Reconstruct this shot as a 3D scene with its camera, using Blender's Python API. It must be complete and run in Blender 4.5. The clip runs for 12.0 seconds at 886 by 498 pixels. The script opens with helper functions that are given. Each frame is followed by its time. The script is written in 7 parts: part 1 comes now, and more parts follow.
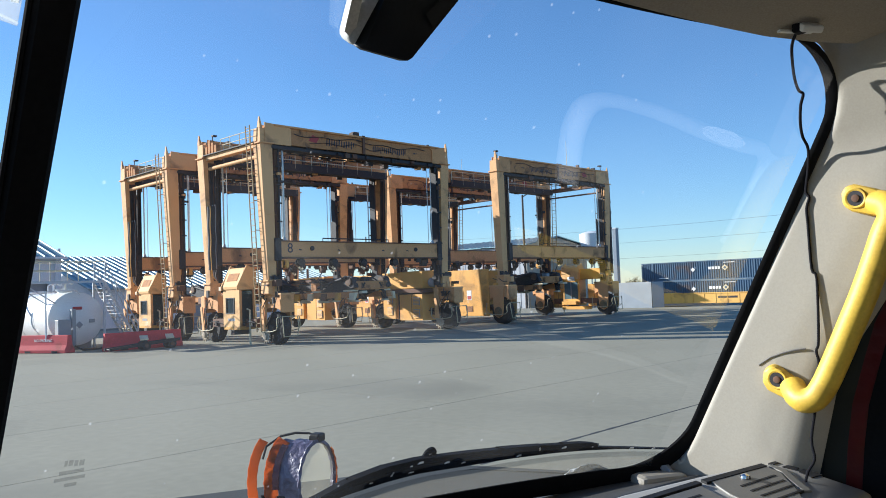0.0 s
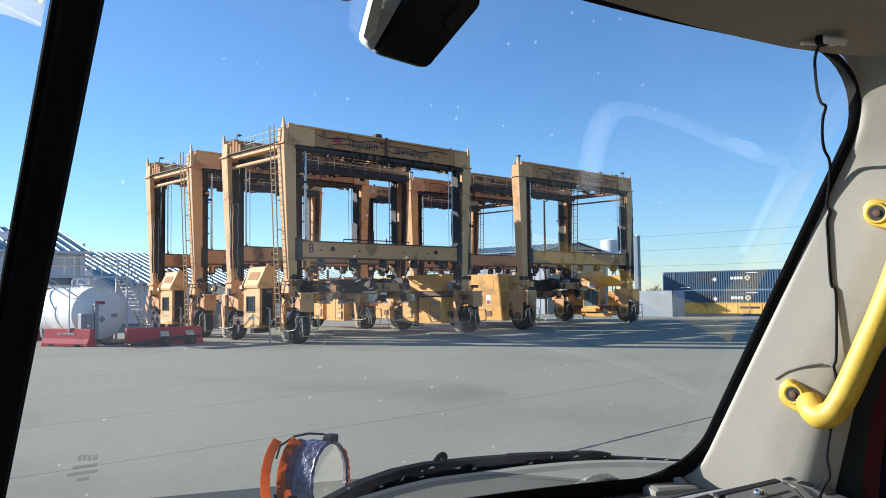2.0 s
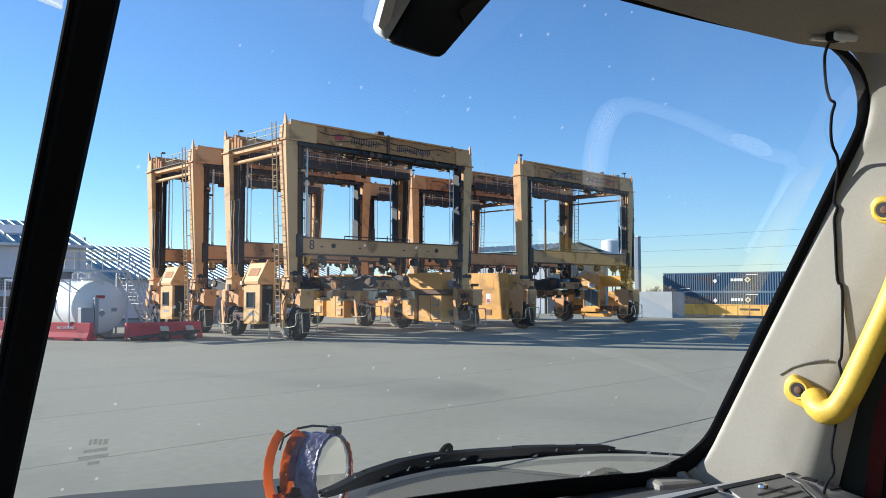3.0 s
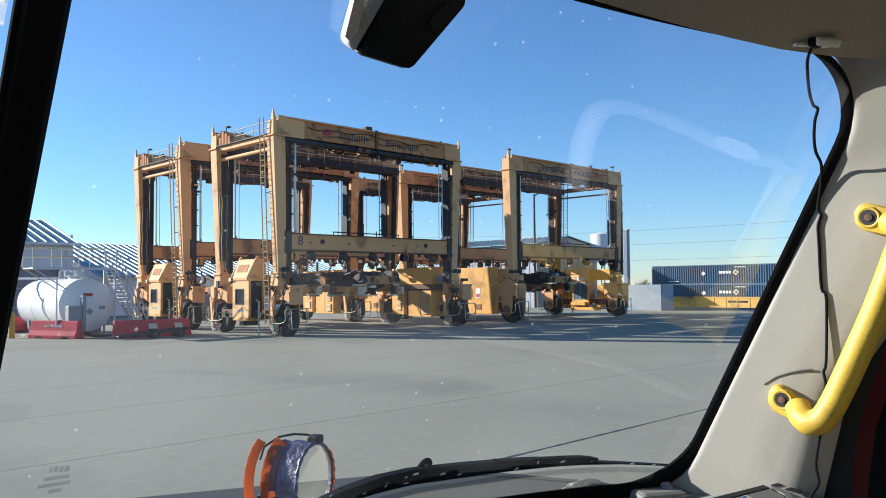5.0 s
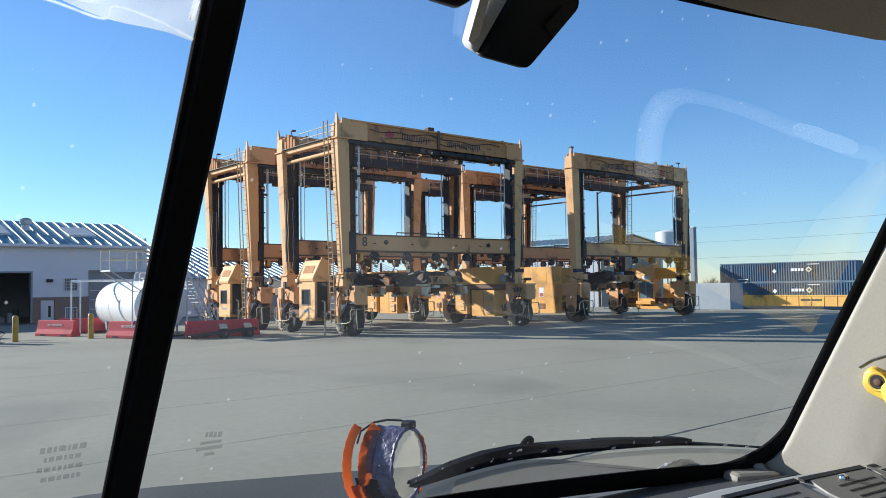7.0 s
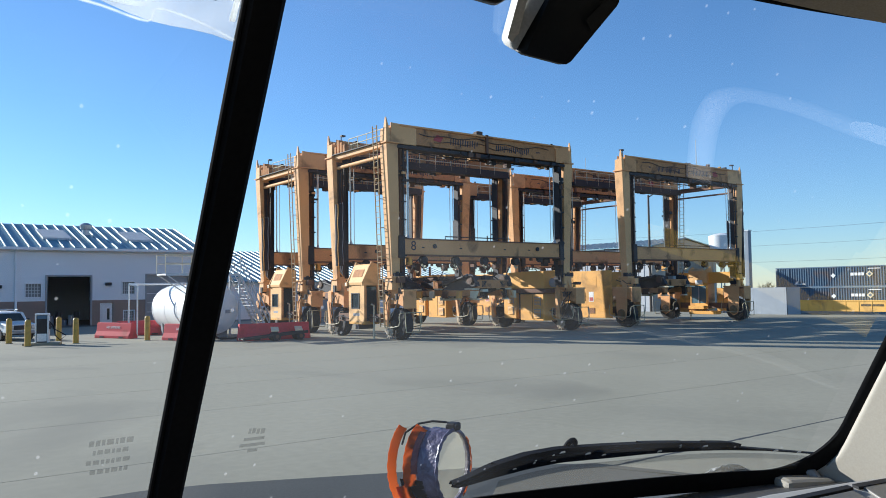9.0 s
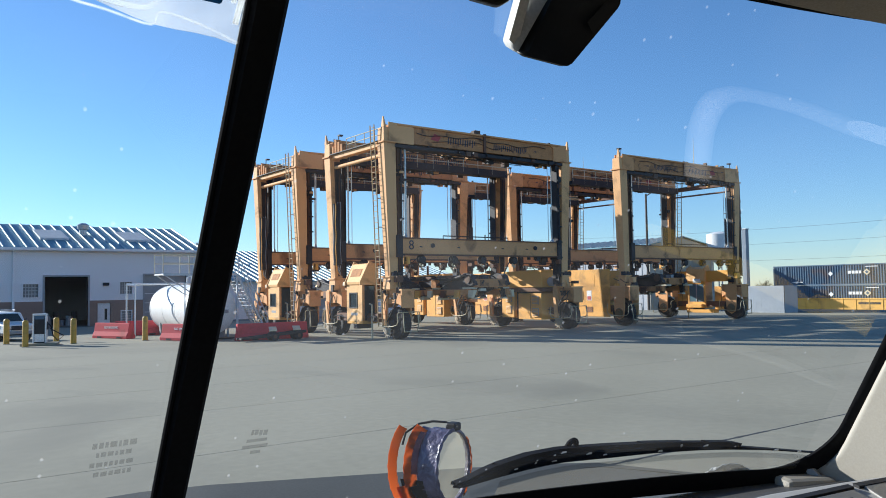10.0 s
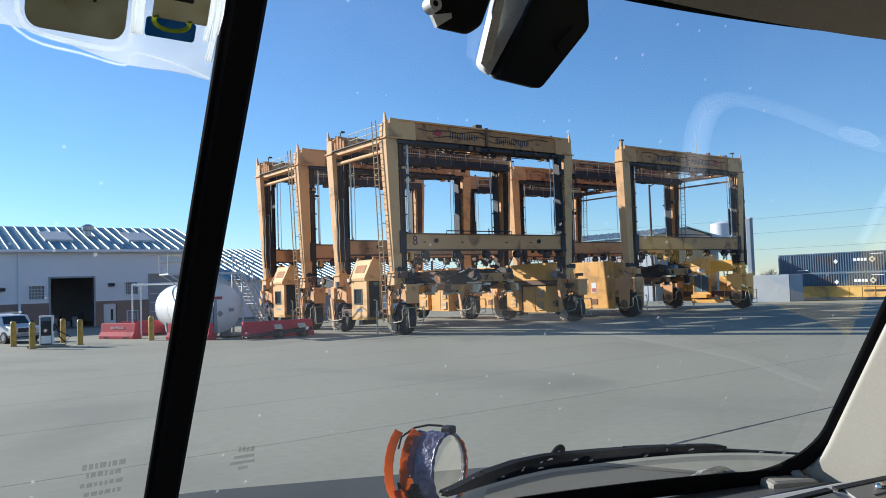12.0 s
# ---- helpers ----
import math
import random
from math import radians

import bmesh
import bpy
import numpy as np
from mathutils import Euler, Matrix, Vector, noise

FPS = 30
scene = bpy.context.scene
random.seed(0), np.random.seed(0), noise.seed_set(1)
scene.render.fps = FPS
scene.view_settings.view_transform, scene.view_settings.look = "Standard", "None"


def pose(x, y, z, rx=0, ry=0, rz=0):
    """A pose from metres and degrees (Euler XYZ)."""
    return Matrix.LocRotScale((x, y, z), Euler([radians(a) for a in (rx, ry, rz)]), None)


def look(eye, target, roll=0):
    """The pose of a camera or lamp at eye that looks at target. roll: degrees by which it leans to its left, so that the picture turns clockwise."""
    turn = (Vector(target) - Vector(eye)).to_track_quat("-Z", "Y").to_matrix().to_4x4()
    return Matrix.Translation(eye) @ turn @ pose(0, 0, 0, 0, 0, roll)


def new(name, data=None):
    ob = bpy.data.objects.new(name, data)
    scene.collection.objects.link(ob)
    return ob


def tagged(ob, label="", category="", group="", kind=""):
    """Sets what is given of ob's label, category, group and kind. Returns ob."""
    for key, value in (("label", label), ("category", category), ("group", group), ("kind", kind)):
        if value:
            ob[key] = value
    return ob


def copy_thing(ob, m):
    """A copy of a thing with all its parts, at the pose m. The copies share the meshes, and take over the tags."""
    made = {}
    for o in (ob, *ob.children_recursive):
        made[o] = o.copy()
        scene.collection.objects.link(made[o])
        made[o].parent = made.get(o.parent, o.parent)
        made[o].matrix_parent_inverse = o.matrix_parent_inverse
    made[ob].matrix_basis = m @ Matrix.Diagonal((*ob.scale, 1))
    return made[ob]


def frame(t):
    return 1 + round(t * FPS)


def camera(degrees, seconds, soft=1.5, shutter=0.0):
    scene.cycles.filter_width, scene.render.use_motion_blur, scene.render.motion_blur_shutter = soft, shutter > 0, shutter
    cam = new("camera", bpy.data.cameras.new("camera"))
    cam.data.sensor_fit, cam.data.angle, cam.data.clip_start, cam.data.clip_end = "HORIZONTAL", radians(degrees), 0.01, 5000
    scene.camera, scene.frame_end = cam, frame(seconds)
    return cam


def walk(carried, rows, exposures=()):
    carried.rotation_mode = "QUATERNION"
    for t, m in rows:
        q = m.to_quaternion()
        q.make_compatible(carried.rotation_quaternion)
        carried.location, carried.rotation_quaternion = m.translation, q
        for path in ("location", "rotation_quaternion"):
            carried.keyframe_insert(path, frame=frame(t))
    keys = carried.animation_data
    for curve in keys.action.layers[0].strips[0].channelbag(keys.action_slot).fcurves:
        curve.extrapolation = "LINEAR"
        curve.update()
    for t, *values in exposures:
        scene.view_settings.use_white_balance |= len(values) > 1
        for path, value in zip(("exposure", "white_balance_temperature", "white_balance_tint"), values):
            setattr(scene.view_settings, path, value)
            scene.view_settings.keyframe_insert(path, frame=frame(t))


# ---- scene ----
cam = camera(58.3, 12.0, soft=0.95)
# seconds, x, y, z, pitch, roll, yaw
PATH = [
    (0, -23.437, -36.581, 2.696, 2.82, 2.13, -45.44),
    (0.5, -23.465, -36.571, 2.696, 2.85, 2.00, -44.69),
    (1, -23.450, -36.586, 2.696, 2.97, 1.72, -44.51),
    (1.5, -23.452, -36.584, 2.693, 3.12, 1.43, -44.57),
    (2, -23.434, -36.586, 2.698, 3.10, 0.72, -44.04),
    (2.5, -23.443, -36.584, 2.690, 3.09, 0.10, -44.16),
    (4.5, -23.428, -36.578, 2.701, 2.62, 0.10, -43.69),
    (5, -23.418, -36.577, 2.710, 2.59, 0.50, -44.78),
    (5.5, -23.455, -36.581, 2.699, 2.57, 0.86, -44.48),
    (6, -23.463, -36.582, 2.699, 2.56, 0.72, -42.36),
    (6.5, -23.464, -36.585, 2.696, 2.55, 0.91, -41.79),
    (7, -23.493, -36.586, 2.695, 2.64, 0.86, -40.29),
    (7.2, -23.516, -36.583, 2.690, 2.63, 0.26, -37.60),
    (8.8, -23.484, -36.591, 2.691, 3.09, 0.85, -36.59),
    (9, -23.486, -36.590, 2.690, 2.98, 0.74, -36.78),
    (9.5, -23.486, -36.589, 2.691, 2.96, 0.99, -36.91),
    (10, -23.490, -36.589, 2.692, 2.92, 0.90, -36.93),
    (10.5, -23.501, -36.592, 2.700, 2.88, 1.69, -36.74),
    (11, -23.485, -36.598, 2.706, 2.78, 1.93, -36.55),
    (11.5, -23.481, -36.605, 2.701, 2.63, 1.88, -37.04),
    (12, -23.481, -36.618, 2.713, 2.53, 1.90, -36.58),
]
walk(cam, [(t, pose(x, y, z, 90 + p, r, w)) for t, x, y, z, p, r, w in PATH], [(0.0, 1.01, 5750, 8), (4.5, 0.98, 5750, 8), (6.0, 0.91, 5750, 8), (9.5, 0.90, 5750, 8), (12.0, 0.84, 5750, 8)])

# ---- daylight: a low winter sun ahead of the truck and to its left ----
SUN = Vector((-0.43, 0.82, 0.335)).normalized()
world = bpy.data.worlds.new("sky")
scene.world = world
world.use_nodes = True
sky = world.node_tree.nodes.new("ShaderNodeTexSky")
sky.sky_type = "NISHITA"
sky.sun_disc = False
sky.sun_elevation = math.asin(SUN.z)
sky.sun_rotation = math.atan2(SUN.x, SUN.y)
sky.altitude = 300
sky.air_density, sky.dust_density, sky.ozone_density = 1.0, 0.0, 5.0
world.node_tree.links.new(sky.outputs[0], world.node_tree.nodes["Background"].inputs[0])
world.node_tree.nodes["Background"].inputs[1].default_value = 0.089
sun = new("sun", bpy.data.lights.new("sun", "SUN"))
sun.data.energy, sun.data.angle, sun.data.color = 4.5, radians(0.55), (1.0, 0.92, 0.80)
sun.matrix_world = look(SUN * 60, (0, 0, 0))


# ---- materials ----
def material(name, color, rough=0.6, metal=0.0, second=None, scale=3.0, amount=0.5, fine=60.0, bump=0.15, stain=None, stain_scale=1.2, per_object=0.0, coat=0.0, grit=0.35, spec=0.5, placed=False):
    """Two scales of colour variation, stains with soft borders, fine relief."""
    m = bpy.data.materials.new(name)
    m.use_nodes = True
    nt = m.node_tree
    n, l = nt.nodes, nt.links
    bsdf = n["Principled BSDF"]
    tc = n.new("ShaderNodeTexCoord")
    big = n.new("ShaderNodeTexNoise")
    big.inputs["Scale"].default_value, big.inputs["Detail"].default_value = scale, 5
    small = n.new("ShaderNodeTexNoise")
    small.inputs["Scale"].default_value, small.inputs["Detail"].default_value = fine, 3
    where = n.new("ShaderNodeNewGeometry").outputs["Position"] if placed else tc.outputs["Object"]
    for t in (big, small):
        l.new(where, t.inputs["Vector"])
    mix = n.new("ShaderNodeMix")
    mix.data_type = "RGBA"
    mix.inputs[6].default_value = (*color, 1)
    mix.inputs[7].default_value = (*(second or [c * 0.72 for c in color]), 1)
    ramp = n.new("ShaderNodeMapRange")
    ramp.inputs[1].default_value, ramp.inputs[2].default_value = 0.38, 0.72
    ramp.inputs[4].default_value = amount
    l.new(big.outputs[0], ramp.inputs[0])
    l.new(ramp.outputs[0], mix.inputs[0])
    out = mix.outputs[2]
    grain = n.new("ShaderNodeMix")
    grain.data_type, grain.blend_type = "RGBA", "MULTIPLY"
    grain.inputs[0].default_value = grit
    l.new(out, grain.inputs[6])
    gr = n.new("ShaderNodeMapRange")
    gr.inputs[1].default_value, gr.inputs[2].default_value, gr.inputs[3].default_value, gr.inputs[4].default_value = 0.3, 0.7, 0.6, 1.25
    l.new(small.outputs[0], gr.inputs[0])
    l.new(gr.outputs[0], grain.inputs[7])
    out = grain.outputs[2]
    if stain:
        sn = n.new("ShaderNodeTexNoise")
        sn.inputs["Scale"].default_value, sn.inputs["Detail"].default_value, sn.inputs["Distortion"].default_value = stain_scale, 8, 0.6
        l.new(where, sn.inputs["Vector"])
        sr = n.new("ShaderNodeMapRange")
        sr.inputs[1].default_value, sr.inputs[2].default_value, sr.inputs[4].default_value = 0.55, 0.7, 0.75
        l.new(sn.outputs[0], sr.inputs[0])
        sm = n.new("ShaderNodeMix")
        sm.data_type = "RGBA"
        sm.inputs[7].default_value = (*stain, 1)
        l.new(sr.outputs[0], sm.inputs[0])
        l.new(out, sm.inputs[6])
        out = sm.outputs[2]
    if per_object:
        oi = n.new("ShaderNodeObjectInfo")
        pr = n.new("ShaderNodeMapRange")
        pr.inputs[3].default_value, pr.inputs[4].default_value = 1 - per_object, 1 + per_object
        l.new(oi.outputs["Random"], pr.inputs[0])
        pm = n.new("ShaderNodeMix")
        pm.data_type, pm.blend_type = "RGBA", "MULTIPLY"
        pm.inputs[0].default_value = 1
        l.new(out, pm.inputs[6])
        l.new(pr.outputs[0], pm.inputs[7])
        out = pm.outputs[2]
    l.new(out, bsdf.inputs["Base Color"])
    bsdf.inputs["Roughness"].default_value, bsdf.inputs["Metallic"].default_value = rough, metal
    bsdf.inputs["Coat Weight"].default_value, bsdf.inputs["Specular IOR Level"].default_value = coat, spec
    bp = n.new("ShaderNodeBump")
    bp.inputs["Strength"].default_value, bp.inputs["Distance"].default_value = bump, 0.01
    l.new(small.outputs[0], bp.inputs["Height"])
    l.new(bp.outputs[0], bsdf.inputs["Normal"])
    return m


GREASE = material("oily brown paint", (0.15, 0.09, 0.06), 0.7, second=(0.055, 0.042, 0.036), scale=1.3, amount=0.9, fine=25, spec=0.3)
YELLOW = material("faded yellow crane paint", (0.74, 0.375, 0.155), 0.7, second=(0.63, 0.305, 0.125), scale=0.9, fine=25, spec=0.3, stain=(0.14, 0.07, 0.035), stain_scale=0.9)
WEB = material("grimy oil-streaked paint", (0.56, 0.27, 0.11), 0.8, second=(0.43, 0.205, 0.09), scale=1.4, spec=0.2, amount=0.9, fine=18, stain=(0.06, 0.045, 0.04), stain_scale=1.7)
PALE = material("sun-bleached tan crane paint", (0.80, 0.445, 0.195), 0.7, second=(0.70, 0.38, 0.16), scale=0.8, fine=22, spec=0.3, stain=(0.25, 0.14, 0.07), stain_scale=0.8)
CABP = material("tan cab enamel", (0.84, 0.50, 0.21), 0.7, second=(0.74, 0.425, 0.175), scale=1.0, fine=24, spec=0.3, stain=(0.34, 0.18, 0.07), stain_scale=0.9)
AMBER = material("amber machine enamel", (0.82, 0.42, 0.09), 0.6, second=(0.72, 0.355, 0.075), scale=1.1, fine=30, spec=0.35, stain=(0.3, 0.16, 0.05), stain_scale=0.7)
RUST = material("rusty brown steel", (0.17, 0.085, 0.05), 0.8, second=(0.10, 0.06, 0.045), scale=2, fine=40)
DARK = material("greasy dark steel", (0.035, 0.035, 0.04), 0.65, metal=0.1, spec=0.35, second=(0.07, 0.055, 0.045), scale=2.5, fine=45)
GALV = material("galvanised steel", (0.48, 0.49, 0.50), 0.4, metal=0.8, second=(0.36, 0.37, 0.38), scale=4)
STAIR = material("pale weathered zinc", (0.58, 0.60, 0.62), 0.55, metal=0.15, second=(0.46, 0.48, 0.50), scale=3)
CREAM = material("cream painted tube", (0.72, 0.62, 0.42), 0.5, scale=2)
GUARD = material("dull cream guard tube", (0.50, 0.43, 0.27), 0.6, second=(0.38, 0.31, 0.19), scale=3)
LADD = material("grimy yellow ladder paint", (0.48, 0.34, 0.17), 0.7, second=(0.36, 0.25, 0.13), scale=2)
ROPE = material("bright steel rope", (0.55, 0.55, 0.53), 0.35, metal=0.6, scale=6)
RUBBER = material("worn tyre rubber", (0.025, 0.025, 0.027), 0.85, second=(0.06, 0.055, 0.05), scale=4, fine=50, bump=0.3)
SPROCKET = material("dusty pale cast iron", (0.42, 0.35, 0.26), 0.85, second=(0.30, 0.24, 0.18), scale=4, fine=40)
RIM = material("grimy black rim", (0.045, 0.04, 0.035), 0.75, second=(0.08, 0.065, 0.045), scale=3)
HUB = material("ochre-brown hub paint", (0.22, 0.14, 0.06), 0.7, second=(0.12, 0.08, 0.045), scale=3)
CONCRETE = material("worn concrete yard", (0.306, 0.281, 0.202), 0.9, second=(0.266, 0.245, 0.177), scale=0.12, amount=0.8, fine=5, bump=0.12, stain=(0.208, 0.193, 0.142), stain_scale=0.13, per_object=0.012, grit=0.2, placed=True)
ASPHALT = material("grey asphalt", (0.16, 0.157, 0.135), 0.9, second=(0.125, 0.122, 0.105), scale=0.3, fine=30, bump=0.3)
JOINT = material("tarry joint", (0.05, 0.05, 0.05), 0.8, scale=3)
WALL = material("ribbed grey wall sheet", (0.85, 0.845, 0.85), 0.6, second=(0.80, 0.79, 0.80), scale=0.4, fine=12, per_object=0.02, grit=0.12)
BLOCK = material("brown block wall", (0.30, 0.21, 0.165), 0.85, second=(0.23, 0.16, 0.125), scale=2, fine=15)
CURB = material("pale grey roof curb", (0.60, 0.61, 0.60), 0.7, scale=1.5)
ROOF = material("blue-green roof sheet", (0.15, 0.28, 0.32), 0.45, metal=0.2, second=(0.12, 0.23, 0.27), scale=0.5, per_object=0.06)
SEAM = material("pale standing seam", (0.42, 0.52, 0.53), 0.5, metal=0.3, scale=1)
WHITE = material("white paint", (0.80, 0.80, 0.78), 0.45, second=(0.72, 0.71, 0.68), scale=1.2, fine=20)
GREYP = material("grey machine paint", (0.33, 0.34, 0.35), 0.5, scale=1.5)
BLACKGAP = material("dark interior", (0.02, 0.02, 0.022), 0.7, scale=2)
RED = material("red traffic barrier plastic", (0.62, 0.08, 0.09), 0.75, second=(0.54, 0.065, 0.075), scale=1.5, fine=15, spec=0.25, stain=(0.35, 0.06, 0.05))
BOLLARD = material("yellow bollard paint", (0.52, 0.30, 0.035), 0.5, second=(0.42, 0.24, 0.03), scale=3, stain=(0.18, 0.12, 0.04), stain_scale=3)
CONT = material("weathered blue container steel", (0.07, 0.13, 0.20), 0.6, second=(0.06, 0.105, 0.155), scale=0.5, stain=(0.15, 0.095, 0.07), stain_scale=0.45)
CARYEL = material("ochre railcar paint", (0.74, 0.41, 0.09), 0.6, second=(0.62, 0.34, 0.08), scale=0.4, stain=(0.22, 0.12, 0.05), stain_scale=0.5)
BLUEMET = material("dusty blue-grey steel", (0.20, 0.24, 0.29), 0.5, second=(0.15, 0.18, 0.22), scale=0.8)
PALEBOX = material("pale blue-grey enamel", (0.31, 0.35, 0.40), 0.6, scale=0.8)
FARWALL = material("grey far wall sheet", (0.42, 0.43, 0.45), 0.7, scale=0.6, grit=0.15)
TAN = material("tan sheet roof", (0.42, 0.37, 0.30), 0.6, second=(0.35, 0.31, 0.25), scale=0.5)
WOOD = material("weathered pole wood", (0.13, 0.10, 0.075), 0.9, scale=4)
LEAF = material("bare twig mass", (0.10, 0.085, 0.06), 0.9, scale=2)
INK_BLUE = material("dark blue lettering", (0.03, 0.03, 0.05), 0.6, scale=3)
INK_RED = material("red emblem paint", (0.45, 0.05, 0.05), 0.6, scale=3)
TRIM = material("beige moulded pillar trim", (0.368, 0.339, 0.279), 0.62, second=(0.332, 0.306, 0.253), scale=5, amount=0.4, fine=420, bump=0.02, stain=(0.30, 0.27, 0.222), stain_scale=7, grit=0.14)
LINER = material("grey-beige headliner", (0.36, 0.325, 0.27), 0.9, second=(0.32, 0.29, 0.24), scale=6, fine=500, bump=0.06)
DASH = material("grey dashboard plastic", (0.38, 0.37, 0.34), 0.6, second=(0.33, 0.32, 0.295), scale=8, fine=500, bump=0.05, grit=0.15)
VENT = material("grey-brown vent plastic", (0.22, 0.21, 0.185), 0.5, second=(0.19, 0.18, 0.16), scale=8, fine=400, bump=0.05, grit=0.15)
DASHDK = material("dark grey vent plastic", (0.12, 0.115, 0.105), 0.5, scale=8, fine=300, bump=0.1)
SEALBLK = material("black glazing rubber", (0.013, 0.013, 0.014), 0.75, scale=9, fine=200, bump=0.03, spec=0.03)
PLASTIC = material("black moulded plastic", (0.012, 0.012, 0.013), 0.5, second=(0.014, 0.014, 0.014), scale=9, fine=350, bump=0.02, spec=0.25)
WIPER = material("matt black wiper steel", (0.008, 0.009, 0.012), 0.75, second=(0.013, 0.013, 0.016), scale=14, fine=200, bump=0.1, spec=0.06)
PALEPL = material("cream sunlit housing edge", (0.72, 0.70, 0.62), 0.6, scale=12, fine=400, bump=0.04)
GREYPL = material("light grey housing plastic", (0.46, 0.455, 0.43), 0.7, scale=12, fine=400, bump=0.06)
HANDLE = material("yellow grab handle vinyl", (0.74, 0.50, 0.055), 0.5, second=(0.66, 0.43, 0.045), scale=14, fine=260, bump=0.04, stain=(0.50, 0.31, 0.045), stain_scale=16, grit=0.22)
REDCAB = material("red cab enamel", (0.085, 0.005, 0.008), 0.3, scale=3, coat=0.4)
HOODM = material("dull charcoal bonnet", (0.042, 0.045, 0.043), 0.95, second=(0.034, 0.037, 0.036), scale=3, fine=120, bump=0.1)
DOORRUB = material("dark grey door rubber", (0.035, 0.038, 0.035), 0.8, scale=9, bump=0.0, grit=0.1, spec=0.1)
COWL = material("textured grey cowl plastic", (0.30, 0.295, 0.28), 0.8, second=(0.22, 0.22, 0.21), scale=9, fine=220, bump=0.5)
PURPLE = material("purple-grey film wrap", (0.07, 0.06, 0.11), 0.38, second=(0.30, 0.27, 0.38), scale=40, fine=90, bump=0.5)
MAROON = material("dirty maroon tape", (0.13, 0.035, 0.045), 0.55, second=(0.24, 0.06, 0.05), scale=30, fine=80, bump=0.3)
CHROME = material("dull chrome", (0.75, 0.75, 0.75), 0.2, metal=1.0, scale=10)
CABLE = material("black cable", (0.012, 0.012, 0.016), 0.8, scale=10, bump=0.0, spec=0.12)
SCRAP = material("crumpled clear plastic scrap", (0.85, 0.85, 0.83), 0.35, scale=20, fine=90, bump=0.3)
# for the unseen bar that is mirrored as a white arc
REFLBAR = material("pale grey reflection bar", (0.88, 0.85, 0.84), 0.5, scale=8, grit=0.1)


def plain_glass(name, tint, rough=0.0, dirt=0.0, film=0.0):
    """A pane: clear, mirror-like at its surface, with settled dust specks and a thin film of dirt."""
    m = bpy.data.materials.new(name)
    m.use_nodes = True
    nt = m.node_tree
    n, l = nt.nodes, nt.links
    n.remove(n["Principled BSDF"])
    clear, gloss, mix = n.new("ShaderNodeBsdfTransparent"), n.new("ShaderNodeBsdfGlossy"), n.new("ShaderNodeMixShader")
    face, power, fres = n.new("ShaderNodeLayerWeight"), n.new("ShaderNodeMath"), n.new("ShaderNodeMath")
    face.inputs[0].default_value = 0.5
    power.operation, power.inputs[1].default_value = "POWER", 5.0
    fres.operation, fres.inputs[1].default_value, fres.inputs[2].default_value = "MULTIPLY_ADD", 0.9, 0.066
    l.new(face.outputs["Facing"], power.inputs[0])
    l.new(power.outputs[0], fres.inputs[0])
    clear.inputs[0].default_value = (*tint, 1)
    gloss.inputs["Roughness"].default_value = rough
    l.new(fres.outputs[0], mix.inputs[0])
    l.new(clear.outputs[0], mix.inputs[1])
    l.new(gloss.outputs[0], mix.inputs[2])
    last = mix.outputs[0]
    if dirt:
        tc, vor, noi = n.new("ShaderNodeTexCoord"), n.new("ShaderNodeTexVoronoi"), n.new("ShaderNodeTexNoise")
        vor.voronoi_dimensions = "2D"
        vor.inputs["Scale"].default_value = 36
        part_xyz, flat = n.new("ShaderNodeSeparateXYZ"), n.new("ShaderNodeCombineXYZ")
        l.new(tc.outputs["Object"], part_xyz.inputs[0])
        l.new(part_xyz.outputs[0], flat.inputs[0])
        l.new(part_xyz.outputs[2], flat.inputs[1])
        noi.inputs["Scale"].default_value, noi.inputs["Detail"].default_value = 5, 4
        l.new(flat.outputs[0], vor.inputs["Vector"])
        l.new(tc.outputs["Object"], noi.inputs["Vector"])
        size = n.new("ShaderNodeMath")
        size.operation = "MULTIPLY_ADD"
        sep = n.new("ShaderNodeSeparateColor")
        l.new(vor.outputs["Color"], sep.inputs[0])
        size.inputs[1].default_value, size.inputs[2].default_value = 0.20, -0.125
        l.new(sep.outputs[0], size.inputs[0])
        spot = n.new("ShaderNodeMath")
        spot.operation = "SUBTRACT"
        l.new(size.outputs[0], spot.inputs[0])
        l.new(vor.outputs["Distance"], spot.inputs[1])
        edge = n.new("ShaderNodeMapRange")
        edge.inputs[1].default_value, edge.inputs[2].default_value, edge.inputs[4].default_value = 0.0, 0.03, dirt
        l.new(spot.outputs[0], edge.inputs[0])
        haze = n.new("ShaderNodeMapRange")
        haze.inputs[1].default_value, haze.inputs[2].default_value, haze.inputs[4].default_value = 0.4, 0.75, film
        l.new(noi.outputs[0], haze.inputs[0])
        both = n.new("ShaderNodeMath")
        both.operation = "MAXIMUM"
        l.new(edge.outputs[0], both.inputs[0])
        l.new(haze.outputs[0], both.inputs[1])
        dust, mix2 = n.new("ShaderNodeBsdfTranslucent"), n.new("ShaderNodeMixShader")
        dust.inputs[0].default_value = (0.75, 0.75, 0.75, 1)
        l.new(both.outputs[0], mix2.inputs[0])
        l.new(last, mix2.inputs[1])
        l.new(dust.outputs[0], mix2.inputs[2])
        last = mix2.outputs[0]
    l.new(last, n["Material Output"].inputs[0])
    return m


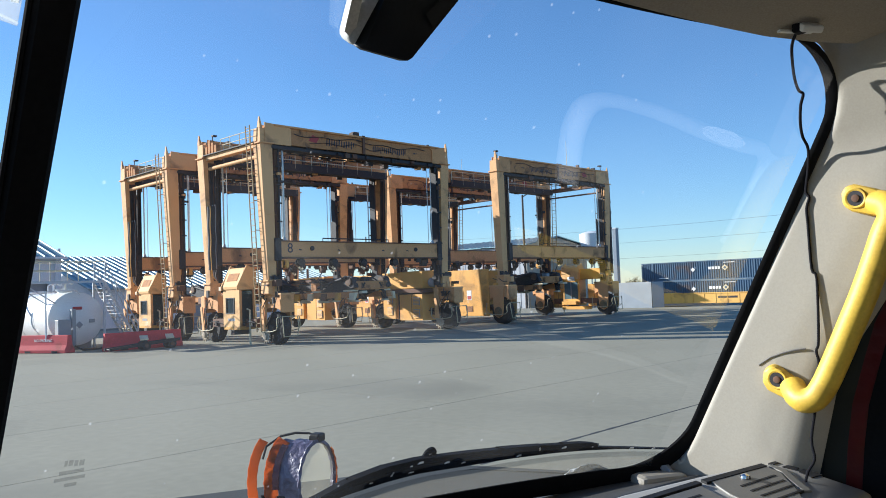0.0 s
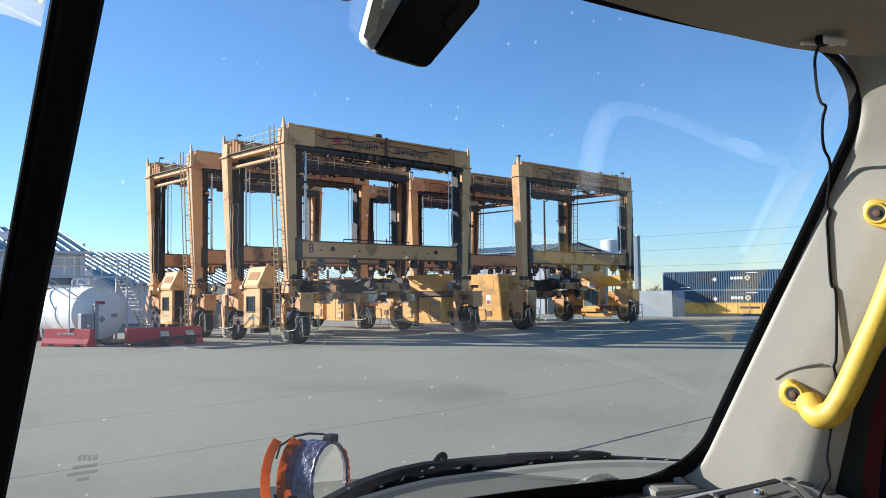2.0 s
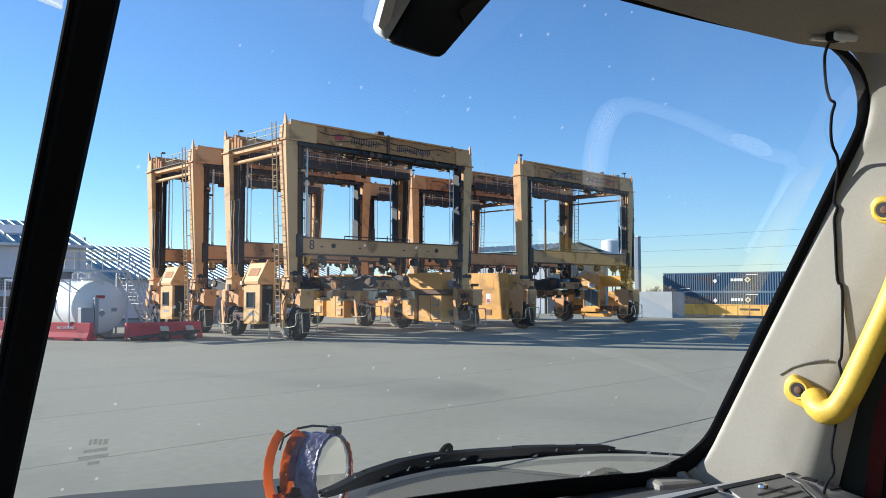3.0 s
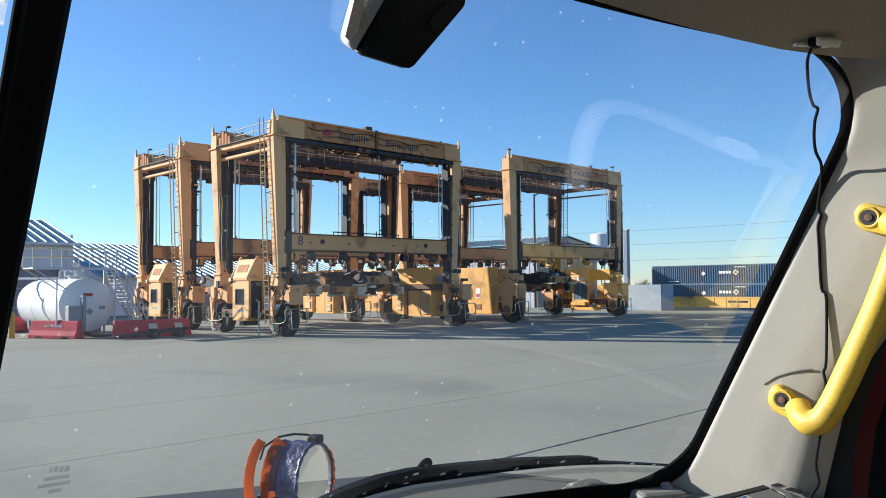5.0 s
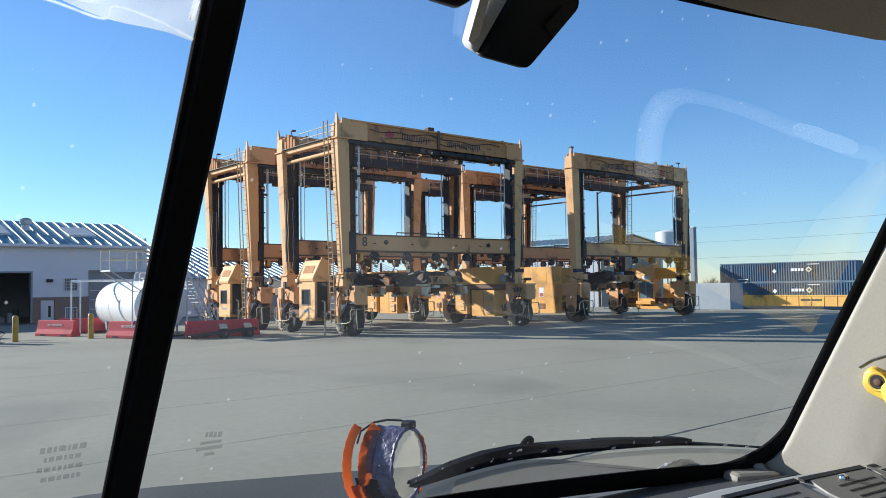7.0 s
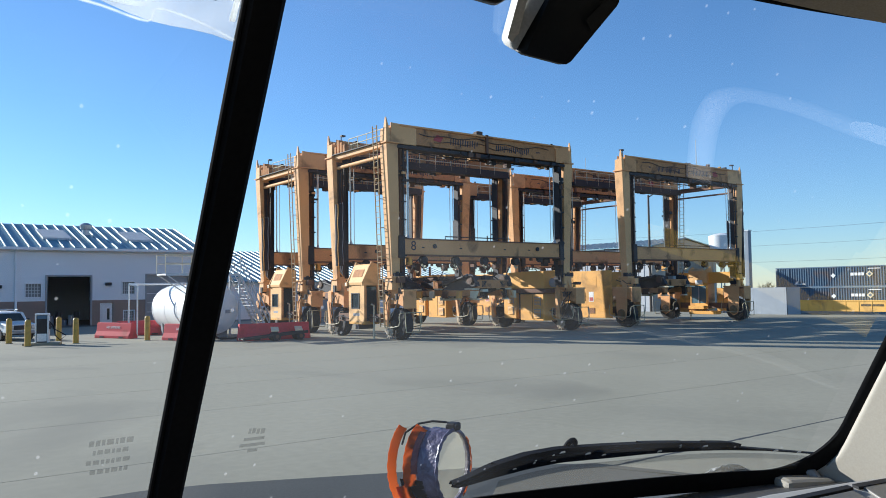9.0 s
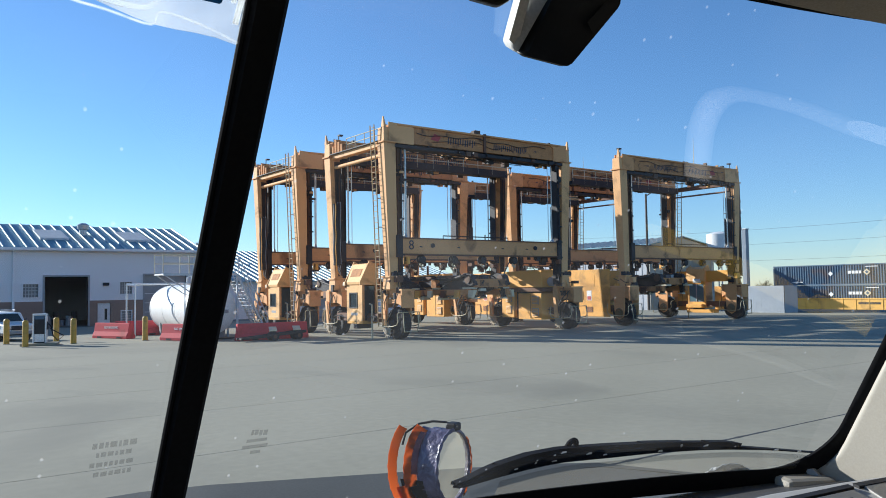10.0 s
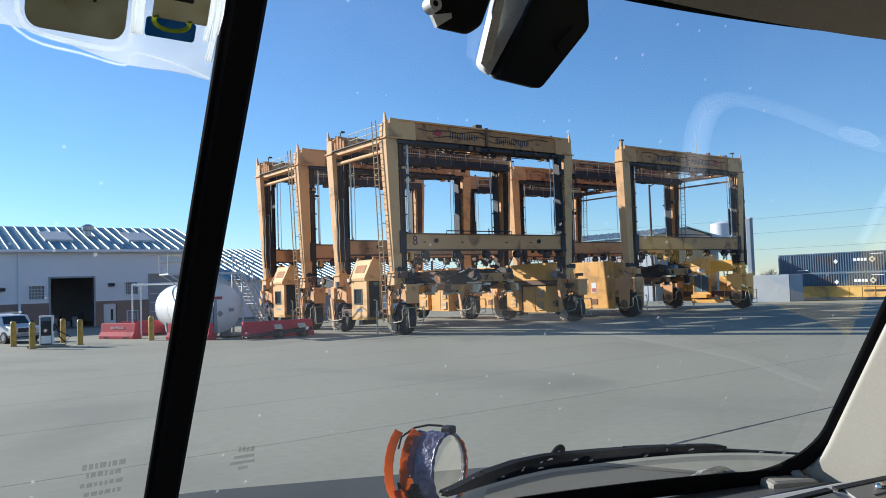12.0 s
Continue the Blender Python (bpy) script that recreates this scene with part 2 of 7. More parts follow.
def faint_ink():
    m = bpy.data.materials.new("faint etched stamp")
    m.use_nodes = True
    n, l = m.node_tree.nodes, m.node_tree.links
    clear, mix = n.new("ShaderNodeBsdfTransparent"), n.new("ShaderNodeMixShader")
    n["Principled BSDF"].inputs["Base Color"].default_value = (0.04, 0.045, 0.045, 1)
    mix.inputs[0].default_value = 0.17
    l.new(clear.outputs[0], mix.inputs[1])
    l.new(n["Principled BSDF"].outputs[0], mix.inputs[2])
    l.new(mix.outputs[0], n["Material Output"].inputs[0])
    return m


def dusty_film(name, color, low, high, scale):
    """Dried dust on something clear: grains and patches that scatter light, clear between."""
    m = bpy.data.materials.new(name)
    m.use_nodes = True
    n, l = m.node_tree.nodes, m.node_tree.links
    n.remove(n["Principled BSDF"])
    clear, dust, mix, tc = n.new("ShaderNodeBsdfTransparent"), n.new("ShaderNodeBsdfTranslucent"), n.new("ShaderNodeMixShader"), n.new("ShaderNodeTexCoord")
    dust.inputs[0].default_value = (*color, 1)
    noi, rng = n.new("ShaderNodeTexNoise"), n.new("ShaderNodeMapRange")
    noi.inputs["Scale"].default_value, noi.inputs["Detail"].default_value = scale, 6
    l.new(tc.outputs["Object"], noi.inputs["Vector"])
    rng.inputs[1].default_value, rng.inputs[2].default_value, rng.inputs[3].default_value, rng.inputs[4].default_value = 0.3, 0.7, low, high
    l.new(noi.outputs[0], rng.inputs[0])
    l.new(rng.outputs[0], mix.inputs[0])
    l.new(clear.outputs[0], mix.inputs[1])
    l.new(dust.outputs[0], mix.inputs[2])
    l.new(mix.outputs[0], n["Material Output"].inputs[0])
    return m


TAPE = dusty_film("orange plastic tape", (0.66, 0.25, 0.08), 0.93, 0.99, 30)
STAMP = faint_ink()
STAMP2 = material("black card print", (0.03, 0.03, 0.03), 0.8, scale=20)
LENS = dusty_film("milky beige lens", (0.46, 0.42, 0.30), 0.06, 0.2, 14)
# sun glare on the sleeve, put into a white film
GLARE = dusty_film("white plastic glare streak", (1.0, 1.0, 1.0), 0.7, 1.0, 40)
MILK = dusty_film("thin milky plastic edge", (0.85, 0.85, 0.85), 0.05, 0.3, 60)
DUST = dusty_film("unwiped road dust", (0.15, 0.138, 0.112), 0.2, 0.55, 900)
CARD = dusty_film("beige paper card", (0.15, 0.137, 0.09), 0.90, 0.98, 40)
SLIP = dusty_film("beige paper slip", (0.22, 0.20, 0.14), 0.90, 0.98, 40)
CARDB = dusty_film("blue printed card", (0.02, 0.075, 0.15), 0.92, 0.98, 40)
CARDG = dusty_film("yellow-green print", (0.75, 0.80, 0.16), 0.92, 0.98, 60)
FROST = material("frosted glass block", (0.20, 0.21, 0.22), 0.3, scale=3)
GLASS = plain_glass("dusty windshield glass", (0.97, 0.985, 0.98), dirt=0.13, film=0.02)
CLEARPL = plain_glass("clear plastic sleeve", (0.84, 0.87, 0.86), rough=0.12, dirt=0.16, film=0.34)
DARKGLASS = material("dark window glass", (0.03, 0.045, 0.05), 0.06, scale=1, amount=0.2, bump=0.0)
BLUEGLASS = material("blue-tinted cab glass", (0.12, 0.19, 0.22), 0.05, scale=1, amount=0.2, bump=0.0)


# ---- mesh helpers ----
class Shape:
    """Vertices and faces gathered into one mesh."""

    def __init__(self):
        self.v, self.f, self.smooth = [], [], False

    def hull(self, low, high):
        """A solid between two equal rings of points."""
        a, n = len(self.v), len(low)
        self.v += [tuple(p) for p in low] + [tuple(p) for p in high]
        self.f += [tuple(range(a + n - 1, a - 1, -1)), tuple(range(a + n, a + 2 * n))]
        self.f += [(a + i, a + (i + 1) % n, a + n + (i + 1) % n, a + n + i) for i in range(n)]
        return self

    def box(self, x0, x1, y0, y1, z0, z1):
        ring = [(x0, y0), (x1, y0), (x1, y1), (x0, y1)]
        return self.hull([(x, y, z0) for x, y in ring], [(x, y, z1) for x, y in ring])

    def prism(self, axis, points, a, b):
        """A polygon, given in the other two axes, drawn out along an axis from a to b."""
        put = {"x": lambda p, s: (s, p[0], p[1]), "y": lambda p, s: (p[0], s, p[1]), "z": lambda p, s: (p[0], p[1], s)}[axis]
        return self.hull([put(p, a) for p in points], [put(p, b) for p in points])

    def tube(self, p, q, r, n=8, r2=None):
        p, q = Vector(p), Vector(q)
        d = (q - p).normalized()
        u = d.orthogonal().normalized()
        w = d.cross(u)
        ring = [math.cos(2 * math.pi * i / n) * u + math.sin(2 * math.pi * i / n) * w for i in range(n)]
        return self.hull([p + r * k for k in ring], [q + (r if r2 is None else r2) * k for k in ring])

    def path(self, points, r, n=8):
        """A tube along a bent line."""
        pts = [Vector(p) for p in points]
        a, rings = len(self.v), []
        u = (pts[1] - pts[0]).orthogonal().normalized()
        for i, p in enumerate(pts):
            d = (pts[min(i + 1, len(pts) - 1)] - pts[max(i - 1, 0)]).normalized()
            u = (u - d * u.dot(d)).normalized()
            w = d.cross(u)
            self.v += [tuple(p + r * (math.cos(2 * math.pi * k / n) * u + math.sin(2 * math.pi * k / n) * w)) for k in range(n)]
        for i in range(len(pts) - 1):
            for k in range(n):
                self.f.append((a + i * n + k, a + i * n + (k + 1) % n, a + (i + 1) * n + (k + 1) % n, a + (i + 1) * n + k))
        self.f += [tuple(range(a + n - 1, a - 1, -1)), tuple(range(a + (len(pts) - 1) * n, a + len(pts) * n))]
        return self

    def grid(self, rows):
        """A sheet through rows of points."""
        a, m = len(self.v), len(rows[0])
        for r in rows:
            self.v += [tuple(p) for p in r]
        for i in range(len(rows) - 1):
            for k in range(m - 1):
                self.f.append((a + i * m + k, a + i * m + k + 1, a + (i + 1) * m + k + 1, a + (i + 1) * m + k))
        return self

    def lathe(self, axis, centre, profile, n=24):
        """Turned about an axis: a profile of (along, radius)."""
        a = len(self.v)
        for s, r in profile:
            for k in range(n):
                c, d = r * math.cos(2 * math.pi * k / n), r * math.sin(2 * math.pi * k / n)
                o = {"x": (s, c, d), "y": (c, s, d), "z": (c, d, s)}[axis]
                self.v.append(tuple(Vector(centre) + Vector(o)))
        for i in range(len(profile) - 1):
            for k in range(n):
                self.f.append((a + i * n + k, a + i * n + (k + 1) % n, a + (i + 1) * n + (k + 1) % n, a + (i + 1) * n + k))
        self.f += [tuple(range(a + n - 1, a - 1, -1)), tuple(range(a + (len(profile) - 1) * n, a + len(profile) * n))]
        return self

    def mesh(self, name, mat, bevel=0.0, smooth=False, thick=0.0):
        bm = bmesh.new()
        vs = [bm.verts.new(p) for p in self.v]
        for f in self.f:
            if len({self.v[i] for i in f}) > 2:
                try:
                    bm.faces.new([vs[i] for i in f])
                except ValueError:
                    pass
        if thick:
            bmesh.ops.recalc_face_normals(bm, faces=bm.faces)
            bmesh.ops.solidify(bm, geom=bm.faces[:], thickness=thick)
        bmesh.ops.recalc_face_normals(bm, faces=bm.faces)
        if bevel:
            sharp = [e for e in bm.edges if len(e.link_faces) == 2 and e.calc_face_angle(0) > 0.6]
            bmesh.ops.bevel(bm, geom=sharp, offset=bevel, segments=2, profile=0.5, affect="EDGES")
        me = bpy.data.meshes.new(name)
        bm.to_mesh(me)
        bm.free()
        me.materials.append(mat)
        if smooth:
            me.polygons.foreach_set("use_smooth", [True] * len(me.polygons))
            me.set_sharp_from_angle(angle=radians(40))
        return me


def bend(p, n):
    """A soft curve through the points."""
    out = []
    for i in range(len(p) - 1):
        a, b, c, d = p[max(i - 1, 0)], p[i], p[i + 1], p[min(i + 2, len(p) - 1)]
        for k in range(n):
            t = k / n
            out.append(0.5 * (2 * b + (c - a) * t + (2 * a - 5 * b + 4 * c - d) * t * t + (3 * b - a - 3 * c + d) * t ** 3))
    return out + [p[-1]]


def part(name, shape, mat, parent, label="", bevel=0.0, smooth=False, thick=0.0):
    ob = new(name, shape.mesh(name, mat, bevel, smooth, thick) if isinstance(shape, Shape) else shape)
    ob.parent = parent
    return tagged(ob, label)


def thing(name, place, label, category, group="", turn=0.0, kind=""):
    ob = new(name)
    ob.matrix_world = pose(*place, 0, 0, turn)
    ob.empty_display_size = 0.2
    return tagged(ob, label, category, group, kind)


def solid(name, shape, mat, place, label, category, group="", turn=0.0, kind="", bevel=0.0, smooth=False, thick=0.0):
    ob = new(name, shape.mesh(name, mat, bevel, smooth, thick))
    ob.matrix_world = pose(*place, 0, 0, turn)
    return tagged(ob, label, category, group, kind)


def text_part(name, text, size, mat, parent, m, label=""):
    cu = bpy.data.curves.new(name, "FONT")
    cu.body, cu.size, cu.extrude, cu.align_x, cu.align_y = text, size, 0.004, "CENTER", "CENTER"
    tmp = bpy.data.objects.new(name, cu)
    scene.collection.objects.link(tmp)
    me = bpy.data.meshes.new_from_object(tmp)
    bpy.data.objects.remove(tmp)
    me.materials.clear()
    me.materials.append(mat)
    ob = new(name, me)
    ob.parent, ob.matrix_basis = parent, m
    return tagged(ob, label)


# ---- ground: one sheet, level in the yard, falling away to the tracks in the east ----
def ground_z(x):
    k = min(max((x - 38) / 40, 0), 1)
    return -1.55 * k * k * (3 - 2 * k)


def ground():
    xs = [-1500, -600, -200, -90, -50, -20, 10, 38] + [38 + 4 * i for i in range(1, 12)] + [120, 200, 500, 1600]
    ys = [-1500, -500, -150, -60, -30, 0, 30, 60, 150, 500, 1600]
    s = Shape().grid([[(x, y, ground_z(x) - 0.02) for x in xs] for y in ys])
    me = s.mesh("ground", ASPHALT)
    ob = new("ground", me)
    tagged(ob, "open grey terminal yard of asphalt and concrete", "ground", kind="structure")
    return ob


GROUND = ground()

# ---- gantry cranes ----
SPAN, BASE, TOP = 14.5, 6.52, 12.3


def rect(cx, cy, a, b, z):
    return [(cx - a, cy - b, z), (cx + a, cy - b, z), (cx + a, cy + b, z), (cx - a, cy + b, z)]


def tyre_mesh():
    prof = [(-0.24, 0.5), (-0.27, 0.62), (-0.26, 0.8), (-0.2, 0.86), (0.2, 0.86), (0.26, 0.8), (0.27, 0.62), (0.24, 0.5)]
    s = Shape().lathe("x", (0, 0, 0), prof, 28)
    for i in range(28):
        a = 2 * math.pi * i / 28
        c, d = math.cos(a), math.sin(a)
        s.hull([(-0.2, 0.85 * c - 0.03 * d, 0.85 * d + 0.03 * c), (0.0, 0.85 * c - 0.07 * d, 0.85 * d + 0.07 * c), (0.0, 0.85 * c - 0.01 * d, 0.85 * d + 0.01 * c), (-0.2, 0.85 * c + 0.04 * d, 0.85 * d - 0.04 * c)],
               [(-0.2, 0.89 * c - 0.03 * d, 0.89 * d + 0.03 * c), (0.0, 0.89 * c - 0.07 * d, 0.89 * d + 0.07 * c), (0.0, 0.89 * c - 0.01 * d, 0.89 * d + 0.01 * c), (-0.2, 0.89 * c + 0.04 * d, 0.89 * d - 0.04 * c)])
    return s.mesh("tyre", RUBBER)


def rim_mesh():
    s = Shape().lathe("x", (0, 0, 0), [(-0.25, 0.5), (-0.26, 0.46), (-0.16, 0.42), (-0.16, 0.2), (-0.3, 0.17), (-0.32, 0.1), (0.2, 0.1), (0.2, 0.5)], 24)
    for i in range(10):
        a = 2 * math.pi * i / 10
        s.tube((-0.18, 0.31 * math.cos(a), 0.31 * math.sin(a)), (-0.15, 0.31 * math.cos(a), 0.31 * math.sin(a)), 0.03, 6)
    return s.mesh("rim", RIM)


def clutter(parent, x0, x1, y0, y1, z0, z1, n, seed, box="bracket", line="hose", droop=0.25):
    """Small valve boxes, brackets and drooping hoses bolted about a machine part."""
    rng = random.Random(seed)
    mats = (DARK, DARK, RUST, GREASE, PALE, DARK, AMBER)
    for k in range(n):
        x, y, z = rng.uniform(x0, x1), rng.uniform(y0, y1), rng.uniform(z0, z1)
        a, b, c = rng.uniform(0.05, 0.2), rng.uniform(0.05, 0.2), rng.uniform(0.04, 0.22)
        part(box, Shape().box(x - a, x + a, y - b, y + b, z - c, z + c), mats[rng.randrange(7)], parent)
        if k % 2 == 0:
            q = Vector((rng.uniform(x0, x1), rng.uniform(y0, y1), rng.uniform(z0, z1)))
            p = Vector((x, y, z))
            sag = rng.uniform(0.2, 1.0) * droop
            part(line, Shape().path([p.lerp(q, i / 6) - Vector((0, 0, sag * math.sin(math.pi * i / 6))) for i in range(7)], 0.025, 5), DARK, parent)


def ladder(parent, x, y, z0, z1, lean, width=0.42):
    lad = part("ladder", Shape().tube((x, y - width / 2, z0), (x - lean, y - width / 2, z1), 0.035, 6), LADD, parent, "yellowish steel access ladder")
    part("stile", Shape().tube((x, y + width / 2, z0), (x - lean, y + width / 2, z1), 0.035, 6), LADD, lad)
    rung = Shape().tube((0, -width / 2, 0), (0, width / 2, 0), 0.018, 5).mesh("rung", LADD)
    n = int((z1 - z0) / 0.31)
    for i in range(n):
        k = (i + 0.5) / n
        r = part("rung", rung, LADD, lad)
        r.location = (x - lean * k, y, z0 + (z1 - z0) * k)
    for z in (4.6, 6.2, 7.8, 9.3):
        k = (z - z0) / (z1 - z0)
        part("standoff", Shape().tube((x - lean * k, y - 0.2, z), (x - lean * k + 0.32, y - 0.2, z), 0.025, 6), LADD, lad)
    return lad


def handrail(parent, pts, height, posts, name="handrail"):
    """Two rails along a line of points on a walkway's edge, with posts."""
    a, b = Vector(pts[0]), Vector(pts[1])
    s = Shape()
    for h in (height, height * 0.55):
        s.tube(a + Vector((0, 0, h)), b + Vector((0, 0, h)), 0.026, 6)
    rail = part(name, s, CREAM, parent)
    post = Shape().tube((0, 0, 0), (0, 0, height), 0.024, 6).mesh("post", CREAM)
    for i in range(posts):
        o = part("post", post, CREAM, rail)
        o.location = a.lerp(b, i / (posts - 1))
    return rail


def girder(crane, y, inner, walk):
    """A top girder across the span; inner: the way to the crane's middle."""
    g = part("girder", Shape().box(0.35, SPAN - 0.35, y - 0.30, y + 0.30, 10.92, 11.86), WEB, crane, "tan box girder with oil-streaked web", bevel=0.02)
    for k, (x0, x1) in enumerate(((0.9, 7.15), (7.25, SPAN - 0.9))):
        part("flange", Shape().box(x0, x1, y - 0.42, y + 0.42, 11.86, 11.96), YELLOW, g, bevel=0.01)
    for side in (-1, 1):
        yy = y + side * 0.30
        part("end_plate", Shape().prism("y", [(0.3, 10.86), (2.0, 10.86), (2.0, 11.8), (1.8, 11.93), (0.3, 12.0)], yy, yy + side * 0.06), PALE, g, bevel=0.008)
        part("end_plate", Shape().prism("y", [(SPAN - 0.3, 10.86), (SPAN - 1.5, 10.86), (SPAN - 1.5, 11.7), (SPAN - 1.9, 11.93), (SPAN - 0.3, 11.98)], yy, yy + side * 0.06), YELLOW, g, bevel=0.008)
        part("stiffener", Shape().box(7.12, 7.3, yy, yy + side * 0.1, 10.9, 12.02), RUST, g)
        hose = [(2.2 + 0.35 * i, yy + side * 0.05, 11.58 - 0.06 * math.sin(i * 0.9) - 0.07 * math.sin(i * 0.37 + y)) for i in range(30)]
        part("hydraulic_hose", Shape().path(hose, 0.022, 6), DARK, g)
        part("hydraulic_hose", Shape().path([(x, yy_, z - 0.32 + 0.05 * math.sin(3 * x)) for x, yy_, z in hose[3:22]], 0.018, 6), DARK, g)
        # faded brand marks as plain shapes
        part("mark", Shape().prism("y", [(3.2, 11.3), (3.75, 11.22), (3.95, 11.52), (3.5, 11.66)], yy + side * 0.004, yy + side * 0.010), INK_RED, g)
        for x0, x1, z0, z1, pitch in ((4.45, 6.9, 11.14, 11.56, 0.36), (7.95, 10.75, 11.12, 11.5, 0.31), (11.3, 11.8, 11.3, 11.4, 0.25)):
            for i in range(int((x1 - x0) / pitch)):
                a = x0 + pitch * i
                lift = 0.04 * math.sin(2.3 * i + y)
                part("mark", Shape().prism("y", [(a, z0 + lift), (a + 0.07, z0 + lift), (a + 0.1, z1), (a + 0.03, z1 - 0.03)], yy + side * 0.004, yy + side * 0.010), INK_BLUE, g)
                c, low = a + pitch * 0.48, z0 + 0.06 * (i % 3)
                part("mark", Shape().prism("y", [(c, low), (c + 0.08, low), (c + 0.11, z1 - 0.05 * (i % 2)), (c + 0.03, z1 - 0.05 * (i % 2))], yy + side * 0.004, yy + side * 0.010), INK_BLUE, g)
    part("trolley_rail", Shape().box(0.7, SPAN - 0.7, y - 0.38, y + 0.38, 10.62, 10.80), DARK, g, "dark greasy trolley rail", bevel=0.02)
    part("rail_web", Shape().box(0.8, SPAN - 0.8, y - 0.1, y + 0.1, 10.80, 10.92), DARK, g)
    for i in range(9):
        x = 1.6 + i * 1.42
        part("bracket", Shape().prism("x", [(y - 0.40, 10.80), (y + 0.40, 10.80), (y + 0.3, 10.92), (y - 0.3, 10.92)], x, x + 0.07), DARK, g)
    clutter(g, 1.5, SPAN - 1.5, y + inner * 0.2, y + inner * 0.75, 10.5, 10.75, 14, int(y * 10) + 8, "fitting", "loose_hose", 0.08)
    clutter(g, 1.0, SPAN - 1.0, y - 0.3, y + 0.3, 11.95, 12.03, 5, int(y * 10) + 9, "fitting", "loose_hose", 0.03)
    rng = random.Random(int(y * 10) + 5)
    for k in range(16):
        x, side = rng.uniform(1.3, SPAN - 1.4), rng.choice((-1, 1))
        w, h, yy = rng.uniform(0.12, 0.5), rng.uniform(0.1, 0.34), y + side * 0.38
        part("fitting", Shape().box(x, x + w, min(yy, yy + side * 0.12), max(yy, yy + side * 0.12), 10.78 - h, 10.8), (DARK, RUST, DARK, GREASE, DARK)[k % 5], g, bevel=0.015)
        if k % 3 == 0:
            part("hanging_hose", Shape().path([(x + 0.25 * i, yy + side * 0.05, 10.66 - 0.1 * math.sin(math.pi * i / 5)) for i in range(6)], 0.03, 6), DARK, g)
    if not walk:
        return g
    # walkway on the inner side
    y0, y1 = y + inner * 0.45, y + inner * 1.15
    w = part("walkway", Shape().box(0.8, SPAN - 0.8, min(y0, y1), max(y0, y1), 10.52, 10.62), DARK, crane, "dark grating walkway with handrail")
    part("kick_plate", Shape().box(0.8, SPAN - 0.8, y1 - 0.02, y1 + 0.02, 10.48, 10.95), DARK, w)
    handrail(w, ((0.9, y1, 10.62), (SPAN - 0.9, y1, 10.62)), 1.0, 11)
    for k in range(6):
        x = 1.6 + 2.1 * k
        part("junction_box", Shape().box(x, x + 0.35 + 0.1 * (k % 3), y0 + inner * 0.1 - 0.1, y0 + inner * 0.1 + 0.1, 10.62, 10.95 + 0.08 * (k % 2)), DARK, w, bevel=0.01)
    return g


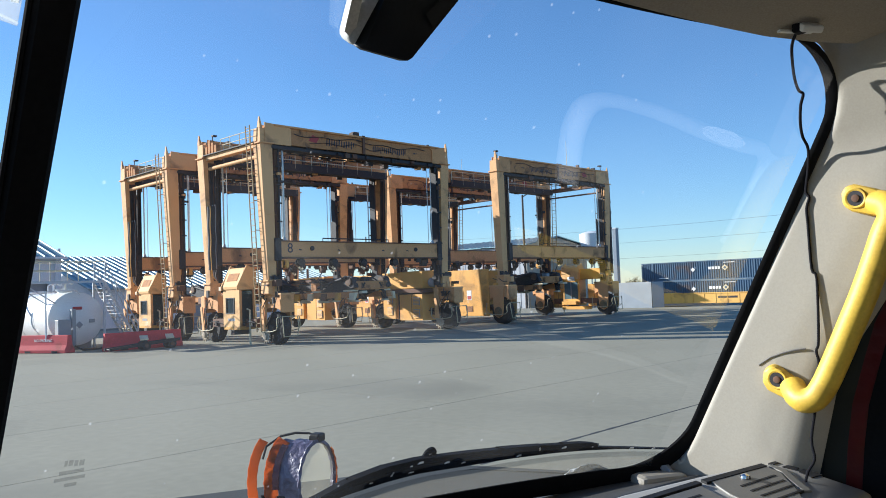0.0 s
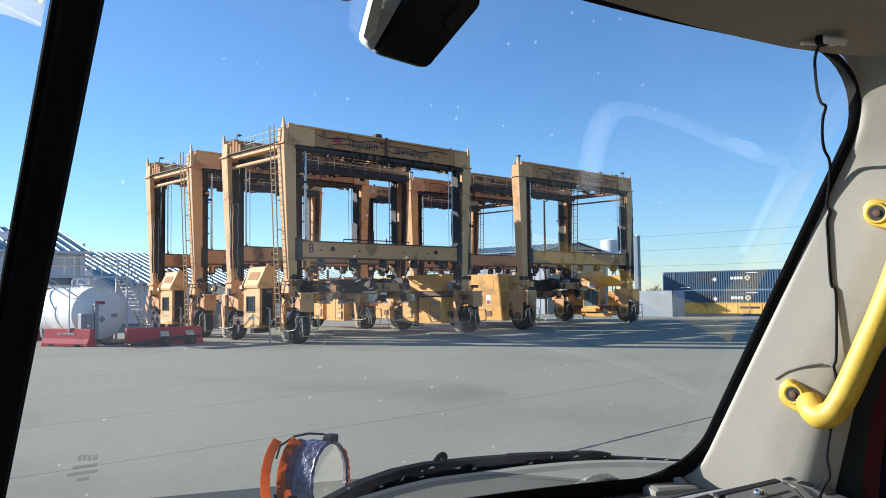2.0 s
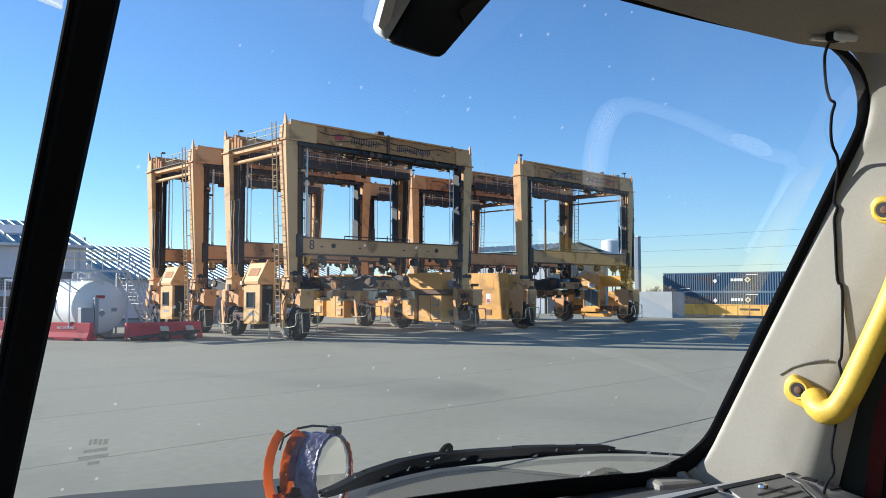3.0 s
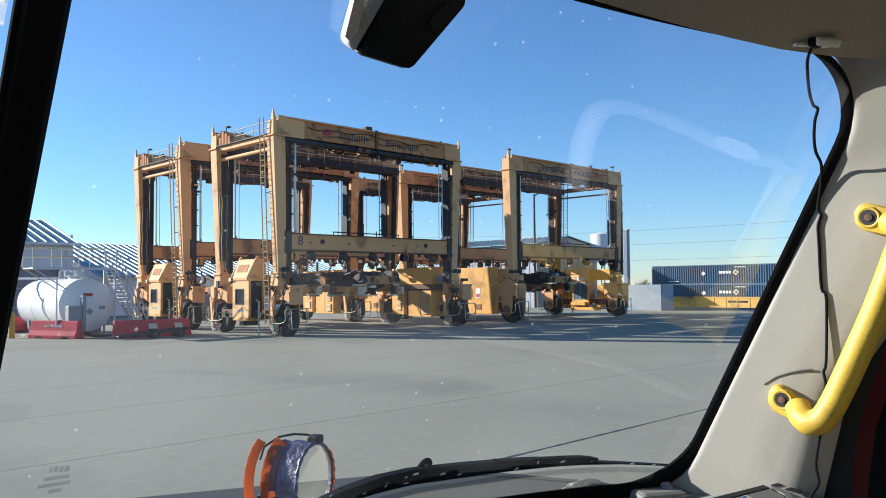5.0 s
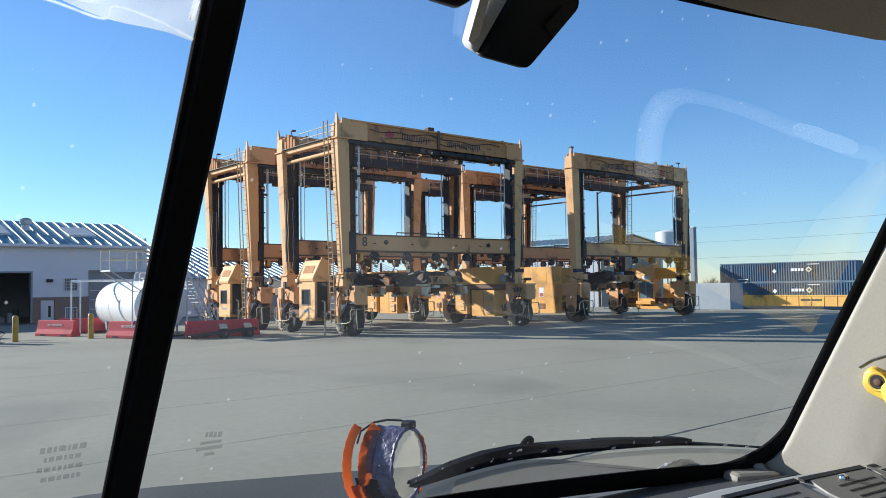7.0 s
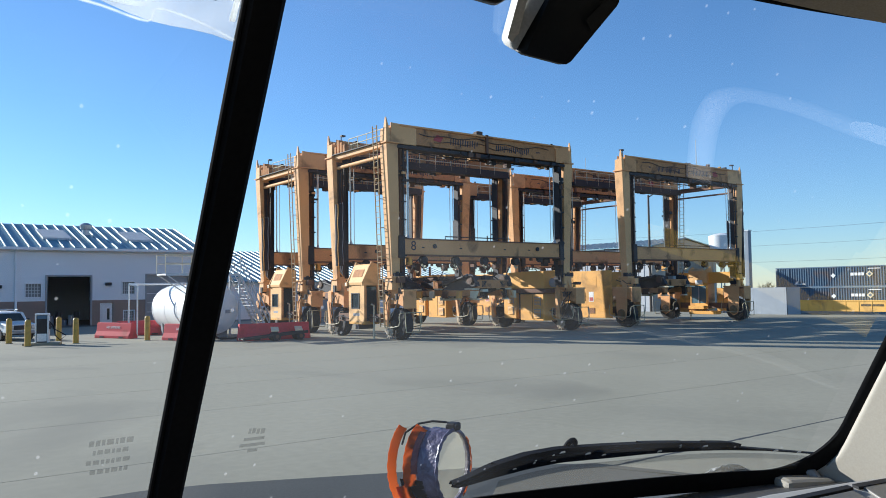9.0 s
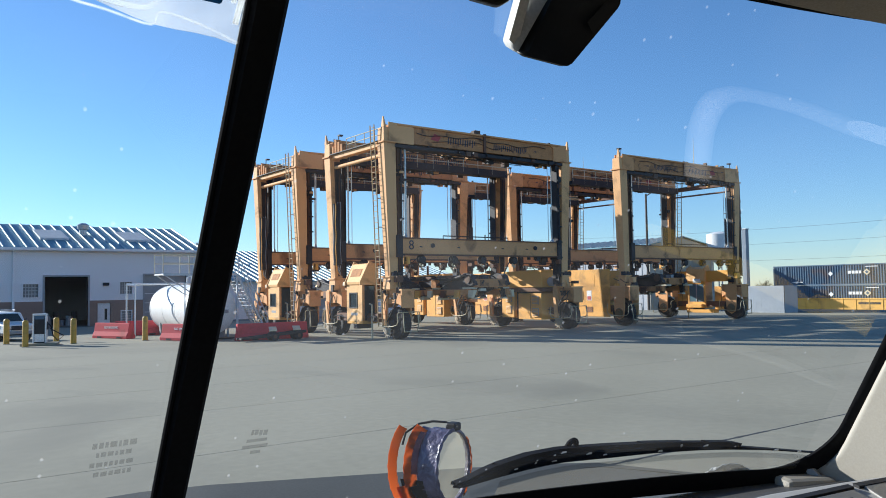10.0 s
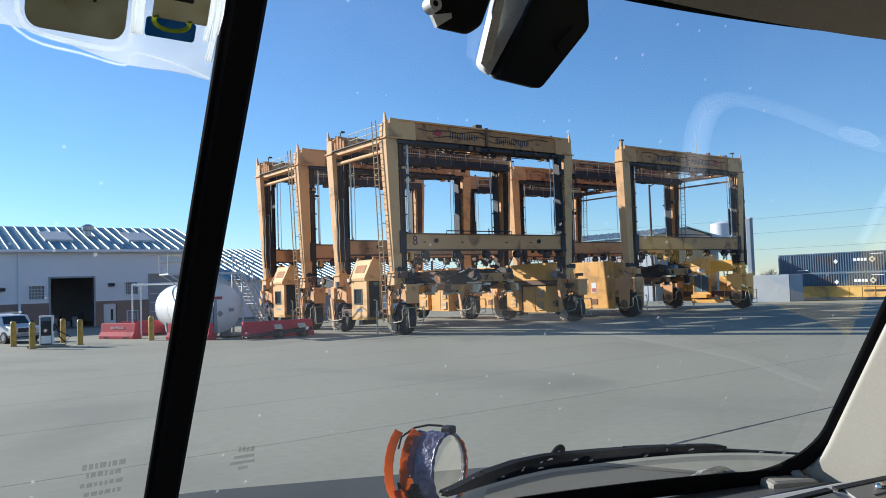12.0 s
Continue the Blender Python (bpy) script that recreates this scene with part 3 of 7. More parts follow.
def leg(crane, x, y, sx, sy):
    """A tapered leg; sx, sy: the way to the crane's middle."""
    ox = 0.38 * sx
    lo, hi = rect(x + sx * 0.62, y + sy * 0.2, 0.26, 0.27, 3.45), rect(x + ox, y + sy * 0.2, 0.38, 0.36, 10.85)
    lg = part("leg", Shape().hull(lo, hi), PALE, crane, "sun-bleached tan tapered steel leg", bevel=0.025)
    part("collar", Shape().box(x + ox - 0.46, x + ox + 0.46, y + sy * 0.2 - 0.43, y + sy * 0.2 + 0.43, 10.85, 10.93), YELLOW, lg, bevel=0.01)
    part("head", Shape().hull(rect(x + ox, y + sy * 0.2, 0.37, 0.34, 10.93), rect(x + ox, y + sy * 0.2, 0.36, 0.31, 11.7)), PALE, lg, bevel=0.02)
    cx = x + ox - sx * 0.28
    part("finial", Shape().hull(rect(cx, y + sy * 0.02, 0.09, 0.14, 11.7), rect(cx - sx * 0.04, y, 0.025, 0.03, TOP)), PALE, lg)
    for z in (4.5, 7.0, 9.2):
        part("weld_band", Shape().box(x + sx * 0.6 - 0.3 - sx * 0.0, x + sx * 0.6 + 0.27, y + sy * 0.2 - 0.34, y + sy * 0.2 - 0.30, z, z + 0.02), PALE, lg)
    # oily hose tray up the leg's inner face
    def face(h):
        k = (h - 3.45) / 7.4
        return x + sx * (0.62 - 0.24 * k), y + sy * (0.2 + 0.27 + 0.09 * k), 0.24 + 0.14 * k
    (ax, ay, aw), (bx, by, bw) = face(3.6), face(10.6)
    tray = part("hose_tray", Shape().hull(rect(ax + sx * aw * 0.38, ay + sy * 0.02, aw * 0.62, 0.03, 3.6), rect(bx + sx * bw * 0.38, by + sy * 0.02, bw * 0.62, 0.03, 10.6)), GREASE, lg, "oily brown hose tray on the leg")
    rng = random.Random(int(31 * x + 7 * y) + 5)
    for k in range(4):
        off = -0.7 + 0.45 * k
        pts = []
        for i in range(16):
            h = 3.7 + 0.45 * i
            px, py, pw = face(h)
            pts.append((px + sx * pw * 0.38 + off * pw * 0.55 + rng.uniform(-0.03, 0.03), py + sy * (0.08 + rng.uniform(0, 0.05)), h))
        part("riser_hose", Shape().path(pts, 0.03 + 0.01 * (k % 2), 6), DARK if k != 2 else RUST, tray)
    for h in (4.4, 6.1, 7.7, 9.4):
        px, py, pw = face(h)
        part("hose_clamp", Shape().box(px + sx * pw * 0.38 - pw * 0.6, px + sx * pw * 0.38 + pw * 0.6, py - 0.1, py + 0.1, h, h + 0.09), DARK, tray)
    # guide column and hoist cylinder on the inner side
    gx = x + sx * 1.08
    gd = part("guide_column", Shape().box(gx - 0.10, gx + 0.10, y + sy * 0.02, y + sy * 0.30, 2.9, 10.6), RUST if (sx * sy) > 0 else DARK, crane, "dark greasy guide column")
    part("guide_flange", Shape().box(gx + sx * 0.10 - 0.02, gx + sx * 0.10 + 0.02, y - sy * 0.1, y + sy * 0.42, 2.9, 10.6), DARK, gd)
    part("hoist_pipe", Shape().tube((gx + sx * 0.02, y - sy * 0.16, 3.4), (gx + sx * 0.02, y - sy * 0.16, 10.5), 0.05, 8), DARK, gd)
    for k in range(7):
        part("clamp", Shape().box(gx - 0.16, gx + 0.16, y - sy * 0.2 - 0.03, y - sy * 0.2 + 0.03, 3.6 + k, 3.68 + k), DARK, gd)
    clutter(gd, gx - 0.2, gx + 0.2, y - 0.25, y + 0.35, 3.2, 5.0, 5, int(5 * x + y) + 21, "clamp_box", "loose_hose")
    clutter(gd, gx - 0.16, gx + 0.16, y - 0.2, y + 0.3, 8.8, 10.5, 4, int(5 * x + y) + 22, "clamp_box", "loose_hose")
    rope = part("hoist_rope", Shape().tube((gx + sx * 0.45, y + sy * 0.1, 5.5), (gx + sx * 0.45, y + sy * 0.1, 10.6), 0.05 if sx > 0 else 0.03, 8), ROPE, crane, "bright steel hoist rod")
    part("socket", Shape().lathe("z", (gx + sx * 0.45, y + sy * 0.1, 5.45), [(0, 0.1), (0.22, 0.13), (0.4, 0.06)], 10), ROPE, rope)
    part("hoist_rope", Shape().tube((gx + sx * 0.62, y + sy * 0.25, 5.5), (gx + sx * 0.62, y + sy * 0.25, 10.6), 0.025, 6), ROPE, crane)


TYRE, RIMM = tyre_mesh(), rim_mesh()


def bogie(crane, x, y, sx, sy):
    """Leg foot with its wheel housing, steered tyre, side forks, drive sprocket and guard hoops."""
    bx = x + sx * 0.62
    cy = y + sy * 0.2
    foot = part("leg_foot", Shape().hull(rect(bx, cy, 0.36, 0.38, 2.74), rect(bx, cy, 0.31, 0.34, 3.42)), PALE, crane, bevel=0.02)
    part("foot_flange", Shape().box(bx - 0.40, bx + 0.40, cy - 0.42, cy + 0.42, 3.40, 3.49), PALE, foot, bevel=0.01)
    for k in (-1, 1):
        part("gusset", Shape().prism("x", [(cy + k * 0.36, 2.76), (cy + k * 0.62, 2.76), (cy + k * 0.36, 3.25)], bx - 0.03, bx + 0.03), PALE, foot)
    hx = bx + 0.35
    arch = [(y - 0.88, 1.72), (y - 0.88, 2.72), (y + 0.88, 2.72), (y + 0.88, 1.72), (y + 0.72, 1.86), (y + 0.42, 1.95), (y + 0.14, 1.98), (y - 0.14, 1.98), (y - 0.42, 1.95), (y - 0.72, 1.86)]
    house = part("wheel_housing", Shape().prism("x", arch, hx - 0.40, hx + 0.42), YELLOW, crane, "tan arched wheel housing over a dark tyre", bevel=0.015)
    part("housing_rib", Shape().box(hx - 0.44, hx + 0.46, y - 0.92, y + 0.92, 2.66, 2.76), PALE, house, bevel=0.01)
    part("side_plate", Shape().prism("x", [(y + 0.42, 0.72), (y + 0.84, 0.72), (y + 0.90, 2.70), (y + 0.46, 2.70)], hx - 0.52, hx - 0.42), PALE, house, bevel=0.01)
    part("fork_plate", Shape().prism("x", [(y - 0.52, 2.70), (y + 0.52, 2.70), (y + 0.44, 1.1), (y + 0.34, 0.62), (y, 0.44), (y - 0.34, 0.62), (y - 0.44, 1.1)], hx + 0.44, hx + 0.54), YELLOW, house, "tan wheel fork plate", bevel=0.02)
    part("hub_cap", Shape().lathe("x", (hx + 0.54, y, 0.88), [(0.0, 0.36), (0.05, 0.34), (0.07, 0.2), (0.14, 0.17), (0.15, 0.05)], 18), HUB, house, "ochre-brown hub")
    wheel = part("tyre", TYRE, RUBBER, crane, "large worn black tyre")
    wheel.location = (hx, y, 0.88)
    part("rim", RIMM, RIM, wheel)
    part("gear_case", Shape().lathe("x", (hx - 0.48, y + 0.1, 0.86), [(0, 0.1), (0.02, 0.22), (0.12, 0.26), (0.2, 0.2)], 16), RIM, house)
    gy = y + 0.34
    gear = Shape().lathe("x", (hx - 0.56, gy, 0.46), [(-0.16, 0.06), (-0.14, 0.16), (-0.06, 0.18), (-0.05, 0.3), (0.05, 0.3)], 20)
    for k in range(11):
        t = 2 * math.pi * k / 11
        gear.tube((hx - 0.58, gy + 0.28 * math.cos(t), 0.46 + 0.28 * math.sin(t)), (hx - 0.58, gy + 0.41 * math.cos(t), 0.46 + 0.41 * math.sin(t)), 0.06, 4, 0.035)
    part("drive_sprocket", gear, SPROCKET, house, "dusty pale drive sprocket")
    part("chain_guard", Shape().prism("x", [(gy - 0.05, 0.7), (gy + 0.2, 0.7), (gy + 0.42, 2.1), (gy + 0.2, 2.1)], hx - 0.66, hx - 0.6), PALE, house, bevel=0.01)
    hoop = [(hx + 0.5, y - sy * 1.05, 1.5), (hx + 0.5, y - sy * 1.15, 0.9), (hx + 0.4, y - sy * 1.15, 0.45), (hx - 0.45, y - sy * 1.15, 0.45), (hx - 0.5, y - sy * 1.12, 1.5), (hx + 0.5, y - sy * 1.05, 1.5)]
    part("wheel_guard", Shape().path(hoop, 0.03, 6), GUARD, house, "cream tubular wheel guard")
    for sd in (-1, 1):
        gxx = hx + sd * 0.72
        part("wheel_guard", Shape().path(bend([Vector(p) for p in ((gxx - sd * 0.2, y - 1.05, 1.5), (gxx, y - 0.9, 1.42), (gxx, y - 0.8, 0.8), (gxx, y + 0.8, 0.75), (gxx, y + 0.95, 1.3), (gxx - sd * 0.2, y + 1.05, 1.5))], 3), 0.026, 6), GUARD, house)
    clutter(foot, bx - 0.45, bx + 0.75, y - 0.75, y + 0.75, 2.0, 3.3, 9, int(7 * x + 3 * y) + 11, "valve", "brake_hose")
    rng = random.Random(int(13 * x + 5 * y) + 2)
    for k in range(2):
        p = Vector((hx - 0.5, y + rng.uniform(-0.7, 0.4), 2.5))
        q = Vector((hx - 0.5, y + rng.uniform(-0.2, 0.6), rng.uniform(0.5, 1.1)))
        part("brake_hose", Shape().path([p.lerp(q, i / 8) + Vector((-0.12 * math.sin(math.pi * i / 8), 0.25 * math.sin(math.pi * i / 8) * (-1) ** k, 0)) for i in range(9)], 0.03, 5), DARK, foot)
    for k in range(4):
        part("valve_block", Shape().box(bx - 0.2 + 0.18 * k, bx - 0.06 + 0.18 * k, y - sy * 0.2, y + sy * 0.1, 3.49, 3.68 + 0.07 * (k % 2)), DARK, foot)


def end_frame(crane, x, mat, thick, tied):
    """Low sill between the near and far leg of one end; where tied, cross tube and top walkway too."""
    if tied:
        part("tie_tube", Shape().tube((x + 0.3, 0.4, 10.25), (x + 0.3, BASE - 0.4, 10.25), thick, 12), mat, crane, "steel cross tube", smooth=True)
        part("tie_beam", Shape().box(x + 0.05, x + 0.5, 0.4, BASE - 0.4, 10.72, 10.98), mat, crane, bevel=0.015)
        w = part("end_walkway", Shape().box(x - 0.1, x + 0.6, 0.5, BASE - 0.5, 10.985, 11.03), DARK, crane)
        handrail(w, ((x + 0.3, 0.5, 11.02), (x + 0.3, BASE - 1.9, 11.02)), 0.8, 5)
        for k in range(4):
            part("roof_box", Shape().box(x + 0.0, x + 0.3 + 0.1 * (k % 2), 4.6 + 0.35 * k, 4.85 + 0.35 * k, 11.03, 11.5 + 0.18 * (k % 3)), WEB, w, bevel=0.02)
    sill = part("sill_beam", Shape().box(x + 0.1, x + 0.55, 0.9, BASE - 0.9, 0.95, 1.4), RUST, crane, "brown sill beam between the wheels", bevel=0.015)
    for k in range(5):
        y = 1.2 + k * 0.95
        part("pipe_clamp", Shape().box(x - 0.02, x + 0.1, y, y + 0.12, 1.0, 1.3), DARK, sill)
    part("sill_hose", Shape().path([(x - 0.03, 0.9 + 0.3 * i, 1.2 + 0.06 * math.sin(i)) for i in range(17)], 0.03, 6), DARK, sill)


def cab(crane):
    """Operator's cab on the left end, with its sloping hood."""
    x0, x1, y0, y1 = -0.2, 0.8, 2.0, 3.7
    c = part("operator_cab", Shape().box(x0, x1, y0, y1, 0.82, 1.0), AMBER, crane, "tan operator cab with a sloping shade hood", bevel=0.02)
    face = Shape()
    face.box(x0, x0 + 0.06, y0, y1, 1.0, 1.75).box(x0, x0 + 0.06, y0, y1, 2.55, 3.05)
    face.box(x0, x0 + 0.06, y0, y0 + 0.55, 1.75, 2.55).box(x0, x0 + 0.06, y1 - 0.35, y1, 1.75, 2.55)
    part("front_panel", face, CABP, c, "faded tan sheet front")
    part("window_frame", Shape().box(x0 - 0.03, x0, y0 + 0.5, y0 + 0.56, 1.7, 2.6).box(x0 - 0.03, x0, y1 - 0.36, y1 - 0.3, 1.7, 2.6).box(x0 - 0.03, x0, y0 + 0.56, y1 - 0.36, 1.7, 1.76).box(x0 - 0.03, x0, y0 + 0.56, y1 - 0.36, 2.54, 2.6), DARK, c)
    part("window_pane", Shape().box(x0 + 0.02, x0 + 0.035, y0 + 0.55, y1 - 0.35, 1.75, 2.55), DARKGLASS, c, "dark reflecting cab window")
    rear = Shape().box(x1 - 0.06, x1, y0, y1, 1.0, 1.35).box(x1 - 0.06, x1, y0, y1, 2.8, 3.05).box(x1 - 0.06, x1, y0, y0 + 0.15, 1.35, 2.8).box(x1 - 0.06, x1, y1 - 0.15, y1, 1.35, 2.8)
    part("rear_panel", rear, AMBER, c)
    part("rear_pane", Shape().box(x1 - 0.045, x1 - 0.03, y0 + 0.15, y1 - 0.15, 1.35, 2.8), BLUEGLASS, c, "blue-tinted rear pane")
    part("pane_bar", Shape().box(x1 - 0.03, x1 + 0.02, (y0 + y1) / 2 - 0.04, (y0 + y1) / 2 + 0.04, 1.35, 2.8), GREYP, c)
    part("console", Shape().box(x1 - 0.02, x1 + 0.4, y0 + 0.1, y1 - 0.1, 0.86, 1.15), AMBER, c, bevel=0.03)
    part("side_panel", Shape().box(x0 + 0.06, x1 - 0.06, y1 - 0.06, y1, 1.0, 3.05), YELLOW, c)
    part("door_frame", Shape().box(x0 + 0.06, x0 + 0.16, y0, y0 + 0.05, 1.0, 3.05).box(x1 - 0.14, x1 - 0.06, y0, y0 + 0.05, 1.0, 3.05), YELLOW, c)
    part("door_pane", Shape().box(x0 + 0.16, x1 - 0.14, y0 + 0.06, y0 + 0.075, 1.3, 2.95), DARKGLASS, c)
    part("seat", Shape().box(0.0, 0.38, y0 + 0.6, y0 + 1.1, 1.0, 1.35).box(0.3, 0.4, y0 + 0.6, y0 + 1.1, 1.35, 2.0), DARK, c, bevel=0.04)
    part("name_plate", Shape().box(x0 - 0.006, x0, y0 + 0.5, y1 - 0.5, 1.3, 1.45), GREYP, c)
    hood = part("shade_hood", Shape().prism("y", [(x0 - 0.06, 3.05), (x1 + 0.1, 3.05), (x1 + 0.1, 4.05), (x0 + 0.46, 4.25), (x0 + 0.38, 4.2), (x0 - 0.08, 3.2)], y0 + 0.05, y1 - 0.05), CABP, c, "tan sloping sheet hood", bevel=0.015)
    for yy in (y0 - 0.02, y1 - 0.04):
        part("hood_cheek", Shape().prism("y", [(x0 - 0.14, 3.02), (x1 + 0.1, 3.02), (x1 + 0.1, 4.1), (x0 + 0.5, 4.4), (x0 - 0.14, 3.22)], yy, yy + 0.06), CABP, hood)
    part("hood_grille", Shape().hull([(x0 + 0.075, y0 + 0.32, 3.5), (x0 + 0.075, y1 - 0.32, 3.5), (x0 + 0.265, y1 - 0.32, 3.92), (x0 + 0.265, y0 + 0.32, 3.92)], [(x0 + 0.045, y0 + 0.32, 3.52), (x0 + 0.045, y1 - 0.32, 3.52), (x0 + 0.235, y1 - 0.32, 3.94), (x0 + 0.235, y0 + 0.32, 3.94)]), WEB, hood, "grimy tan louvre panel")
    part("cab_step", Shape().box(x0 - 0.05, x1, y0 + 0.5, y1 - 0.8, 0.55, 0.82), DARK, c, bevel=0.02)
    part("cab_handrail", Shape().path([(x0 + 0.4, y0 - 0.4, 0.0), (x0 + 0.4, y0 - 0.4, 1.9), (x0 + 0.42, y0 - 0.1, 1.95)], 0.05, 8), CREAM, c)
    part("work_lamp", Shape().box(x0 - 0.1, x0 + 0.05, y1 + 0.05, y1 + 0.3, 3.0, 3.2), CREAM, c, bevel=0.02)


def engine(crane):
    """Engine house on the right end."""
    x0, x1, y0, y1 = SPAN - 1.35, SPAN + 0.15, 1.35, 5.35
    e = part("engine_house", Shape().box(x0, x1, y0, y1, 2.75, 3.85), AMBER, crane, "amber sheet-steel engine house", bevel=0.03)
    part("lower_cover", Shape().box(x0 + 0.05, x1, y0 + 0.1, y0 + 2.35, 0.6, 2.35), AMBER, e, bevel=0.03)
    part("lower_cover", Shape().box(x0 + 0.02, x1, y0 + 2.75, y1, 0.7, 2.5), AMBER, e, bevel=0.03)
    part("engine_block", Shape().box(x0 + 0.3, x1 - 0.1, y0 + 2.3, y0 + 2.8, 0.7, 2.6), DARK, e, bevel=0.05)
    part("service_beam", Shape().box(x0 - 0.1, x1, y0 - 0.2, y1 + 0.1, 2.45, 2.72), RUST, e, bevel=0.02)
    for k, (a, b, z0, z1) in enumerate(((0.35, 0.95, 0.8, 1.35), (0.35, 0.95, 1.6, 2.15), (3.0, 3.55, 1.0, 1.5), (3.0, 3.55, 1.75, 2.3))):
        part("louvre_frame", Shape().box(x0 - 0.012, x0 + 0.03, y0 + a, y0 + b, z0, z1), GREYP, e)
        n = 6
        for i in range(n):
            z = z0 + (z1 - z0) * (i + 0.2) / n
            part("slat", Shape().prism("y", [(x0 - 0.012, z), (x0 - 0.04, z - 0.03), (x0 - 0.04, z - 0.02), (x0 - 0.012, z + 0.03)], y0 + a + 0.03, y0 + b - 0.03), AMBER, e)
    outer = part("outer_panel", Shape().box(x1, x1 + 0.05, y0 - 0.1, y1 + 0.3, 0.6, 3.95), AMBER, e, "amber outer panel with louvres", bevel=0.02)
    for a, z0, z1 in ((0.35, 0.85, 1.45), (0.35, 1.8, 2.4), (1.2, 1.8, 2.4), (2.1, 0.9, 1.3)):
        part("louvre", Shape().box(x1 + 0.05, x1 + 0.07, y0 + a, y0 + a + 0.6, z0, z1), RUST if a == 2.1 else AMBER, outer)
        for i in range(6):
            part("slat", Shape().box(x1 + 0.07, x1 + 0.085, y0 + a + 0.04, y0 + a + 0.56, z0 + (z1 - z0) * (i + 0.3) / 6, z0 + (z1 - z0) * (i + 0.55) / 6), YELLOW, outer)
    part("warning_plate", Shape().box(x1 + 0.05, x1 + 0.06, y0 + 2.15, y0 + 2.6, 1.75, 2.45), WHITE, outer, "white and red notice plate")
    part("warning_band", Shape().box(x1 + 0.06, x1 + 0.066, y0 + 2.2, y0 + 2.55, 1.8, 2.05), INK_RED, outer)
    part("access_door", Shape().box(x1 + 0.05, x1 + 0.06, y0 + 1.4, y0 + 2.9, 2.75, 3.55), AMBER, outer, bevel=0.003)
    part("door_seam", Shape().box(x0 + 0.035, x0 + 0.05, y0 + 1.15, y0 + 1.17, 0.7, 2.3), DARK, e)
    part("exhaust", Shape().tube((SPAN - 0.5, 4.6, 3.8), (SPAN - 0.5, 4.6, 4.6), 0.09, 10), RUST, e)
    part("tank", Shape().lathe("y", (SPAN - 0.7, 0, 3.1), [(0.65, 0.05), (0.7, 0.3), (1.2, 0.3), (1.25, 0.05)], 14), GREYP, e)


def lift_beam(crane, y, inner):
    """Lower cross beam that rides between the legs, with its sheaves."""
    b = part("lift_beam", Shape().box(1.05, SPAN - 1.25, y - 0.28, y + 0.28, 4.72, 5.56), YELLOW, crane, "brown-stained tan lifting beam", bevel=0.02)
    part("top_plate", Shape().box(0.95, SPAN - 1.15, y - 0.34, y + 0.34, 5.56, 5.62), RUST, b)
    part("bottom_plate", Shape().box(0.95, SPAN - 1.15, y - 0.34, y + 0.34, 4.65, 4.72), RUST, b)
    part("slide_box", Shape().box(0.75, 1.15, y - 0.36, y + 0.36, 4.5, 5.75), DARK, b, bevel=0.03)
    part("slide_box", Shape().box(SPAN - 1.35, SPAN - 0.95, y - 0.36, y + 0.36, 4.5, 5.75), DARK, b, bevel=0.03)
    part("service_rail", Shape().path([(4.2, y, 5.62), (4.2, y, 5.80), (9.2, y, 5.80), (9.2, y, 5.62)], 0.035, 6), DARK, b)
    for x in (2.6, 4.9, 7.1, 9.6):
        sh = part("sheave_block", Shape().lathe("y", (x, y, 4.42), [(-0.2, 0.12), (-0.18, 0.22), (-0.1, 0.25), (-0.06, 0.19), (0.06, 0.19), (0.1, 0.25), (0.18, 0.22), (0.2, 0.12)], 16), DARK, b)
        part("hook", Shape().path([(x, y, 4.25), (x - 0.08, y, 4.12), (x + 0.08, y, 4.0), (x + 0.16, y, 4.1)], 0.06, 6), CREAM, sh)
    clutter(b, 1.2, 2.2, y - 0.35, y + 0.35, 4.3, 4.55, 3, int(y * 9) + 3, "bracket", "lift_hose")
    clutter(b, SPAN - 3.4, SPAN - 1.3, y - 0.35, y + 0.35, 4.3, 4.6, 5, int(y * 9) + 4, "bracket", "lift_hose")
    for x in (3.2, 11.2):
        part("lug", Shape().tube((x, y - 0.3, 5.2), (x, y - 0.36, 5.2), 0.13, 14), DARK, b)
    for x in (2.3, 5.0, 8.4, 10.4):
        part("wear_scar", Shape().prism("y", [(x, 5.1), (x + 0.22, 5.08), (x + 0.2, 5.14), (x + 0.05, 5.16)], y - 0.286, y - 0.281), DARK, b)
    return b


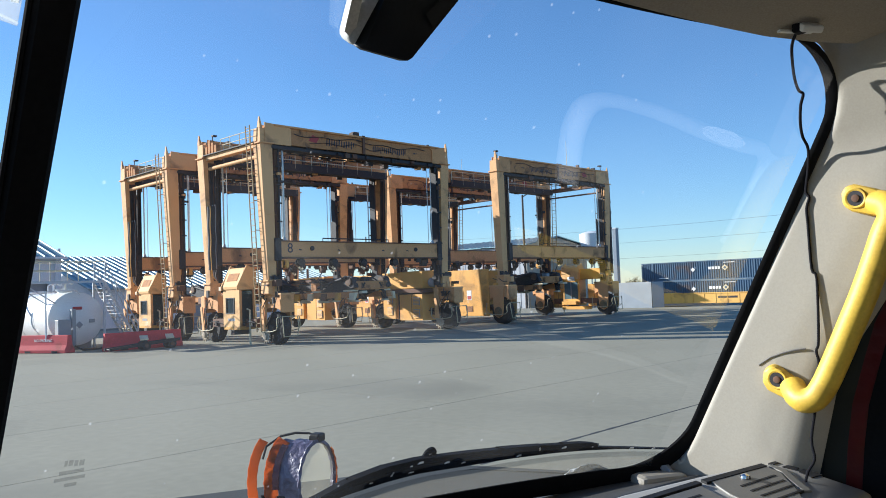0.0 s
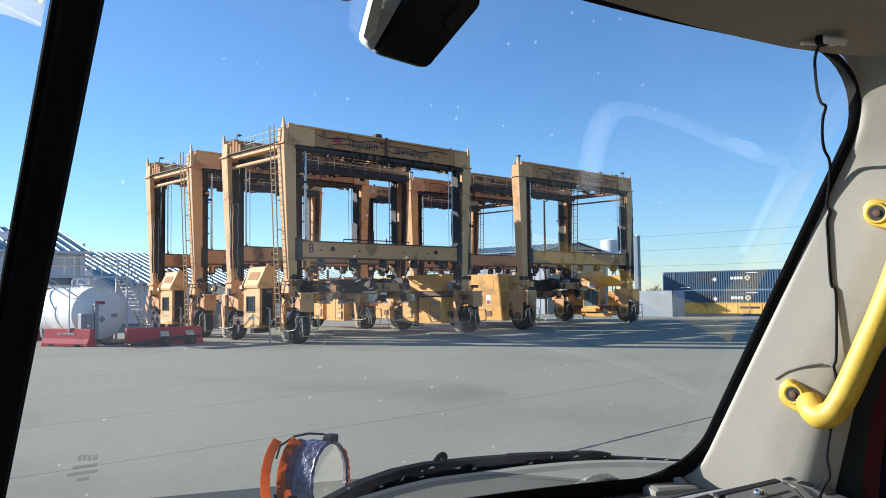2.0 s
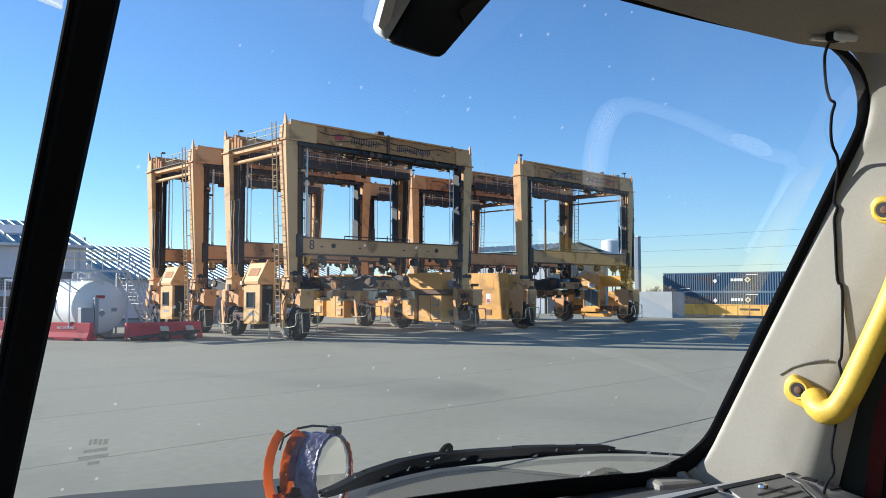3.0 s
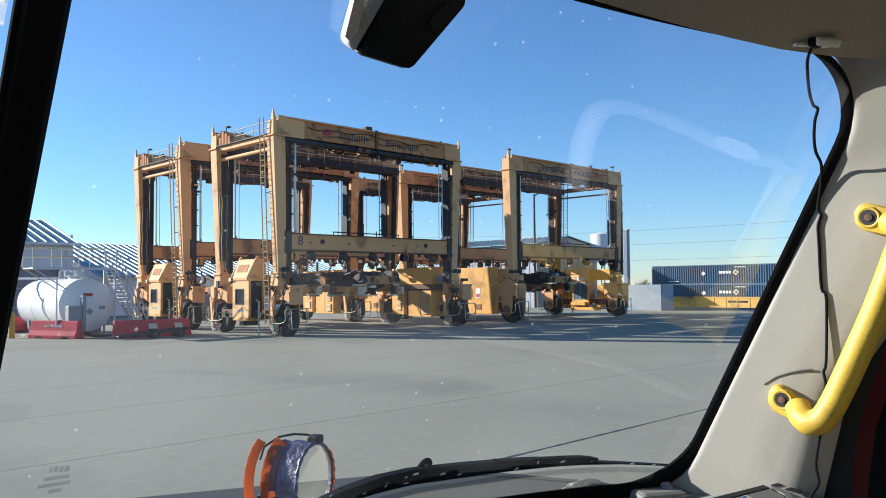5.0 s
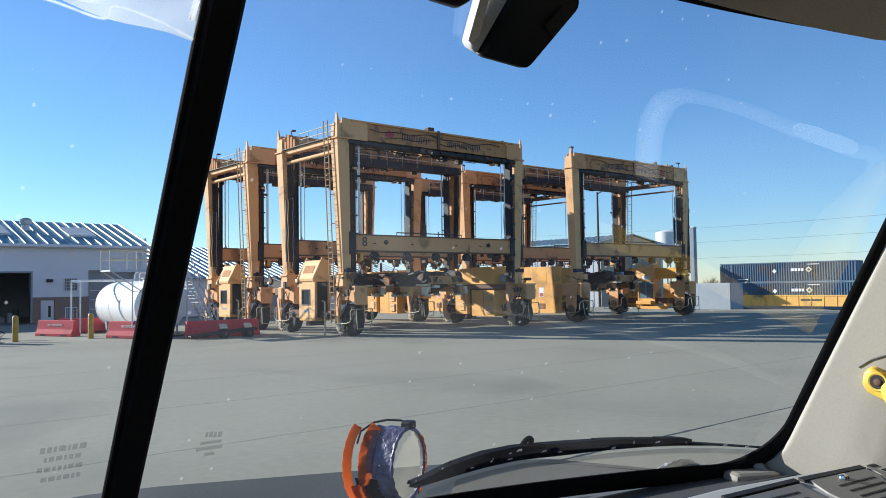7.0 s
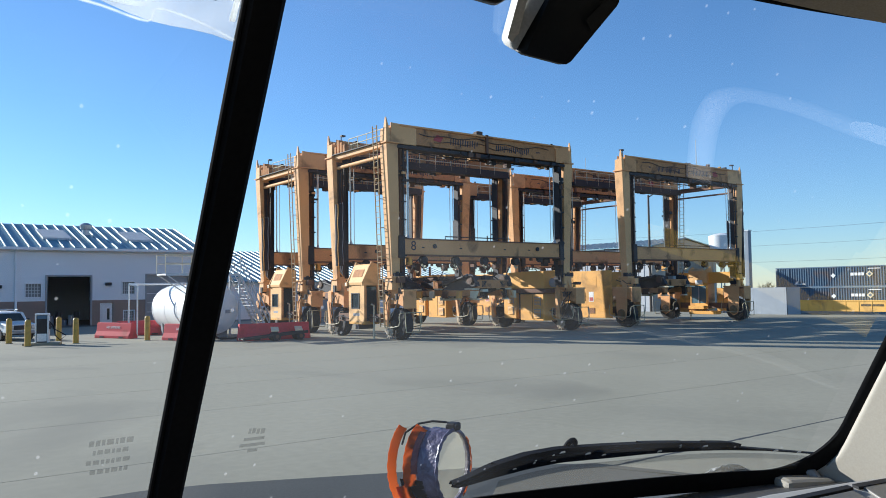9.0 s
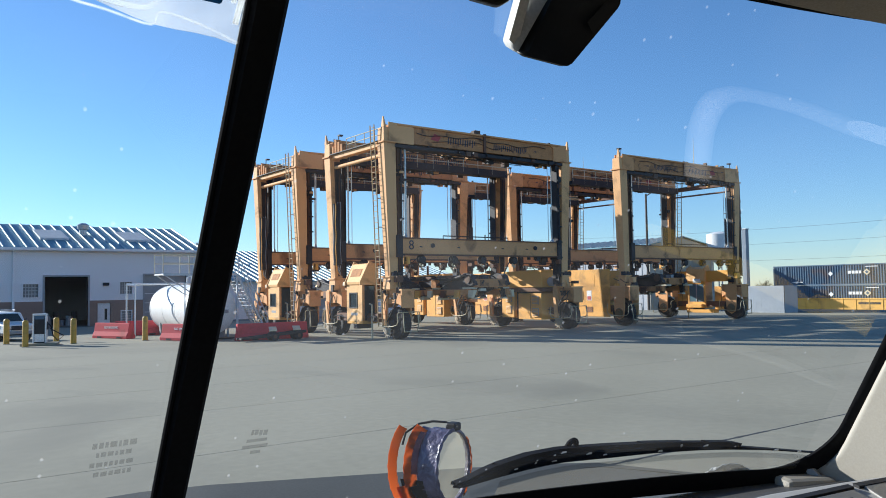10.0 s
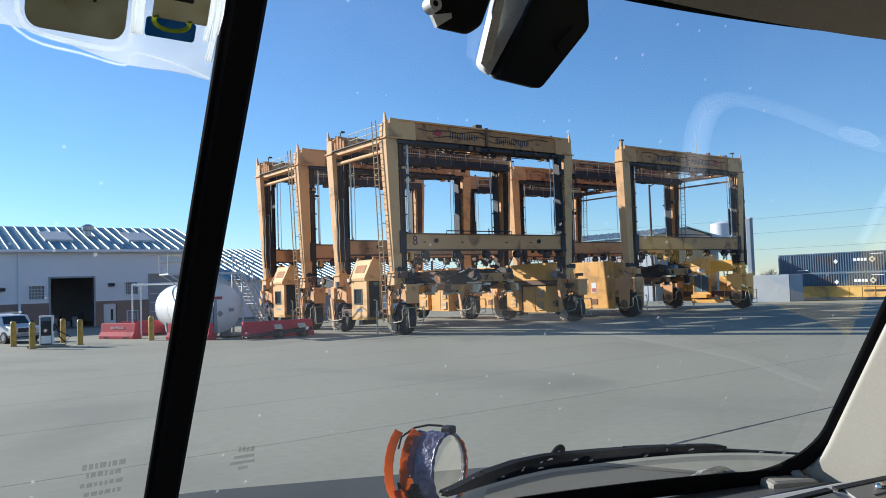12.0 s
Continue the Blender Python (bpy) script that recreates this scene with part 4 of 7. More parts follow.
def spreader(crane, x):
    """The grapple frame hanging between the lifting beams, its arms folded."""
    s = part("spreader", Shape().box(x - 0.9, x - 0.55, -0.9, BASE + 0.9, 3.05, 3.45), DARK, crane, "dark grapple spreader with folded arms", bevel=0.03)
    part("long_beam", Shape().box(x + 0.55, x + 0.9, -0.9, BASE + 0.9, 3.05, 3.45), DARK, s, bevel=0.03)
    for y in (-0.9, 1.0, BASE / 2 - 0.3, BASE - 1.3, BASE + 0.4):
        part("cross_beam", Shape().box(x - 1.2, x + 1.2, y, y + 0.5, 3.0, 3.5), WEB, s, bevel=0.03)
    part("turntable", Shape().lathe("z", (x, BASE / 2, 3.45), [(0, 1.0), (0.12, 1.05), (0.18, 0.7), (0.28, 0.6)], 20), DARK, s)
    part("head_block", Shape().box(x - 0.6, x + 0.6, -0.2, BASE + 0.2, 3.5, 3.72), RUST, s, bevel=0.03)
    for y in (-0.7, 1.2, BASE - 1.1, BASE + 0.7):
        for sx in (-1, 1):
            a = part("folding_arm", Shape().hull(rect(x + sx * 1.15, y, 0.1, 0.14, 2.4), rect(x + sx * 1.0, y + 0.1, 0.13, 0.17, 3.1)), DARK, s, bevel=0.01)
            part("arm_shoe", Shape().hull(rect(x + sx * 1.05, y, 0.2, 0.2, 2.32), rect(x + sx * 1.15, y, 0.12, 0.15, 2.42)), CREAM, a)
            part("ram", Shape().tube((x + sx * 0.55, y - 0.2, 3.4), (x + sx * 1.15, y - 0.05, 2.7), 0.05, 8), DARK, a)
    for y in (-0.8, 2.2, 4.4, BASE + 0.6):
        part("landing_pad", Shape().box(x - 1.5, x - 0.95, y, y + 0.75, 2.92, 3.02), CREAM, s)
        part("landing_pad", Shape().box(x + 0.95, x + 1.5, y, y + 0.75, 2.92, 3.02), CREAM, s)
    rng = random.Random(3)
    for k in range(16):
        y, dx = -0.8 + 0.52 * k, rng.uniform(-0.9, 0.5)
        part("valve_box", Shape().box(x + dx, x + dx + rng.uniform(0.25, 0.6), y, y + rng.uniform(0.25, 0.5), 3.5, 3.55 + rng.uniform(0.05, 0.25)), (DARK, DARK, RUST, GREYP)[k % 4], s, bevel=0.02)
        if k % 2:
            pts = [(x - 1.0 + 0.2 * i, y + 0.12 * math.sin(i * 1.3 + k), 3.55 + 0.2 * math.sin(i * 0.33)) for i in range(11)]
            part("hose_loop", Shape().path(pts, 0.04, 6), DARK, s)
    for k in range(22):
        y, dx = -0.95 + 0.39 * k, rng.uniform(-1.5, 1.1)
        z = rng.uniform(2.75, 3.5)
        part("cover_plate", Shape().hull(rect(x + dx, y, 0.22, 0.13, z), rect(x + dx + 0.05, y + 0.04, 0.2, 0.11, z + rng.uniform(0.04, 0.16))), (CREAM, AMBER, PALE, DARK)[k % 4], s)
    for sx in (-1, 1):
        part("side_girder", Shape().box(x + sx * 1.3 - 0.16, x + sx * 1.3 + 0.16, -1.0, BASE + 1.0, 2.55, 2.9), WEB, s, bevel=0.02)
        for k in range(6):
            y = -0.9 + 1.35 * k
            part("guide_shoe", Shape().hull(rect(x + sx * 1.55, y, 0.07, 0.2, 2.42), rect(x + sx * 1.42, y, 0.12, 0.26, 2.85)), (CREAM, AMBER, RUST)[k % 3], s)
    # heavy folded legs laid back along both sides, with their knuckles
    for sx in (-1, 1):
        for y0, y1, flip in ((-1.0, 2.3, 1), (BASE + 1.0, BASE - 2.3, -1)):
            prof = [(y0, 3.15), (y0 + flip * 0.25, 3.75), (y0 + flip * 0.9, 3.85), (y1, 2.95), (y1 + flip * 0.2, 2.55), (y1 - flip * 0.3, 2.4), (y0 + flip * 0.7, 3.0)]
            fl = part("grapple_leg", Shape().prism("x", prof, x + sx * 1.25 - 0.17, x + sx * 1.25 + 0.17), DARK, s, "black folded grapple leg", bevel=0.03)
            part("knuckle", Shape().lathe("x", (x + sx * 1.25, y0 + flip * 0.5, 3.5), [(-0.26, 0.1), (-0.25, 0.26), (0.25, 0.26), (0.26, 0.1)], 14), GREASE, fl)
            part("leg_ram", Shape().tube((x + sx * 1.55, y0 + flip * 0.6, 3.75), (x + sx * 1.55, y1, 3.2), 0.08, 8), DARK, fl)
            part("toe", Shape().hull(rect(x + sx * 1.1, y1, 0.3, 0.22, 2.28), rect(x + sx * 1.2, y1, 0.2, 0.2, 2.5)), CREAM, fl, bevel=0.02)
    for y in (-0.1, BASE + 0.1):
        for dx in (-2.2, 2.2):
            part("sling_chain", Shape().tube((x + dx * 0.7, y, 3.55), (x + dx, y, 4.6), 0.035, 6), DARK, s)
    s.location.z = -0.22


def hose_chain(crane, x, y):
    pts = [(x + 0.02 * math.sin(k), y, 8.0 - 0.25 * k) for k in range(16)]
    h = part("hose_bundle", Shape().path(pts, 0.25, 9), DARK, crane, "dark coiled hose bundle")
    for k in range(3):
        part("hose", Shape().path([(px - 0.2 + 0.16 * k, py - 0.2, pz + 0.05 * k) for px, py, pz in pts] + [(x - 0.1 + 0.1 * k, y - 0.1, 3.9), (x + 0.25, y, 3.6)], 0.026, 6), (AMBER, BLUEMET, GREYP)[k], h)


def crane(near_walk):
    c = thing("gantry_crane", (0, 0, 0), "weathered tan rubber-tyred gantry crane standing on the yard", "gantry crane", "parked gantry cranes")
    for x, sx in ((0, 1), (SPAN, -1)):
        for y, sy in ((0, 1), (BASE, -1)):
            leg(c, x, y, sx, sy)
            bogie(c, x, y, sx, sy)
    girder(c, 0.2, 1, near_walk)
    girder(c, BASE - 0.2, -1, not near_walk)
    end_frame(c, 0.1, RUST if near_walk else PALE, 0.07 if near_walk else 0.11, True)
    end_frame(c, SPAN - 0.7, RUST, 0.06, False)
    lift_beam(c, 0.15, 1)
    lift_beam(c, BASE - 0.15, -1)
    spreader(c, 9.8 if near_walk else 6.9)
    cab(c)
    engine(c)
    ladder(c, 0.22, 0.75, 0.7, 11.9, 0.42)
    hose_chain(c, 0.30, BASE - 0.86)
    hose_chain(c, SPAN - 0.9, 0.5)
    for x, y in ((0.9, BASE - 0.1), (SPAN - 0.5, BASE - 0.2)):
        part("floodlight", Shape().tube((x, y, 11.9), (x, y, 12.35), 0.03, 6).box(x - 0.02, x + 0.25, y - 0.12, y + 0.12, 12.33, 12.42), DARK, c, bevel=0.0)
    if near_walk:
        for y0, y1, z0, z1 in ((0.85, 1.85, 0.6, 2.7), (4.45, 5.7, 0.7, 2.6), (0.75, 5.75, 3.0, 3.9)):
            h = part("side_housing", Shape().box(0.12, 0.62, y0, y1, z0, z1), AMBER, c, "amber sheet-steel housing beside the cab", bevel=0.03)
            part("housing_seam", Shape().box(0.62, 0.626, (y0 + y1) / 2 - 0.015, (y0 + y1) / 2 + 0.015, z0 + 0.1, z1 - 0.1), DARK, h)
        part("oil_drum", Shape().lathe("y", (0.72, 0, 3.1), [(2.6, 0.05), (2.63, 0.24), (3.3, 0.24), (3.33, 0.05)], 14), WHITE, c)
        part("aerial", Shape().tube((5.5, BASE - 0.2, 11.9), (5.5, BASE - 0.2, 14.0), 0.03, 6, 0.012), CREAM, c, "thin white whip aerial")
        run = part("cable_run", Shape().box(-0.28, -0.06, BASE - 0.42, BASE - 0.02, 3.4, 10.8), DARK, c, "dark cable run up the outer side of the leg")
        rng = random.Random(17)
        for k in range(16):
            z = 3.6 + 0.44 * k
            part("cable_box", Shape().box(-0.34 - rng.uniform(0, 0.12), -0.1, BASE - 0.45, BASE - rng.uniform(0.05, 0.25), z, z + rng.uniform(0.1, 0.3)), (DARK, RUST, GREYP)[k % 3], run)
        part("low_tray", Shape().box(0.3, 1.0, 2.0, 4.6, 0.45, 0.75), AMBER, c, bevel=0.02)
    return c


first = crane(False)
copy_thing(first, pose(0, 10.7, 0))
flipped = crane(True)
flipped.matrix_world = pose(19.45 + SPAN, BASE, 0, 0, 0, 180)
copy_thing(flipped, pose(18.7 + SPAN, 10.7 + BASE, 0, 0, 0, 180))
text_part("crane_numeral", "8", 0.75, INK_BLUE, first, pose(1.75, -0.145, 5.18, 90, 0, 0), "painted dark numeral")

# ---- maintenance shop behind the cranes ----
def seam_roof(parent, x0, x1, y0, y1, z0, z1, pitch=1.0, half=0.045):
    """A sloping metal roof with raised standing seams, from the eave (y0, z0) to the ridge (y1, z1)."""
    roof = part("roof", Shape().hull([(x0, y0, z0), (x1, y0, z0), (x1, y1, z1), (x0, y1, z1)], [(x0, y0, z0 + 0.08), (x1, y0, z0 + 0.08), (x1, y1, z1 + 0.08), (x0, y1, z1 + 0.08)]), ROOF, parent, "blue standing-seam metal roof")
    n = int((x1 - x0) / pitch)
    dy, dz = y1 - y0, z1 - z0
    seam = Shape().hull([(-half, 0, 0.08), (half, 0, 0.08), (half, dy, dz + 0.08), (-half, dy, dz + 0.08)], [(-half * 0.7, 0, 0.16), (half * 0.7, 0, 0.16), (half * 0.7, dy, dz + 0.16), (-half * 0.7, dy, dz + 0.16)]).mesh("seam", SEAM)
    for i in range(n + 1):
        o = part("seam", seam, SEAM, roof)
        o.location = (x0 + 0.08 + (x1 - x0 - 0.16) * i / n, y0, z0)
    return roof


def wall_with_openings(parent, x0, x1, y, z0, z1, holes, mat, thick=0.3, label=""):
    s = Shape()
    cuts = sorted({x0, x1, *[h[0] for h in holes], *[h[1] for h in holes]})
    for a, b in zip(cuts, cuts[1:]):
        spans = sorted((h[2], h[3]) for h in holes if h[0] < b and h[1] > a)
        z = z0
        for lo, hi in spans:
            if lo > z:
                s.box(a, b, y, y + thick, z, lo)
            z = hi
        if z < z1:
            s.box(a, b, y, y + thick, z, z1)
    return part("wall", s, mat, parent, label)


def shop():
    b = thing("workshop_building", (-14.13, 39.15, 0), "grey metal workshop with a blue seamed roof", "building")
    b.matrix_world = Matrix.Translation((-14.13, 39.15, -0.675)) @ Matrix.Diagonal((1.25, 1.25, 1.25, 1))
    W0, W1, D = -24.0, 14.4, 14.0
    doors = [(3.55, 6.35, 0.0, 4.0), (10.3, 13.4, 0.0, 4.1), (-6.0, -2.6, 0, 4.0), (-14, -10.6, 0, 4.0)]
    windows = [(2.2, 3.15, 2.6, 3.5), (8.55, 9.4, 2.75, 3.6), (-1.6, -0.6, 2.6, 3.5)]
    small = [(7.0, 7.9, 0.0, 2.1)]
    low = [(8.65, 9.35, 0.75, 1.5)]
    wall_with_openings(b, W0, W1, 0, 2.3, 5.95, [(a, c, max(z, 2.3), h) for a, c, z, h in doors + windows], WALL, label="pale grey ribbed metal wall")
    wall_with_openings(b, W0, W1, -0.06, -0.1, 2.3, [(a, c, -0.1, 2.3) for a, c, z, h in doors] + [(a, c, -0.1, h) for a, c, z, h in small] + low, BLOCK, 0.36, "brown block base wall")
    part("end_wall", Shape().prism("x", [(0.3, -0.1), (D, -0.1), (D, 5.95), (D / 2, 8.0), (0.3, 5.95)], W1 - 0.3, W1), WALL, b)
    part("end_wall", Shape().prism("x", [(0.3, -0.1), (D, -0.1), (D, 5.95), (D / 2, 8.0), (0.3, 5.95)], W0, W0 + 0.3), WALL, b)
    part("rear_wall", Shape().box(W0 + 0.3, W1 - 0.3, D - 0.3, D, -0.1, 5.95), WALL, b)
    part("shop_floor", Shape().box(W0 + 0.3, W1 - 0.3, 0.3, D - 0.3, -0.1, 0.03), CONCRETE, b)
    seam_roof(b, W0 - 0.3, W1 + 0.25, -0.45, D / 2, 5.92, 8.08, 0.72)
    back = part("rear_roof", Shape().hull([(W0 - 0.3, D / 2, 8.08), (W1 + 0.25, D / 2, 8.08), (W1 + 0.25, D + 0.4, 5.9), (W0 - 0.3, D + 0.4, 5.9)], [(W0 - 0.3, D / 2, 8.16), (W1 + 0.25, D / 2, 8.16), (W1 + 0.25, D + 0.4, 5.98), (W0 - 0.3, D + 0.4, 5.98)]), ROOF, b)
    part("gutter", Shape().box(W0 - 0.3, W1 + 0.25, -0.58, -0.46, 5.82, 6.0), WALL, b)
    for x in (1.6, 14.0, -9.0):
        part("downpipe", Shape().box(x - 0.07, x + 0.07, -0.2, -0.07, 0.1, 5.85), WALL, b)
    for x in (-5.0, 3.6, 9.4, -13):
        za, zb = 6.5, 7.3
        part("skylight", Shape().hull([(x, 2.0, za), (x + 1.9, 2.0, za), (x + 1.9, 5.0, zb), (x, 5.0, zb)], [(x, 2.0, za + 0.36), (x + 1.9, 2.0, za + 0.36), (x + 1.9, 5.0, zb + 0.36), (x, 5.0, zb + 0.36)]), CURB, b, "raised pale roof curb")
    vent = part("roof_vent", Shape().lathe("z", (6.9, 4.0, 7.1), [(0, 0.28), (0.55, 0.28), (0.6, 0.42), (0.9, 0.45), (1.05, 0.2)], 14), GALV, b)
    for a, c, z, h in doors:
        part("door_frame", Shape().box(a - 0.12, a, -0.1, 0.25, 0, h + 0.12).box(c, c + 0.12, -0.1, 0.25, 0, h + 0.12).box(a, c, -0.1, 0.25, h, h + 0.12), GREYP, b)
        if a > 9 or a < 0:
            sd = part("sectional_door", Shape().box(a, c, 0.14, 0.2, 0.03, h), GREYP, b, "grey closed sectional door")
            for k in range(1, 6):
                part("panel_rib", Shape().box(a, c, 0.125, 0.14, h * k / 6 - 0.02, h * k / 6 + 0.02), WALL, sd)
    part("door_leaf", Shape().box(7.03, 7.87, 0.02, 0.08, 0.03, 2.08), WHITE, b, "white personnel door")
    part("door_light", Shape().box(7.5, 7.68, 0.005, 0.02, 0.9, 1.7), DARKGLASS, b)
    for a, c, z, h in windows + low:
        part("window_pane", Shape().box(a, c, 0.1, 0.12, z, h), FROST, b)
        fr = part("window_frame", Shape().box(a - 0.06, a, -0.08, 0.2, z - 0.06, h + 0.06).box(c, c + 0.06, -0.08, 0.2, z - 0.06, h + 0.06).box(a, c, -0.08, 0.2, h, h + 0.06).box(a, c, -0.08, 0.2, z - 0.06, z), WALL, b)
        for k in range(1, 5):
            x = a + (c - a) * k / 5
            part("mullion", Shape().box(x - 0.02, x + 0.02, 0.06, 0.1, z, h), CURB, fr)
        for k in range(1, 4):
            zz = z + (h - z) * k / 4
            part("mullion", Shape().box(a, c, 0.06, 0.1, zz - 0.02, zz + 0.02), CURB, fr)
    for x, z in ((0.55, 3.2), (7.55, 3.35)):
        part("wall_light", Shape().box(x - 0.2, x + 0.2, -0.3, -0.02, z, z + 0.22), DARK, b, bevel=0.03)
    # stock inside the open bay
    part("workbench", Shape().box(3.9, 6.1, 3.0, 3.8, 0.03, 0.95), DARK, b)
    for k in range(6):
        x = 3.75 + 0.42 * k
        part("stored_drum", Shape().lathe("z", (x, 1.6 + 0.3 * (k % 2), 0.03), [(0, 0.2), (0.9 + 0.3 * (k % 3), 0.2)], 10), (BLUEMET, GREYP, DARK)[k % 3], b)
    return b


shop()


def store():
    b = thing("storage_building", (7.2, 41, 0), "long low shed with a blue seamed roof", "building")
    L, D = 30.0, 28.0
    part("wall", Shape().box(0, L, 0, 0.3, -0.1, 3.85), WALL, b)
    part("end_wall", Shape().prism("x", [(0.3, -0.1), (D, -0.1), (D, 3.85), (D / 2, 7.5), (0.3, 3.85)], 0, 0.3), WALL, b)
    part("end_wall", Shape().prism("x", [(0.3, -0.1), (D, -0.1), (D, 3.85), (D / 2, 7.5), (0.3, 3.85)], L - 0.3, L), WALL, b)
    part("rear_wall", Shape().box(0.3, L - 0.3, D - 0.3, D, -0.1, 3.85), WALL, b)
    seam_roof(b, -0.4, L + 0.4, -0.6, D / 2, 3.75, 7.62, 0.75, 0.13)
    part("rear_roof", Shape().hull([(-0.4, D / 2, 7.62), (L + 0.4, D / 2, 7.62), (L + 0.4, D + 0.5, 4.0), (-0.4, D + 0.5, 4.0)], [(-0.4, D / 2, 7.70), (L + 0.4, D / 2, 7.70), (L + 0.4, D + 0.5, 4.08), (-0.4, D + 0.5, 4.08)]), ROOF, b)
    part("door", Shape().box(9.0, 12.5, -0.06, 0, 0, 3.4), GREYP, b)
    part("vent_pipe", Shape().tube((2, D / 2 - 0.5, 7.7), (2, D / 2 - 0.5, 8.6), 0.15, 8), GALV, b)


store()
# ---- fuel tank, stair and yard furniture ----
def fuel_tank():
    t = thing("fuel_tank", (-6.0, 9.2, 0), "white horizontal fuel tank with a grey shaded end", "storage tank")
    r, L = 1.5, 8.0
    prof = [(0.0, 0.3), (0.05, 0.75), (0.18, 1.15), (0.42, r), (L - 0.42, r), (L - 0.18, 1.15), (L - 0.05, 0.75), (L, 0.3)]
    part("shell", Shape().lathe("y", (0, 0, 1.75), prof, 40), WHITE, t, smooth=True)
    for y in (0.45, 2.7, 5.0, 7.4):
        part("weld_ring", Shape().lathe("y", (0, y, 1.75), [(0, r + 0.008), (0.03, r + 0.008)], 40), GREYP, t)
    for y in (1.2, 6.4):
        part("saddle", Shape().prism("y", [(-1.1, 0), (1.1, 0), (1.2, 1.0), (0.6, 0.55), (-0.6, 0.55), (-1.2, 1.0)], y, y + 0.35), GREYP, t, bevel=0.02)
    part("manway", Shape().lathe("z", (0.1, 2.4, 3.1), [(0, 0.4), (0.25, 0.4), (0.28, 0.48), (0.34, 0.48)], 16), WHITE, t)
    for x, y in ((-0.3, 1.2), (0.2, 4.4), (0.3, 5.6)):
        part("vent_pipe", Shape().path([(x, y, 3.0), (x, y, 3.7), (x + 0.2, y, 3.85), (x + 0.4, y, 3.7)], 0.06, 8), WHITE, t)
    part("notice", Shape().box(-0.35, 0.15, -0.02, 0.02, 2.25, 2.42), INK_RED, t)
    part("hazard_mark", Shape().prism("y", [(0, 1.2), (0.2, 1.4), (0, 1.6), (-0.2, 1.4)], -0.03, 0.0), GREYP, t)
    part("notice", Shape().box(0.55, 0.85, -0.02, 0.1, 1.5, 1.7), GREYP, t)
    part("fill_pipe", Shape().path([(-1.9, -0.4, 0.1), (-1.9, -0.4, 3.3), (-0.3, -0.3, 3.35), (0.1, 0.1, 3.1)], 0.05, 8), WHITE, t)
    part("pump_cabinet", Shape().box(-1.45, -0.75, -0.9, -0.4, 0.0, 1.75), GREYP, t, bevel=0.03)
    part("pump_dial", Shape().box(-0.7, -0.5, -0.85, -0.5, 0.3, 2.3), GREYP, t)
    part("hose", Shape().path([(-0.6, -0.95, 0.3 + 0.0), (-0.2, -1.0, 0.05), (0.6, -1.0, 0.05), (1.3, -0.9, 0.1)], 0.05, 6), DARK, t)


fuel_tank()


def tank_stair():
    s = thing("access_stair", (-6.0, 10.2, 0), "galvanised steel stair and railed platform over the tank", "stair")
    z = 3.85
    deck = part("platform", Shape().box(-3.0, 1.5, -0.95, 0.65, z - 0.08, z), STAIR, s)
    part("platform_edge", Shape().box(-3.0, 1.5, -0.99, -0.95, z - 0.12, z + 0.02), STAIR, deck)
    for y in (-0.95, 0.65):
        handrail(deck, ((-3.0, y, z), (1.5, y, z)), 1.1, 4)
    for y in (-0.9, 0.6):
        part("brace", Shape().tube((-2.9, y, z - 0.08), (-1.2, y, 2.62), 0.035, 6), STAIR, s)
    for x, y in ((1.45, -0.9), (1.45, 0.6)):
        part("support_post", Shape().box(x - 0.05, x + 0.05, y - 0.05, y + 0.05, 0, z - 0.08), STAIR, s)
    fl = part("flight", Shape().hull([(1.5, -0.97, z - 0.25), (1.5, -0.97, z), (1.5, -0.91, z), (1.5, -0.91, z - 0.25)], [(3.4, -0.97, 0), (3.4, -0.97, 0.25), (3.4, -0.91, 0.25), (3.4, -0.91, 0)]), STAIR, s)
    part("stringer", Shape().hull([(1.5, 0.61, z - 0.25), (1.5, 0.61, z), (1.5, 0.67, z), (1.5, 0.67, z - 0.25)], [(3.4, 0.61, 0), (3.4, 0.61, 0.25), (3.4, 0.67, 0.25), (3.4, 0.67, 0)]), STAIR, fl)
    tread = Shape().box(-0.13, 0.13, -0.91, 0.61, -0.03, 0).mesh("tread", STAIR)
    for i in range(1, 18):
        o = part("tread", tread, STAIR, fl)
        o.location = (1.5 + 1.9 * i / 18, 0, z - z * i / 18)
    for y in (-0.95, 0.65):
        for h in (0.55, 1.05):
            part("stair_rail", Shape().tube((1.5, y, z + h), (3.4, y, 0.15 + h), 0.036, 6), STAIR, fl)
        for k in (0.0, 0.33, 0.66, 1.0):
            x, zz = 1.5 + 1.9 * k, z + (0.15 - z) * k
            part("rail_post", Shape().tube((x, y, zz), (x, y, zz + 1.05), 0.032, 6), STAIR, fl)


tank_stair()


def pipe_gate():
    g = thing("pipe_frame", (-9.27, 15.6, 0), "white tubular goalpost frame beside the tank", "pipe frame")
    for x, y in ((0, 0), (0.35, -0.6)):
        part("post", Shape().tube((x, y, 0), (x, y, 3.32), 0.05, 10), WHITE, g)
    part("crossbar", Shape().tube((0.0, 0, 3.32), (4.6, 0.5, 3.36), 0.07, 10), WHITE, g)
    part("crossbar", Shape().tube((0.35, -0.6, 3.22), (0.0, 0, 3.32), 0.07, 10), WHITE, g)


pipe_gate()


